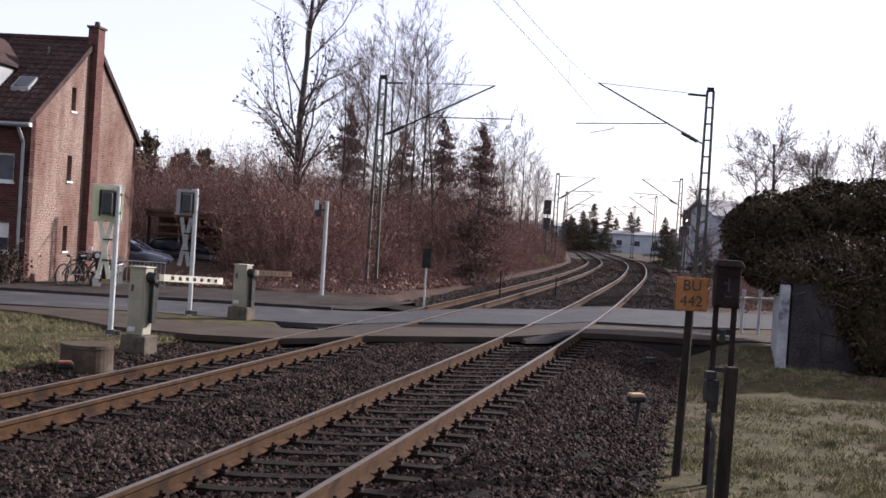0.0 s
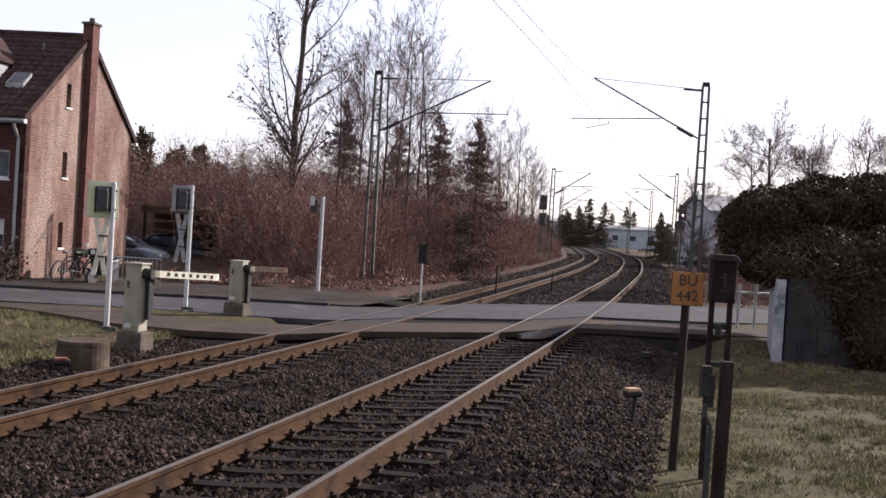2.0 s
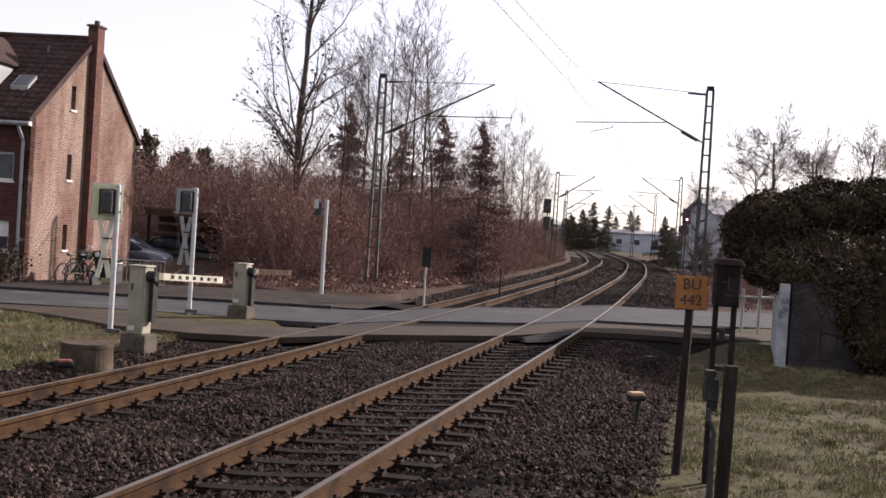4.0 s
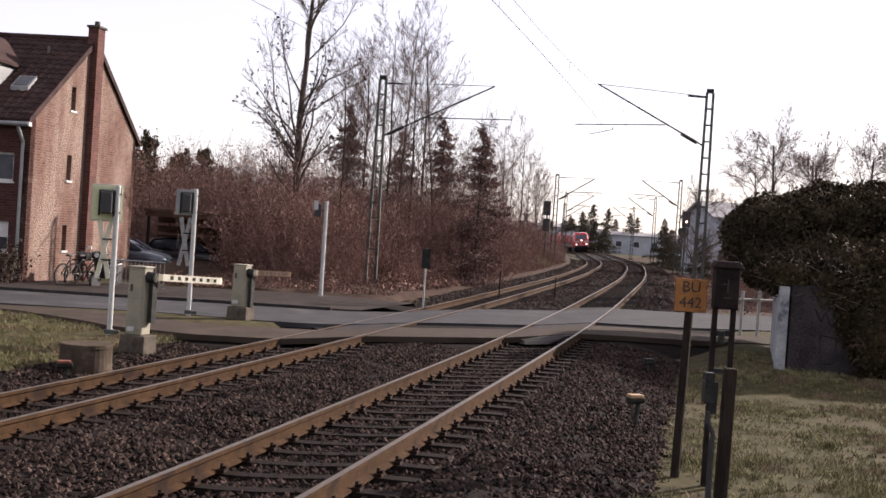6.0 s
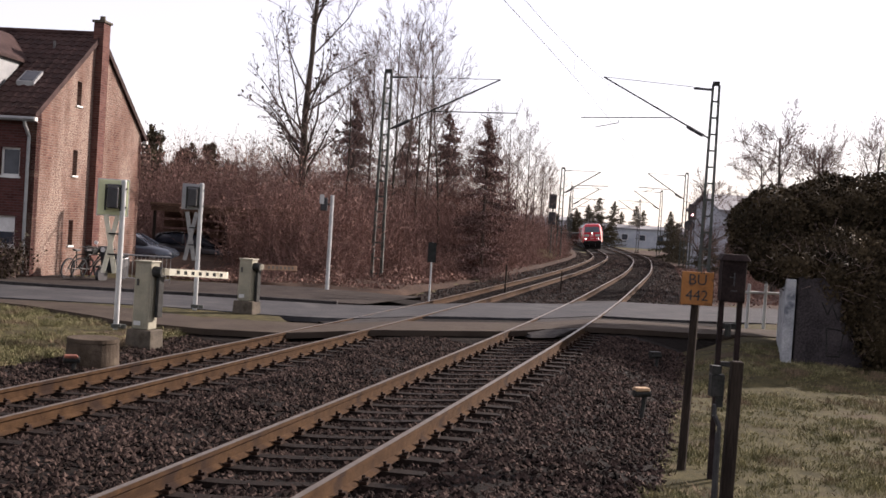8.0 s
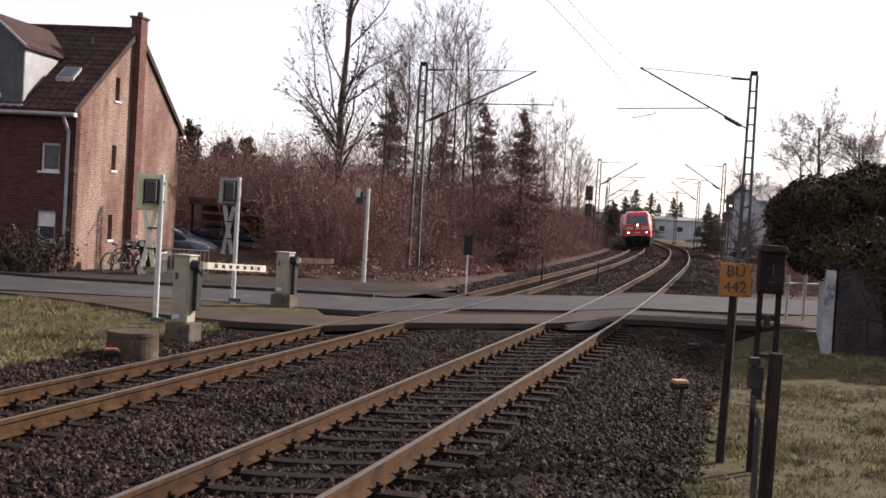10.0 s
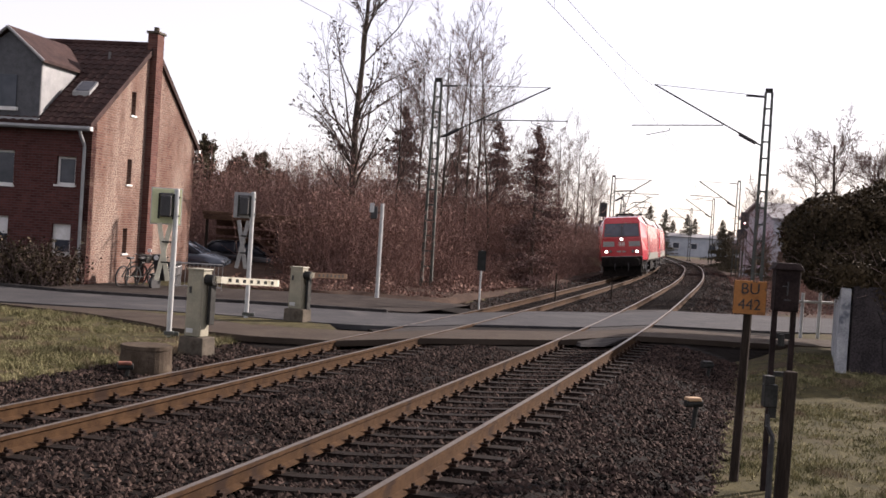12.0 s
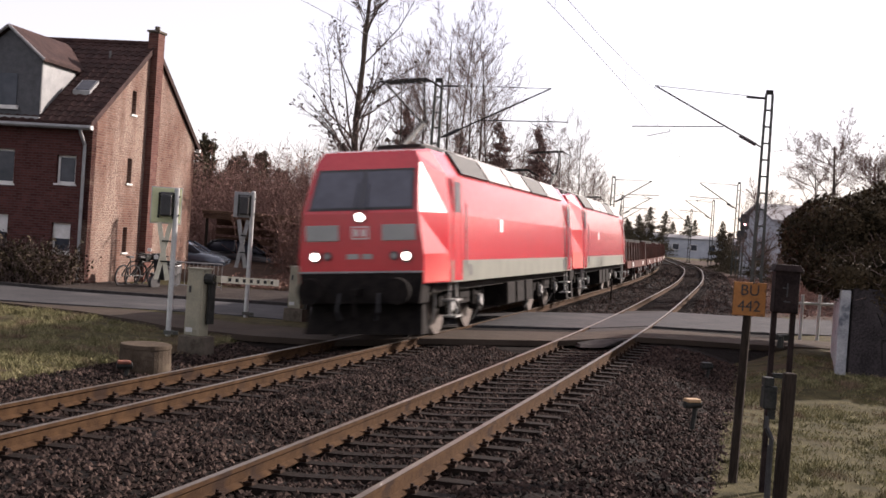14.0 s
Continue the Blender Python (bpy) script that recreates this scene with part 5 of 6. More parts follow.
TAN = mk("tan_cap", (0.26, 0.16, 0.08), (0.38, 0.25, 0.14), 8, 0.6, 0, 0.1, 40)
ORANGE = mk("orange_cap", (0.11, 0.032, 0.018), (0.24, 0.08, 0.04), 8, 0.6, 0, 0.1, 40)
marker(3.42, 15.1, -0.10, 0.22, TAN, "dark stub with a tan cap in the ballast")
marker(5.0, 21.2, -0.2, 0.2, DARKSTEEL, "small dark stub in the ballast")
marker(-4.72, 17.75, -0.33, 0.1, ORANGE, "dark stub with an orange cap beside the ring")

# number sign on a wooden post
bs = thing("track_sign", pose(3.3, 12.45, -0.3, 0, 0, -4), "faded yellow square sign with black lettering on a wooden post", "railway sign")
part("post", Mesh().tube((0.0, 0.04, -0.1), (0.04, 0.04, 2.1), 0.05, 0.045, 10), WOOD, bs)
pl = part("plate", Mesh().box((0.03, -0.02, 1.96), (0.35, 0.02, 0.36)), SIGNY, bs, bevel=0.006)
part("rim", Mesh().box((0.03, -0.018, 2.132), (0.35, 0.022, 0.012)).box((0.03, -0.018, 1.788), (0.35, 0.022, 0.012)).box((-0.139, -0.018, 1.96), (0.012, 0.022, 0.334)).box((0.199, -0.018, 1.96), (0.012, 0.022, 0.334)), DARKSTEEL, pl)
for word, zz, sz in (("B\u00dc", 2.0, 0.165), ("442", 1.83, 0.165)):
    cu = bpy.data.curves.new("lettering", "FONT")
    cu.body, cu.size, cu.align_x, cu.extrude = word, sz, "CENTER", 0.002
    cu.materials.append(BLACK)
    ob = new("lettering", cu)
    ob.parent = bs
    ob.matrix_basis = pose(0.03, -0.034, zz, 90, 0, 0)

# telephone or relay box on two legs
RELAY = mk("dark_weathered_box", (0.010, 0.007, 0.0068), (0.027, 0.019, 0.018), 6, 0.8, 0, 0.3, 40)
rb = thing("relay_box", pose(3.58, 12.0, -0.3, 0, 0, -6), "dark weathered relay box with a roof on two legs", "relay box")
part("cabinet", Mesh().box((0, 0, 2.08), (0.25, 0.22, 0.44)), RELAY, rb, "stained grey cabinet", bevel=0.015)
part("roof", Mesh().hexa([(-0.16, -0.15, 2.29), (0.16, -0.15, 2.29), (0.16, 0.15, 2.29), (-0.16, 0.15, 2.29), (-0.12, -0.11, 2.36), (0.12, -0.11, 2.36), (0.12, 0.11, 2.36), (-0.12, 0.11, 2.36)]), RELAY, rb, bevel=0.01)
part("mark", Mesh().box((0.0, -0.124, 2.1), (0.012, 0.004, 0.14)).box((-0.02, -0.124, 2.12), (0.06, 0.004, 0.012)).box((0.0, -0.124, 1.98), (0.07, 0.004, 0.012)), BLACK, rb)
for x in (-0.09, 0.1):
    part("leg", Mesh().box((x, 0.03, 0.88), (0.05, 0.06, 2.0)), RELAY, rb)
part("cross_piece", Mesh().box((0, 0.03, 1.6), (0.24, 0.05, 0.06)), DARKSTEEL, rb)
part("cross_piece", Mesh().box((0, 0.03, 1.2), (0.24, 0.05, 0.05)), DARKSTEEL, rb)
part("insulator", Mesh().tube((-0.02, -0.05, 1.5), (-0.02, -0.05, 1.62), 0.035, 0.03, 8), DARKSTEEL, rb)

# near stake with cable and small box
st = thing("cable_post", pose(2.62, 8.6, -0.4, 0, 0, 0), "dark wooden stake with a cable and small terminal box", "post")
part("stake", Mesh().hexa([(-0.045, -0.04, -0.1), (0.05, -0.04, -0.1), (0.05, 0.04, -0.1), (-0.045, 0.04, -0.1), (-0.02, -0.04, 1.69), (0.07, -0.04, 1.69), (0.07, 0.04, 1.69), (-0.02, 0.04, 1.69)]), WOOD, st, bevel=0.012)
part("terminal_box", Mesh().box((-0.12, 0.0, 1.5), (0.1, 0.1, 0.17)), DARKSTEEL, st, bevel=0.01)
part("terminal_lid", Mesh().box((-0.14, -0.02, 1.62), (0.07, 0.08, 0.06)).box((-0.1, -0.02, 1.38), (0.05, 0.05, 0.08)), DARKSTEEL, st)
part("cable", Mesh().path([(-0.13, -0.03, 1.36), (-0.13, -0.03, 1.28), (-0.09, -0.04, 1.2), (-0.085, -0.04, 0.7), (-0.09, -0.04, -0.05)], 0.018, 8), BLACK, st)
part("cable_pipe", Mesh().tube((-0.1, -0.03, -0.05), (-0.1, -0.03, 1.15), 0.013, 0.013, 8), BLACK, st)

# railing at the footpath's end
gr = thing("guard_rail", pose(9.4, 29.7, -0.05, 0, 0, 22), "pale steel guard rail at the footpath", "railing")
for x in (0.45, -0.1):
    part("post", Mesh().tube((x, 0, -0.1), (x, 0, 1.35 if x > 0 else 1.2), 0.045, 0.045, 10), GREYPOLE, gr)
part("bar", Mesh().tube((-0.5, 0, 0.98), (1.6, 0, 0.98), 0.035, 0.035, 8), GREYPOLE, gr)


# ---------- masts, wires and signals ----------
def lattice_mast(x, y, h, arm, side, label, w=0.30, reg=True, thin=1.0, rise=0.0):
    """A lattice mast; arm: how far its bracket reaches, side: +1 to the right."""
    z = -0.3
    t = thing("catenary_mast", pose(x, y, z, 0, 0, -math.degrees(heading(y))), label, "catenary mast", "catenary masts")
    top = h - z
    for sx in (-1, 1):
        part("chord", Mesh().hexa([(sx * w / 2 - 0.055, -0.06, -0.1), (sx * w / 2 + 0.055, -0.06, -0.1), (sx * w / 2 + 0.055, 0.06, -0.1), (sx * w / 2 - 0.055, 0.06, -0.1),
                                   (sx * w / 3.2 - 0.045, -0.04, top), (sx * w / 3.2 + 0.045, -0.04, top), (sx * w / 3.2 + 0.045, 0.04, top), (sx * w / 3.2 - 0.045, 0.04, top)]), MASTGREY, t)
    n = int(top / 0.62)
    for k in range(n):
        zz = 0.4 + k * (top - 0.4) / n
        part("batten", Mesh().box((0, 0, zz), (w * (1 - 0.36 * zz / top) + 0.04, 0.05, 0.06)), MASTGREY, t)
    part("cap", Mesh().box((0, 0, top + 0.05), (w * 0.72, 0.14, 0.16)), DARKSTEEL, t)
    part("footing", Mesh().box((0, 0, 0.02), (0.8, 0.7, 0.35)), CONCRETE, t, bevel=0.03)
    if arm:
        zb = top - 2.25 + rise
        br = part("bracket", Mesh().tube((side * 0.1, 0, zb), (side * arm, 0, top - 0.12 + rise), 0.03 * thin, 0.028 * thin, 8), DARKSTEEL, t, "tubular cantilever")
        part("insulator", Mesh().tube((side * 0.35, 0, zb + 0.11), (side * 0.95, 0, zb + 0.42), 0.07, 0.07, 10), BLACK, br)
        part("top_tie", Mesh().tube((side * 0.1, 0, top - 0.15), (side * arm, 0, top - 0.12 + rise), 0.012 * thin, 0.012 * thin, 5), DARKSTEEL, br)
        part("tie_insulator", Mesh().tube((side * 0.15, 0, top - 0.17), (side * 0.8, 0, top - 0.15), 0.045, 0.035, 8), BLACK, br)
        if reg:
            f = 0.36
            part("steady_tube", Mesh().tube((side * (0.1 + (arm - 0.1) * f), 0, top - 1.45 + 0.7 * rise), (side * (arm + 0.75), 0, top - 1.38), 0.022 * thin, 0.02 * thin, 6), DARKSTEEL, br)
            part("steady_arm", Mesh().path([(side * (arm - 0.65), 0, top - 1.42), (side * (arm - 0.65), 0, top - 1.52), (side * (arm + 0.2), 0, top - 1.72)], 0.014 * thin, 5), DARKSTEEL, br)
    return t


lattice_mast(-0.55, 45.6, 8.0, 4.45, 1, "tall grey-green lattice mast with cantilever at the thicket", 0.40, True)
lattice_mast(11.45, 42.0, 7.9, 4.1, -1, "grey lattice mast with cantilever beside the track", 0.36, True, 1.0, 0.28)
far_l, far_r = [(102, -7.6), (143, -7.6), (185, -7.6)], [(100, 3.4), (141, 3.4), (182, 3.4)]
for s, l in far_l:
    p = along(s, l)
    lattice_mast(p.x, p.y, 8.0, 3.4, 1, "distant lattice mast with cantilever", 0.42, True, 1.6)
for s, l in far_r:
    p = along(s, l)
    lattice_mast(p.x, p.y, 8.0, 3.4, -1, "distant lattice mast with cantilever", 0.36, True, 1.6)


def wires(lat, sup, z_c, z_m, label):
    """The contact wire and its carrier between the supports, with droppers."""
    t = thing("overhead_wire", pose(0, 0, 0), label, "overhead wire", "overhead wires")
    c, m = [], []
    for a, b in zip(sup, sup[1:]):
        n = 12
        for k in range(n + (b == sup[-1])):
            f = k / n
            s = a + (b - a) * f
            zig = 0.25 * (1 - 2 * abs(((a + (b - a) * f) / 80) % 1 - 0.5) * 2)
            c.append(along(s, lat + zig * 0.5, z_c))
            m.append(along(s, lat + zig * 0.5, z_m - (z_m - z_c - 0.35) * 4 * f * (1 - f)))
            if 0 < k < n and k % 2 == 0:
                part("dropper", Mesh().tube(c[-1], m[-1], 0.003, 0.003, 4), COPPER, t)
    part("contact_wire", Mesh().path(c, 0.005, 5), COPPER, t)
    part("carrier_wire", Mesh().path(m, 0.0045, 5), COPPER, t)


wires(0, (-12, 40, 100, 141, 182), 5.8, 7.6, "thin overhead wires above the track")
wires(-GAP, (-8, 43, 102, 143, 185), 5.75, 7.6, "thin overhead wires above the train's track")


def light_signal(s, lat, h, lit, label):
    p = along(s, lat)
    t = thing("light_signal", pose(p.x, p.y, -0.3, 0, 0, -math.degrees(heading(s))), label, "railway signal", "railway signals")
    part("ladder", Mesh().tube((-0.22, 0.1, 0), (-0.22, 0.1, h), 0.03, 0.03, 6).tube((0.22, 0.1, 0), (0.22, 0.1, h), 0.03, 0.03, 6), MASTGREY, t)
    for k in range(int(h / 0.45)):
        part("rung", Mesh().tube((-0.22, 0.1, 0.3 + k * 0.45), (0.22, 0.1, 0.3 + k * 0.45), 0.018, 0.018, 5), MASTGREY, t)
    part("post", Mesh().tube((0, 0.2, -0.1), (0, 0.2, h), 0.07, 0.07, 8), MASTGREY, t)
    hd = part("signal_head", Mesh().box((0, 0, h + 0.1), (0.62, 0.3, 1.25)), BLACK, t, bevel=0.04)
    if lit:
        part("lens", Mesh().tube((0.02, -0.15, h - 0.12), (0.02, -0.2, h - 0.12), 0.075, 0.07, 12), REDLAMP, hd, "lit lamp")
        part("round_plate", Mesh().tube((-0.15, 0, h - 0.95), (-0.15, -0.05, h - 0.95), 0.42, 0.42, 20), BLACK, t)
    else:
        part("lower_head", Mesh().box((0, 0, h - 1.35), (0.62, 0.3, 1.1)), BLACK, t, bevel=0.04)


light_signal(96, -7.9, 5.0, False, "back of a black light signal on a ladder post")
light_signal(88, 3.6, 4.6, True, "black light signal with a lit lamp")

# small posts along the far track
for x, y, h, pl in ((1.25, 36.0, 1.9, True), (4.05, 40.5, 1.2, False), (6.9, 46.5, 0.9, False)):
    q = thing("line_post", pose(x, y, -0.28), "thin post beside the track" if not pl else "thin pale post with a dark plate", "post", "line posts")
    part("stake", Mesh().tube((0, 0, -0.1), (0, 0, h), 0.03, 0.028, 8), GREYPOLE if pl else WOOD, q)
    if pl:
        part("plate", Mesh().box((0, -0.035, h - 0.32), (0.26, 0.02, 0.62)), DARKSTEEL, q)


# ---------- beside the house ----------
def bicycle(x, y, turn):
    t = thing("bicycle", pose(x, y, -0.3, 8, 0, turn), "dark bicycle leaning at the brick wall", "bicycle")
    for wx in (-0.52, 0.52):
        ms = Mesh()
        ms.sweep([[(wx + (0.33 + a) * math.cos(q), b, 0.35 + (0.33 + a) * math.sin(q)) for a, b in ((-0.024, -0.022), (0.024, -0.022), (0.024, 0.022), (-0.024, 0.022))] for q in [k * 6.28318 / 24 for k in range(25)]], caps=False)
        wh = part("wheel", ms, BLACK, t)
        sp = Mesh()
        for k in range(10):
            sp.tube((wx, 0, 0.35), (wx + 0.32 * math.cos(k * 0.628), 0, 0.35 + 0.32 * math.sin(k * 0.628)), 0.003, 0.003, 4)
        part("spokes", sp, GALV, wh)
    part("frame", Mesh().path([(-0.52, 0, 0.35), (-0.05, 0, 0.32), (0.38, 0, 0.82), (-0.2, 0, 0.8), (-0.52, 0, 0.35)], 0.024, 6).tube((-0.05, 0, 0.32), (-0.22, 0, 0.92), 0.017, 0.017, 6).tube((0.52, 0, 0.35), (0.36, 0, 0.95), 0.016, 0.016, 6), DARKSTEEL, t)
    part("saddle", Mesh().box((-0.24, 0, 0.95), (0.26, 0.14, 0.06)), BLACK, t, bevel=0.02)
    part("handlebar", Mesh().tube((0.34, -0.28, 1.02), (0.34, 0.28, 1.02), 0.013, 0.013, 6).tube((0.36, 0, 0.9), (0.34, 0, 1.02), 0.015, 0.015, 6), GALV, t)
    part("basket", Mesh().box((0.55, 0, 0.95), (0.28, 0.34, 0.22)), DARKSTEEL, t)


bicycle(-10.05, 37.6, 70)
bicycle(-9.75, 38.0, 62)


def moped(x, y, turn):
    t = thing("moped", pose(x, y, -0.3, 0, 4, turn), "black parked moped beside the brick gable", "moped")
    for wx in (-0.58, 0.6):
        part("wheel", Mesh().tube((wx, -0.05, 0.26), (wx, 0.05, 0.26), 0.26, 0.26, 18), BLACK, t)
    part("body", Mesh().hexa([(-0.75, -0.16, 0.42), (0.1, -0.14, 0.3), (0.1, 0.14, 0.3), (-0.75, 0.16, 0.42), (-0.8, -0.13, 0.74), (0.0, -0.14, 0.72), (0.0, 0.14, 0.72), (-0.8, 0.13, 0.74)]), BLACK, t, bevel=0.05)
    part("seat", Mesh().box((-0.4, 0, 0.8), (0.75, 0.26, 0.11)), BLACK, t, bevel=0.04)
    part("leg_shield", Mesh().hexa([(0.18, -0.2, 0.32), (0.3, -0.2, 0.3), (0.3, 0.2, 0.3), (0.18, 0.2, 0.32), (0.38, -0.17, 1.0), (0.46, -0.17, 0.98), (0.46, 0.17, 0.98), (0.38, 0.17, 1.0)]), BLACK, t, bevel=0.03)
    part("headlamp", Mesh().tube((0.5, 0, 1.06), (0.55, 0, 1.06), 0.08, 0.075, 14), WHITE, t, "pale round headlamp")
    part("mudguard", Mesh().box((0.6, 0, 0.54), (0.42, 0.14, 0.07)), DARKSTEEL, t, bevel=0.03)
    part("handlebar", Mesh().tube((0.36, -0.34, 1.08), (0.36, 0.34, 1.08), 0.02, 0.02, 6).box((0.42, 0, 1.08), (0.18, 0.24, 0.16)), BLACK, t)
    part("mirror", Mesh().box((0.4, -0.34, 1.26), (0.03, 0.13, 0.09)).tube((0.38, -0.3, 1.08), (0.4, -0.34, 1.24), 0.008, 0.008, 5), WHITE, t)


moped(-8.85, 37.4, -110)

fe = thing("yard_railing", pose(-8.25, 36.6, -0.3, 0, 0, 6), "low pale metal yard railing", "railing")
part("top_bar", Mesh().tube((-0.2, 0, 0.92), (1.35, 0, 0.92), 0.022, 0.022, 8), GALV, fe)
part("bottom_bar", Mesh().tube((-0.2, 0, 0.2), (1.35, 0, 0.2), 0.018, 0.018, 8), GALV, fe)
for k in range(13):
    part("bar", Mesh().tube((-0.2 + k * 0.129, 0, 0 if k % 6 == 0 else 0.2), (-0.2 + k * 0.129, 0, 0.92), 0.011, 0.011, 6), GALV, fe)


def shell(stations, n=20, power=3.2):
    """A rounded hull through stations of x, half width, bottom and top."""
    rings = []
    for x, w, lo, hi in stations:
        ring = []
        for k in range(n):
            a = 6.28318 * (k + 0.5) / n
            c, q = math.cos(a), math.sin(a)
            ring.append((x, w * math.copysign(abs(c) ** (2 / power), c), (lo + hi) / 2 + (hi - lo) / 2 * math.copysign(abs(q) ** (2 / power), q)))
        rings.append(ring)
    return Mesh().sweep(rings)


def car(x, y, turn, paint, label):
    t = thing("car", pose(x, y, -0.3, 0, 0, turn), label, "car", "parked cars")
    part("body", shell([(-2.02, 0.45, 0.4, 0.6), (-1.98, 0.66, 0.3, 0.72), (-1.8, 0.8, 0.24, 0.82), (-1.2, 0.84, 0.22, 0.94), (-0.4, 0.85, 0.22, 0.98), (0.6, 0.86, 0.22, 1.0), (1.4, 0.85, 0.22, 1.02), (1.85, 0.82, 0.26, 1.0), (2.0, 0.74, 0.32, 0.92), (2.06, 0.5, 0.42, 0.78)]), paint, t, smooth=True)
    part("cabin", shell([(-1.15, 0.5, 0.82, 0.92), (-0.9, 0.66, 0.8, 1.04), (-0.35, 0.70, 0.8, 1.33), (0.2, 0.71, 0.8, 1.42), (0.9, 0.71, 0.8, 1.42), (1.4, 0.69, 0.8, 1.34), (1.75, 0.64, 0.8, 1.14), (1.92, 0.5, 0.82, 0.96)], power=3.0), GLASS, t, "dark glazed cabin", smooth=True)
    part("roof", shell([(-0.35, 0.52, 1.31, 1.35), (0.1, 0.58, 1.36, 1.44), (0.7, 0.58, 1.38, 1.455), (1.2, 0.56, 1.34, 1.42), (1.5, 0.5, 1.26, 1.33)]), paint, t, smooth=True)
    for sy in (-1, 1):
        for a, b, r in (((1.35, 0.62, 1.34), (1.75, 0.74, 0.98), 0.055), ((0.35, 0.63, 1.38), (0.35, 0.74, 0.96), 0.037), ((-0.35, 0.6, 1.32), (-1.05, 0.72, 0.95), 0.04)):
            part("pillar", Mesh().tube((a[0], sy * a[1], a[2]), (b[0], sy * b[1], b[2]), r, r, 8), paint, t)
    for sx in (-1.3, 1.3):
        for sy in (-1, 1):
            wh = part("wheel", Mesh().tube((sx, sy * 0.64, 0.31), (sx, sy * 0.86, 0.31), 0.31, 0.31, 20), BLACK, t)
            part("rim", Mesh().tube((sx, sy * 0.86, 0.31), (sx, sy * 0.87, 0.31), 0.2, 0.18, 14), GALV, wh)
    for sy in (-0.6, 0.6):
        part("lamp", Mesh().box((1.98, sy, 0.84), (0.12, 0.18, 0.2)), REDPAINT, t, bevel=0.02)
    part("plate_bar", Mesh().box((2.06, 0, 0.6), (0.03, 0.5, 0.11)), WHITE, t)


PAINTB = mk("silver_blue_car_paint", (0.06, 0.073, 0.095), (0.09, 0.105, 0.13), 2, 0.25, 0.3, 0, 20)
PAINTK = mk("black_car_paint", (0.02, 0.02, 0.022), (0.035, 0.035, 0.04), 2, 0.2, 0.2, 0, 20)
car(-10.7, 47.5, 175, PAINTB, "silver-blue parked hatchback beside the house")
car(-8.7, 51.6, 175, PAINTK, "black parked car under the timber carport")
cp = thing("carport", pose(-7.6, 52.0, -0.3, 0, 0, 4), "brown timber carport with slatted back behind the cars", "carport")
part("roof", Mesh().box((0.3, 0, 2.6), (6.4, 4.5, 0.14)), BROWNWOOD, cp, bevel=0.02)
part("beam", Mesh().box((0.3, -2.1, 2.42), (6.3, 0.14, 0.2)), BROWNWOOD, cp)
for k in range(5):
    part("slat", Mesh().box((0.3, 2.05, 0.5 + k * 0.42), (6.2, 0.05, 0.3)), BROWNWOOD, cp)
for x in (-2.7, 0.3, 3.3):
    part("post", Mesh().box((x, -2.0, 1.3), (0.12, 0.12, 2.7)), WOOD, cp)

# ---------- far buildings ----------
FWALL = mk("pale_blue_grey_render", (0.30, 0.325, 0.36), (0.40, 0.425, 0.46), 0.8, 0.85, 0, 0.1, 10)
FROOF = mk("grey_sheet_roof", (0.15, 0.15, 0.16), (0.22, 0.22, 0.23), 1.2, 0.7, 0, 0.1, 10)


def hall(x, y, turn, w, d, eave, ridge, label, wins):
    t = thing("building", pose(x, y, -0.3, 0, 0, turn), label, "building", "far buildings")
    part("wall", Mesh().box((0, 0, eave / 2), (w, d, eave)), FWALL, t)
    part("gable_end", Mesh().prism([(-w / 2, -d / 2, eave), (-w / 2, d / 2, eave), (-w / 2, 0, ridge)], (w, 0, 0)), FWALL, t)
    for sg in (-1, 1):
        a, b = Vector((-w / 2 - 0.3, sg * (d / 2 + 0.3), eave - 0.1)), Vector((-w / 2 - 0.3, 0, ridge + 0.1))
        q = [a, a + Vector((w + 0.6, 0, 0)), b + Vector((w + 0.6, 0, 0)), b]
        part("roof", Mesh().hexa(q + [p + Vector((0, 0, 0.2)) for p in q]), FROOF, t)
    for k in range(wins):
        wx = -w / 2 + w * (k + 0.5) / wins
        wi = part("window", Mesh().box((wx, -d / 2 - 0.01, eave * 0.55), (1.5, 0.06, 1.4)), WHITE, t)
        part("pane", Mesh().box((wx, -d / 2 - 0.035, eave * 0.55), (1.3, 0.05, 1.2)), GLASS, wi)


hall(36.45, 99.6, 8, 20, 6.5, 5.1, 6.3, "pale rendered building with a grey pitched roof behind the track", 4)
hall(56.5, 264, -4, 20, 10, 4.3, 4.9, "low pale industrial building in the distance", 5)
hall(34.0, 266, 6, 26, 10, 5.2, 5.8, "long low grey building behind the bend", 6)


# ---------- the train ----------
TILT = math.atan2(CANT, 1.5)


def rail_pose(s):
    """A vehicle's pose at s on the left-hand track, its front towards falling s."""
    th = (heading(s - 5) + heading(s + 5)) / 2
    p = along(s, -GAP, LOW + CANT / 2)
    return Matrix.Translation(p) @ Euler((0, 0, math.pi - th)).to_matrix().to_4x4() @ Euler((0, TILT, 0)).to_matrix().to_4x4()


def wheelset(parent, y, r=0.62):
    w = new("wheelset", None)
    w.parent = parent
    w.matrix_basis = pose(0, y, r)
    for sx in (-1, 1):
        part("wheel", Mesh().tube((sx * 0.70, 0, 0), (sx * 0.82, 0, 0), r, r, 24).tube((sx * 0.69, 0, 0), (sx * 0.725, 0, 0), r + 0.03, r + 0.03, 24), WHEEL, w)
    part("axle", Mesh().tube((-0.9, 0, 0), (0.9, 0, 0), 0.09, 0.09, 10), UNDER, w)
    SPIN.append((w, y, r))
    return w


SPIN = []


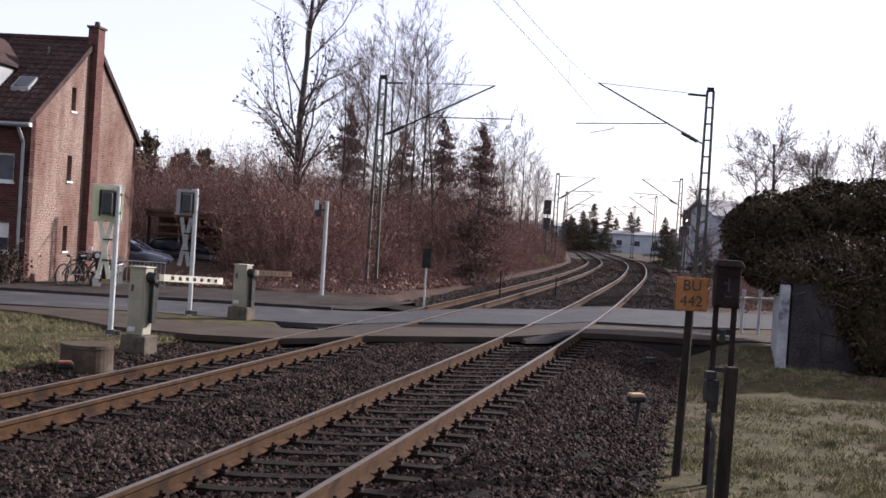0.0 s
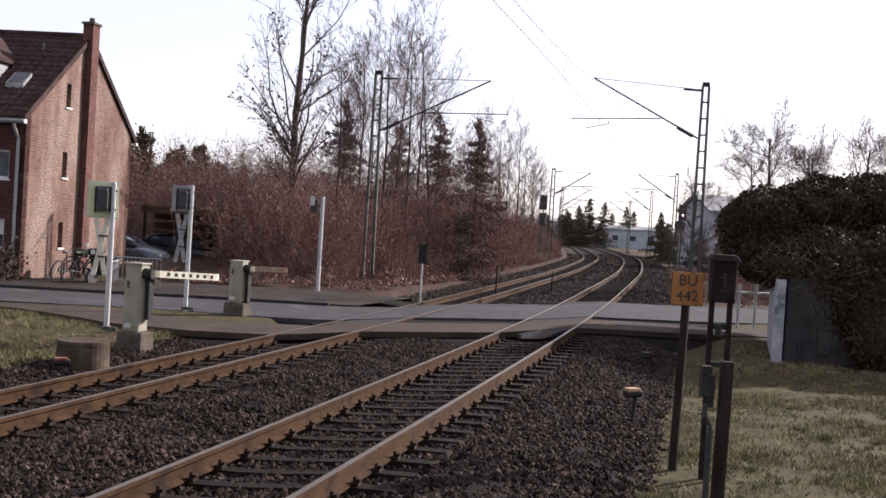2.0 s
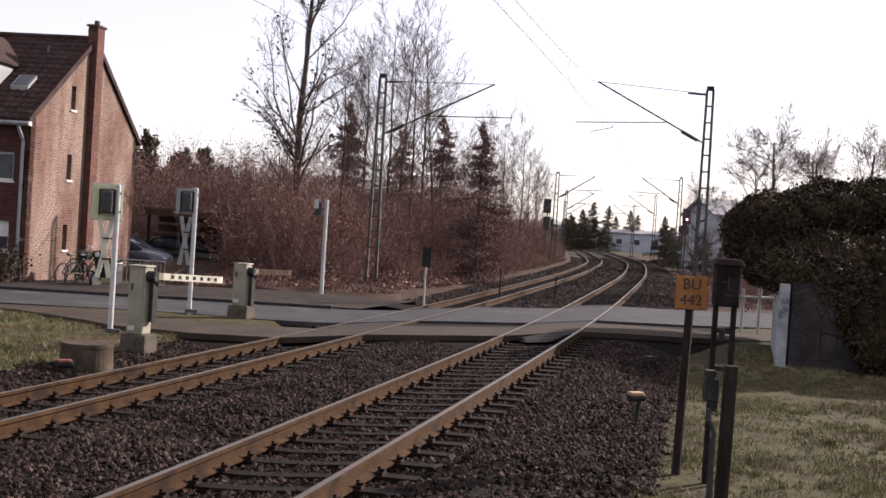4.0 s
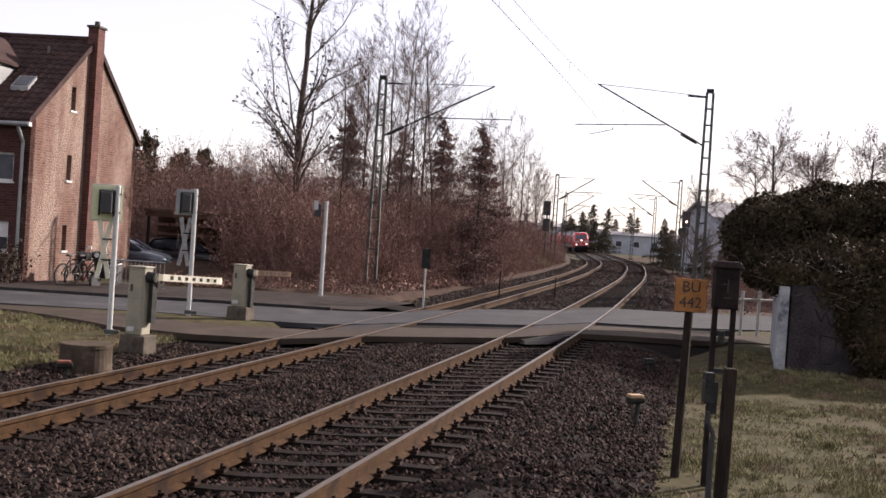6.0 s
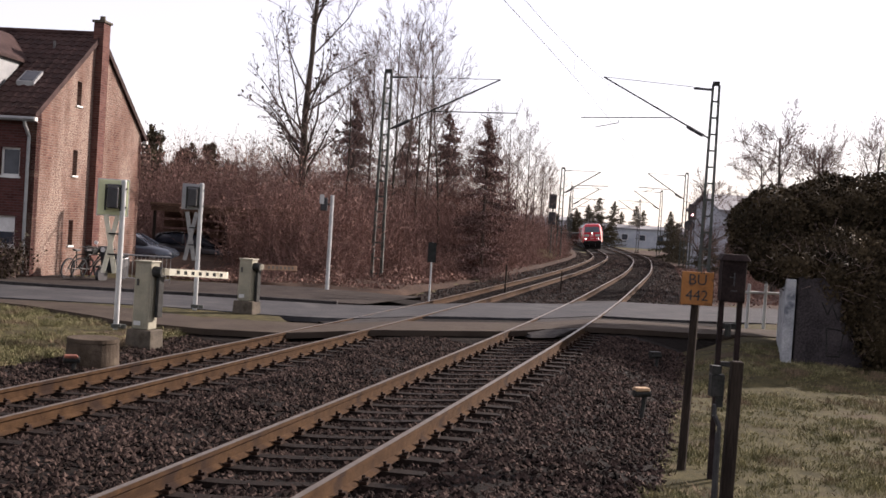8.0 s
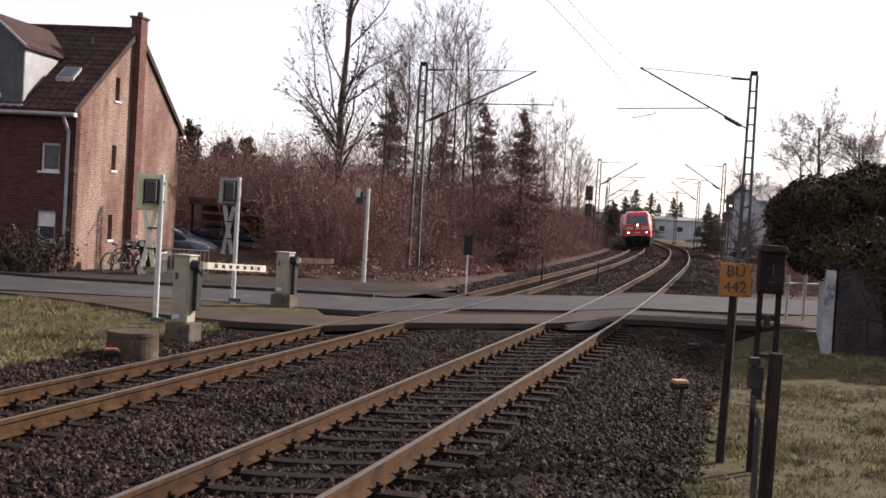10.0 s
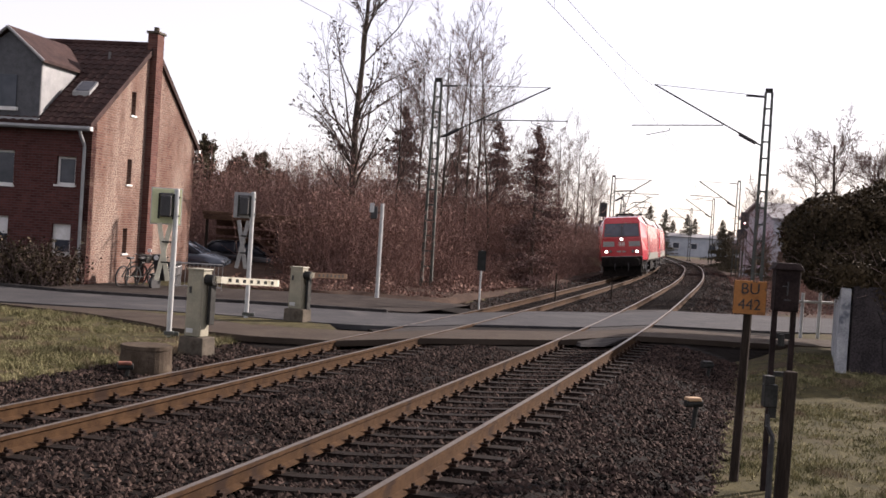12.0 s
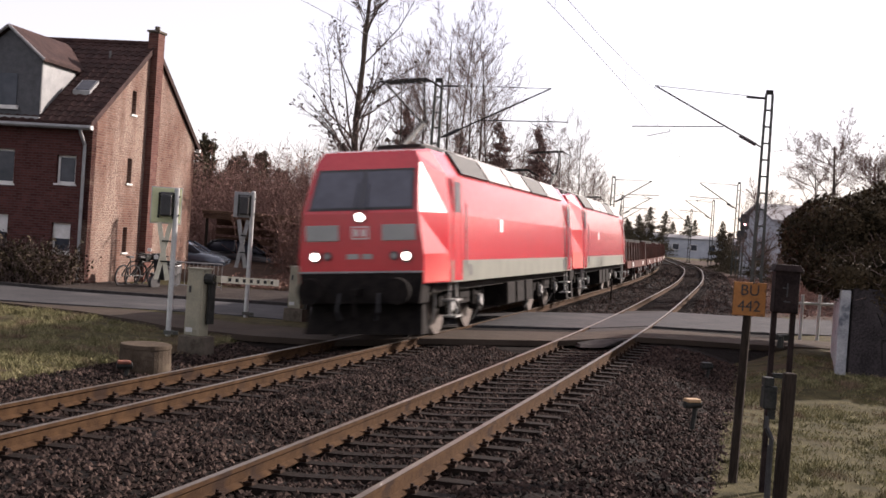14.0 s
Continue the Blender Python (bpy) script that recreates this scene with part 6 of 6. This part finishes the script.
def bogie(parent, y, base, frame_mat=None):
    b = Mesh()
    fm = frame_mat or UNDER
    for sx in (-1, 1):
        b.box((sx * 0.98, y, 0.72), (0.16, base + 1.2, 0.24))
        b.box((sx * 1.02, y, 0.86), (0.2, 0.9, 0.28))
        for k in (-1, 1):
            b.box((sx * 1.03, y + k * base / 2, 0.6), (0.22, 0.42, 0.36))
            b.tube((sx * 1.06, y + k * (base / 2 - 0.5), 0.55), (sx * 1.06, y + k * (base / 2 - 0.5), 0.98), 0.1, 0.1, 10)
            b.tube((sx * 1.12, y + k * (base / 2 + 0.35), 0.45), (sx * 1.12, y + k * (base / 2 + 0.35), 1.0), 0.035, 0.035, 8)
    b.box((0, y, 0.75), (1.8, 0.5, 0.3))
    o = part("bogie_frame", b, fm, parent, bevel=0.015)
    for sx in (-1, 1):
        for k in (-1, 1):
            part("axle_box", Mesh().tube((sx * 1.12, y + k * base / 2, 0.62), (sx * 1.2, y + k * base / 2, 0.62), 0.16, 0.13, 14), GALV, o)
            part("sand_pipe", Mesh().path([(sx * 1.0, y + k * (base / 2 + 0.75), 1.0), (sx * 0.98, y + k * (base / 2 + 0.72), 0.5), (sx * 0.8, y + k * (base / 2 + 0.66), 0.12)], 0.025, 6), GALV, o)
    return o


def pantograph(parent, y, up):
    p = part("pantograph", Mesh().box((0, y, 4.02), (1.0, 1.5, 0.08)).box((-0.5, y - 0.6, 3.9), (0.1, 0.1, 0.25)).box((0.5, y - 0.6, 3.9), (0.1, 0.1, 0.25)).box((-0.5, y + 0.6, 3.9), (0.1, 0.1, 0.25)).box((0.5, y + 0.6, 3.9), (0.1, 0.1, 0.25)), DARKSTEEL, parent, "raised single-arm pantograph" if up else "folded pantograph")
    top = 5.5 if up else 4.3
    kn = (y - 1.25, 4.75) if up else (y - 1.5, 4.15)
    part("lower_arm", Mesh().tube((0, y + 0.5, 4.05), (0, *kn), 0.055, 0.045, 8).tube((0.15, y + 0.2, 4.05), (0.1, *kn), 0.02, 0.02, 6), DARKSTEEL, p)
    part("upper_arm", Mesh().tube((-0.05, *kn), (-0.4, y + 0.2, top - 0.08), 0.028, 0.022, 6).tube((0.05, *kn), (0.4, y + 0.2, top - 0.08), 0.028, 0.022, 6), DARKSTEEL, p)
    hd = Mesh()
    for dy in (-0.18, 0.18):
        hd.box((0, y + 0.2 + dy, top), (1.1, 0.05, 0.05))
        hd.tube((-0.55, y + 0.2 + dy, top), (-0.85, y + 0.2 + dy, top - 0.2), 0.022, 0.018, 6).tube((0.55, y + 0.2 + dy, top), (0.85, y + 0.2 + dy, top - 0.2), 0.022, 0.018, 6)
    hd.tube((-0.4, y, top - 0.06), (-0.4, y + 0.4, top - 0.06), 0.02, 0.02, 6).tube((0.4, y, top - 0.06), (0.4, y + 0.4, top - 0.06), 0.02, 0.02, 6)
    part("contact_head", hd, DARKSTEEL, p)


def locomotive(label, lit):
    lo = thing("locomotive", pose(0, 0, 0), label, "locomotive", "locomotives")
    H = 8.95
    def ring(yb, yt1, yt2, w0, w1, w2, zs, zr):
        wm = w0 - 0.09 if yb == H else w0
        return [(-w0, yb, 1.12), (-w0, yb, 1.7), (-wm, yb, 2.5), (-w1, yt1, zs), (-w2, yt2, zr), (w2, yt2, zr), (w1, yt1, zs), (wm, yb, 2.5), (w0, yb, 1.7), (w0, yb, 1.12)]
    half = [ring(H, H - 0.5, H - 0.62, 1.27, 1.08, 0.95, 3.52, 3.74), ring(H - 1.05, H - 1.2, H - 1.2, 1.49, 1.42, 1.08, 3.28, 3.82)]
    rear = [[(x, -y, z) for x, y, z in r] for r in half[::-1]]
    body = Mesh().sweep(half + rear, caps=False)
    body.f = [f[::-1] for f in body.f]
    for r, flip in ((half[0], False), (rear[-1], True)):
        for q in ((0, 9, 8, 1), (1, 8, 7, 2), (2, 7, 6, 3), (3, 6, 5, 4)):
            pts = [r[i] for i in q]
            body.poly(pts[::-1] if not flip else pts)
    body.poly([(-1.4, -8, 1.125), (-1.4, 8, 1.125), (1.4, 8, 1.125), (1.4, -8, 1.125)])
    bo = part("body", body, LOCORED, lo, "glossy red body", bevel=0.04)
    for sx in (-1, 1):
        part("lower_band", Mesh().box((sx * 1.494, 0, 1.34), (0.014, 15.4, 0.44)), LOCOGREY, lo, "dusty grey lower band")
        g = Mesh()
        for k in range(5):
            y0 = -6.4 + k * 2.62
            a, b = Vector((sx * 1.405, y0, 3.36)), Vector((sx * 1.11, y0, 3.82))
            nrm = Vector((sx * 0.46, 0, 0.295)).normalized() * 0.03
            q = [a, b, b + Vector((0, 2.45, 0)), a + Vector((0, 2.45, 0))]
            part("roof_panel", Mesh().hexa([p - nrm for p in q] + [p + nrm for p in q]), ROOFGREY if k not in (4, 1) else DARKSTEEL, lo)
        for ye in (7.35, -7.35):
            d = part("cab_door", Mesh().box((sx * 1.493, ye - math.copysign(0.15, ye), 2.2), (0.018, 0.7, 2.1)), LOCORED, lo)
            part("window", Mesh().box((sx * 1.503, ye - math.copysign(0.15, ye) + 0.0, 2.85), (0.014, 0.46, 0.62)), GLASS, d)
            part("handrail", Mesh().tube((sx * 1.56, ye - math.copysign(0.62, ye), 1.35), (sx * 1.56, ye - math.copysign(0.62, ye), 2.75), 0.018, 0.018, 6), GALV, lo)
            part("step", Mesh().box((sx * 1.35, ye - math.copysign(0.15, ye), 0.75), (0.3, 0.5, 0.04)).box((sx * 1.35, ye - math.copysign(0.15, ye), 0.42), (0.3, 0.5, 0.04)).box((sx * 1.38, ye - math.copysign(0.42, ye), 0.78), (0.04, 0.04, 0.75)).box((sx * 1.38, ye + math.copysign(0.12, ye), 0.78), (0.04, 0.04, 0.75)), GALV, lo)
            part("sign_plate", Mesh().box((sx * 1.503, ye - math.copysign(1.2, ye), 1.35), (0.008, 0.26, 0.24)), BLACK, lo)
        part("number_bars", Mesh().box((sx * 1.5, 3.0, 2.35), (0.006, 0.34, 0.3)), WHITE, lo)
    part("roof_equipment", Mesh().box((0, 0, 3.86), (1.7, 9.6, 0.2)).box((0.3, 2.0, 4.0), (0.5, 2.2, 0.14)).box((-0.35, -2.5, 4.0), (0.4, 2.6, 0.14)), ROOFGREY, lo, bevel=0.03)
    for y in (-2.6, -1.2, 0.4, 1.6):
        part("insulator", Mesh().tube((0, y, 3.94), (0, y, 4.25), 0.07, 0.05, 8), BLACK, lo)
    part("busbar", Mesh().tube((0, -4.5, 4.25), (0, 4.5, 4.25), 0.025, 0.025, 6), COPPER, lo)
    for e in (1, -1):
        # raked windscreen in two panes, with frame, wipers, lamps and panels
        def ff(x, z, off):
            y = H - max(0.0, (z - 2.5)) * 0.5 / 1.02
            return (x, e * (y + off), z)
        ws = part("windscreen", Mesh().hexa([ff(-1.08, 2.56, 0.0), ff(1.08, 2.56, 0.0), ff(1.08, 2.56, 0.012), ff(-1.08, 2.56, 0.012), ff(-1.0, 3.38, 0.0), ff(1.0, 3.38, 0.0), ff(1.0, 3.38, 0.012), ff(-1.0, 3.38, 0.012)]), BLACK, lo)
        for sx in (-1, 1):
            a, b = (0.03, 1.03) if sx > 0 else (-1.03, -0.03)
            c, d = (0.03, 0.95) if sx > 0 else (-0.95, -0.03)
            part("pane", Mesh().hexa([ff(a, 2.61, 0.01), ff(b, 2.61, 0.01), ff(b, 2.61, 0.02), ff(a, 2.61, 0.02), ff(c, 3.33, 0.01), ff(d, 3.33, 0.01), ff(d, 3.33, 0.02), ff(c, 3.33, 0.02)]), CABGLASS, ws)
            part("wiper", Mesh().tube(ff(sx * 0.12, 2.52, 0.05), ff(sx * 0.1, 3.1, 0.05), 0.014, 0.01, 6), BLACK, ws)
            part("grey_panel", Mesh().box((sx * 0.78, e * (H + 0.006), 2.12), (0.68, 0.03, 0.31)), PANELGREY, lo, bevel=0.01)
            lh = part("headlamp", Mesh().tube((sx * 0.93, e * (H - 0.02), 1.66), (sx * 0.93, e * (H + 0.03), 1.66), 0.125, 0.115, 18), BLACK, lo)
            part("lens", Mesh().tube((sx * 0.93, e * (H + 0.03), 1.66), (sx * 0.93, e * (H + 0.045), 1.66), 0.08, 0.07, 16), LAMP if lit and e > 0 else GLASS, lh)
            lh2 = part("tail_lamp", Mesh().tube((sx * 0.68, e * (H - 0.02), 1.67), (sx * 0.68, e * (H + 0.03), 1.67), 0.095, 0.085, 14), BLACK, lo)
            part("lens", Mesh().tube((sx * 0.68, e * (H + 0.03), 1.67), (sx * 0.68, e * (H + 0.04), 1.67), 0.06, 0.05, 12), GALV, lh2)
            bf = part("buffer", Mesh().tube((sx * 0.875, e * (H - 0.1), 1.0), (sx * 0.875, e * (H + 0.42), 1.0), 0.11, 0.1, 12), UNDER, lo)
            part("buffer_head", Mesh().tube((sx * 0.875, e * (H + 0.42), 1.0), (sx * 0.875, e * (H + 0.5), 1.0), 0.26, 0.25, 16), UNDER, bf)
            part("rail_guard", Mesh().box((sx * 0.75, e * (H - 0.55), 0.28), (0.1, 0.08, 0.4)), UNDER, lo)
        tl = part("top_lamp", Mesh().tube((0, e * (H - 0.04), 2.42), (0, e * (H + 0.03), 2.42), 0.125, 0.115, 18), BLACK, lo)
        part("lens", Mesh().tube((0, e * (H + 0.03), 2.42), (0, e * (H + 0.045), 2.42), 0.085, 0.075, 16), LAMP if lit and e > 0 else GLASS, tl)
        lg = part("emblem", Mesh().box((0, e * (H + 0.004), 2.12), (0.36, 0.016, 0.25)), WHITE, lo)
        part("emblem_field", Mesh().box((0, e * (H + 0.012), 2.12), (0.31, 0.014, 0.20)).box((0, e * (H + 0.012), 2.12), (0.02, 0.016, 0.20)), LOCORED, lg)
        part("emblem_mark", Mesh().box((-0.075, e * (H + 0.02), 2.12), (0.09, 0.012, 0.14)).box((0.075, e * (H + 0.02), 2.12), (0.09, 0.012, 0.14)), WHITE, lg)
        for x, w in ((-0.14, 0.2), (0.16, 0.24)):
            part("number_bar", Mesh().box((x, e * (H + 0.004), 1.66), (w, 0.012, 0.1)), PANELGREY, lo)
        part("bumper_line", Mesh().box((0, e * (H + 0.01), 1.36), (2.5, 0.05, 0.035)), GALV, lo)
        sk = part("front_skirt", Mesh().hexa([(-1.22, e * H - 0.5, 0.75), (1.22, e * H - 0.5, 0.75), (1.22, e * H + 0.12 * e, 0.75), (-1.22, e * H + 0.12 * e, 0.75), (-1.26, e * H - 0.5, 1.34), (1.26, e * H - 0.5, 1.34), (1.26, e * H + 0.02 * e, 1.34), (-1.26, e * H + 0.02 * e, 1.34)]), UNDER, lo, bevel=0.02)
        part("plough", Mesh().hexa([(-1.2, e * (H - 0.5), 0.15), (1.2, e * (H - 0.5), 0.15), (1.2, e * (H - 0.05), 0.15), (-1.2, e * (H - 0.05), 0.15), (-1.15, e * (H - 0.5), 0.75), (1.15, e * (H - 0.5), 0.75), (1.15, e * (H - 0.3), 0.75), (-1.15, e * (H - 0.3), 0.75)]), UNDER, lo)
        part("coupling", Mesh().box((0, e * (H + 0.25), 0.98), (0.12, 0.4, 0.12)).tube((0, e * (H + 0.45), 0.95), (0, e * (H + 0.4), 0.5), 0.04, 0.04, 8), UNDER, lo)
        part("hose", Mesh().path([(0.4, e * (H + 0.12), 0.95), (0.42, e * (H + 0.25), 0.6), (0.36, e * (H + 0.18), 0.45)], 0.03, 6), BLACK, lo)
        part("hose", Mesh().path([(-0.4, e * (H + 0.12), 0.95), (-0.42, e * (H + 0.25), 0.6), (-0.36, e * (H + 0.18), 0.45)], 0.03, 6), BLACK, lo)
    part("underframe", Mesh().box((0, 0, 1.05), (2.5, 16.6, 0.22)).box((0, 0, 0.68), (2.3, 3.4, 0.6)), UNDER, lo)
    for k in (-1.2, 0.0, 1.2):
        for sx in (-1, 1):
            part("equipment_box", Mesh().box((sx * 1.2, k, 0.7), (0.3, 0.95, 0.55)), UNDER, lo, bevel=0.02)
    for y in (5.2, -5.2):
        bogie(lo, y, 2.6)
        wheelset(lo, y + 1.3), wheelset(lo, y - 1.3)
    pantograph(lo, 5.6, True), pantograph(lo, -5.6, False)
    return lo


def wagon(label):
    wg = thing("flat_wagon", pose(0, 0, 0), label, "freight wagon", "wagons")
    part("deck", Mesh().box((0, 0, 1.15), (2.75, 13.2, 0.16)), WAGONBR, wg, bevel=0.02)
    for sx in (-1, 1):
        part("side_sill", Mesh().box((sx * 1.33, 0, 1.02), (0.12, 13.4, 0.34)), WAGONBR, wg)
        for k in range(8):
            part("stake", Mesh().box((sx * 1.36, -6.0 + k * 1.71, 1.7), (0.1, 0.12, 1.0)), WAGONBR, wg)
        part("label_plate", Mesh().box((sx * 1.4, 3.2, 1.02), (0.012, 0.7, 0.22)), WHITE, wg)
        part("label_plate", Mesh().box((sx * 1.4, -4.0, 1.02), (0.012, 0.5, 0.2)), WHITE, wg)
    for e in (-1, 1):
        part("end_board", Mesh().box((0, e * 6.62, 1.75), (2.6, 0.1, 1.1)), WAGONBR, wg)
        for sx in (-1, 1):
            part("buffer", Mesh().tube((sx * 0.875, e * 6.6, 1.0), (sx * 0.875, e * 7.15, 1.0), 0.1, 0.1, 10).tube((sx * 0.875, e * 7.15, 1.0), (sx * 0.875, e * 7.22, 1.0), 0.24, 0.24, 14), UNDER, wg)
    for x in (-0.62, 0.62):
        for y in (-4.3, 0, 4.3):
            part("steel_bundle", Mesh().box((x, y, 1.6), (1.05, 4.0, 0.7)).box((x, y, 2.2), (0.9, 3.9, 0.4)), UNDER, wg, bevel=0.06)
    for y in (4.6, -4.6):
        bogie(wg, y, 1.8, WAGONBR)
        wheelset(wg, y + 0.9, 0.46), wheelset(wg, y - 0.9, 0.46)
    return wg


loco_a = locomotive("red electric locomotive with lit headlamps leading the train", True)
SPIN_A = len(SPIN)
loco_b = locomotive("red electric locomotive coupled behind the leading one", False)
wagons = [wagon("brown stake wagon loaded with dark steel bundles") for _ in range(4)]
# metres from the leading front to each vehicle's middle
TRAIN = [(loco_a, 9.45), (loco_b, 9.45 + 18.9)] + [(w, 9.45 + 18.9 + 9.45 + 7.3 + 14.5 * k) for k, w in enumerate(wagons)]
FRONT_T = [0, 5.5, 6.5, 9.5, 11, 12.5, 13.4, 14]
FRONT_S = [354, 223, 199.5, 128, 90.5, 54.5, 31.8, 16.5]


def front_at(t):
    return float(np.interp(t, FRONT_T, FRONT_S))


def motions():
    for ob, back in TRAIN:
        rows = []
        for k in range(57):
            t = k * 0.25
            rows.append((t, rail_pose(front_at(t) + back)))
        walk(ob, rows)
    # wheels turn as they roll, at every frame of the clip
    for ws, y, r in SPIN[:SPIN_A + 8]:
        rows = []
        for k in range(421):
            t = k / 30
            a = -(front_at(0) - front_at(t)) / r
            rows.append((t, pose(0, y, r, math.degrees(a) % 360)))
        walk(ws, rows)


motions()
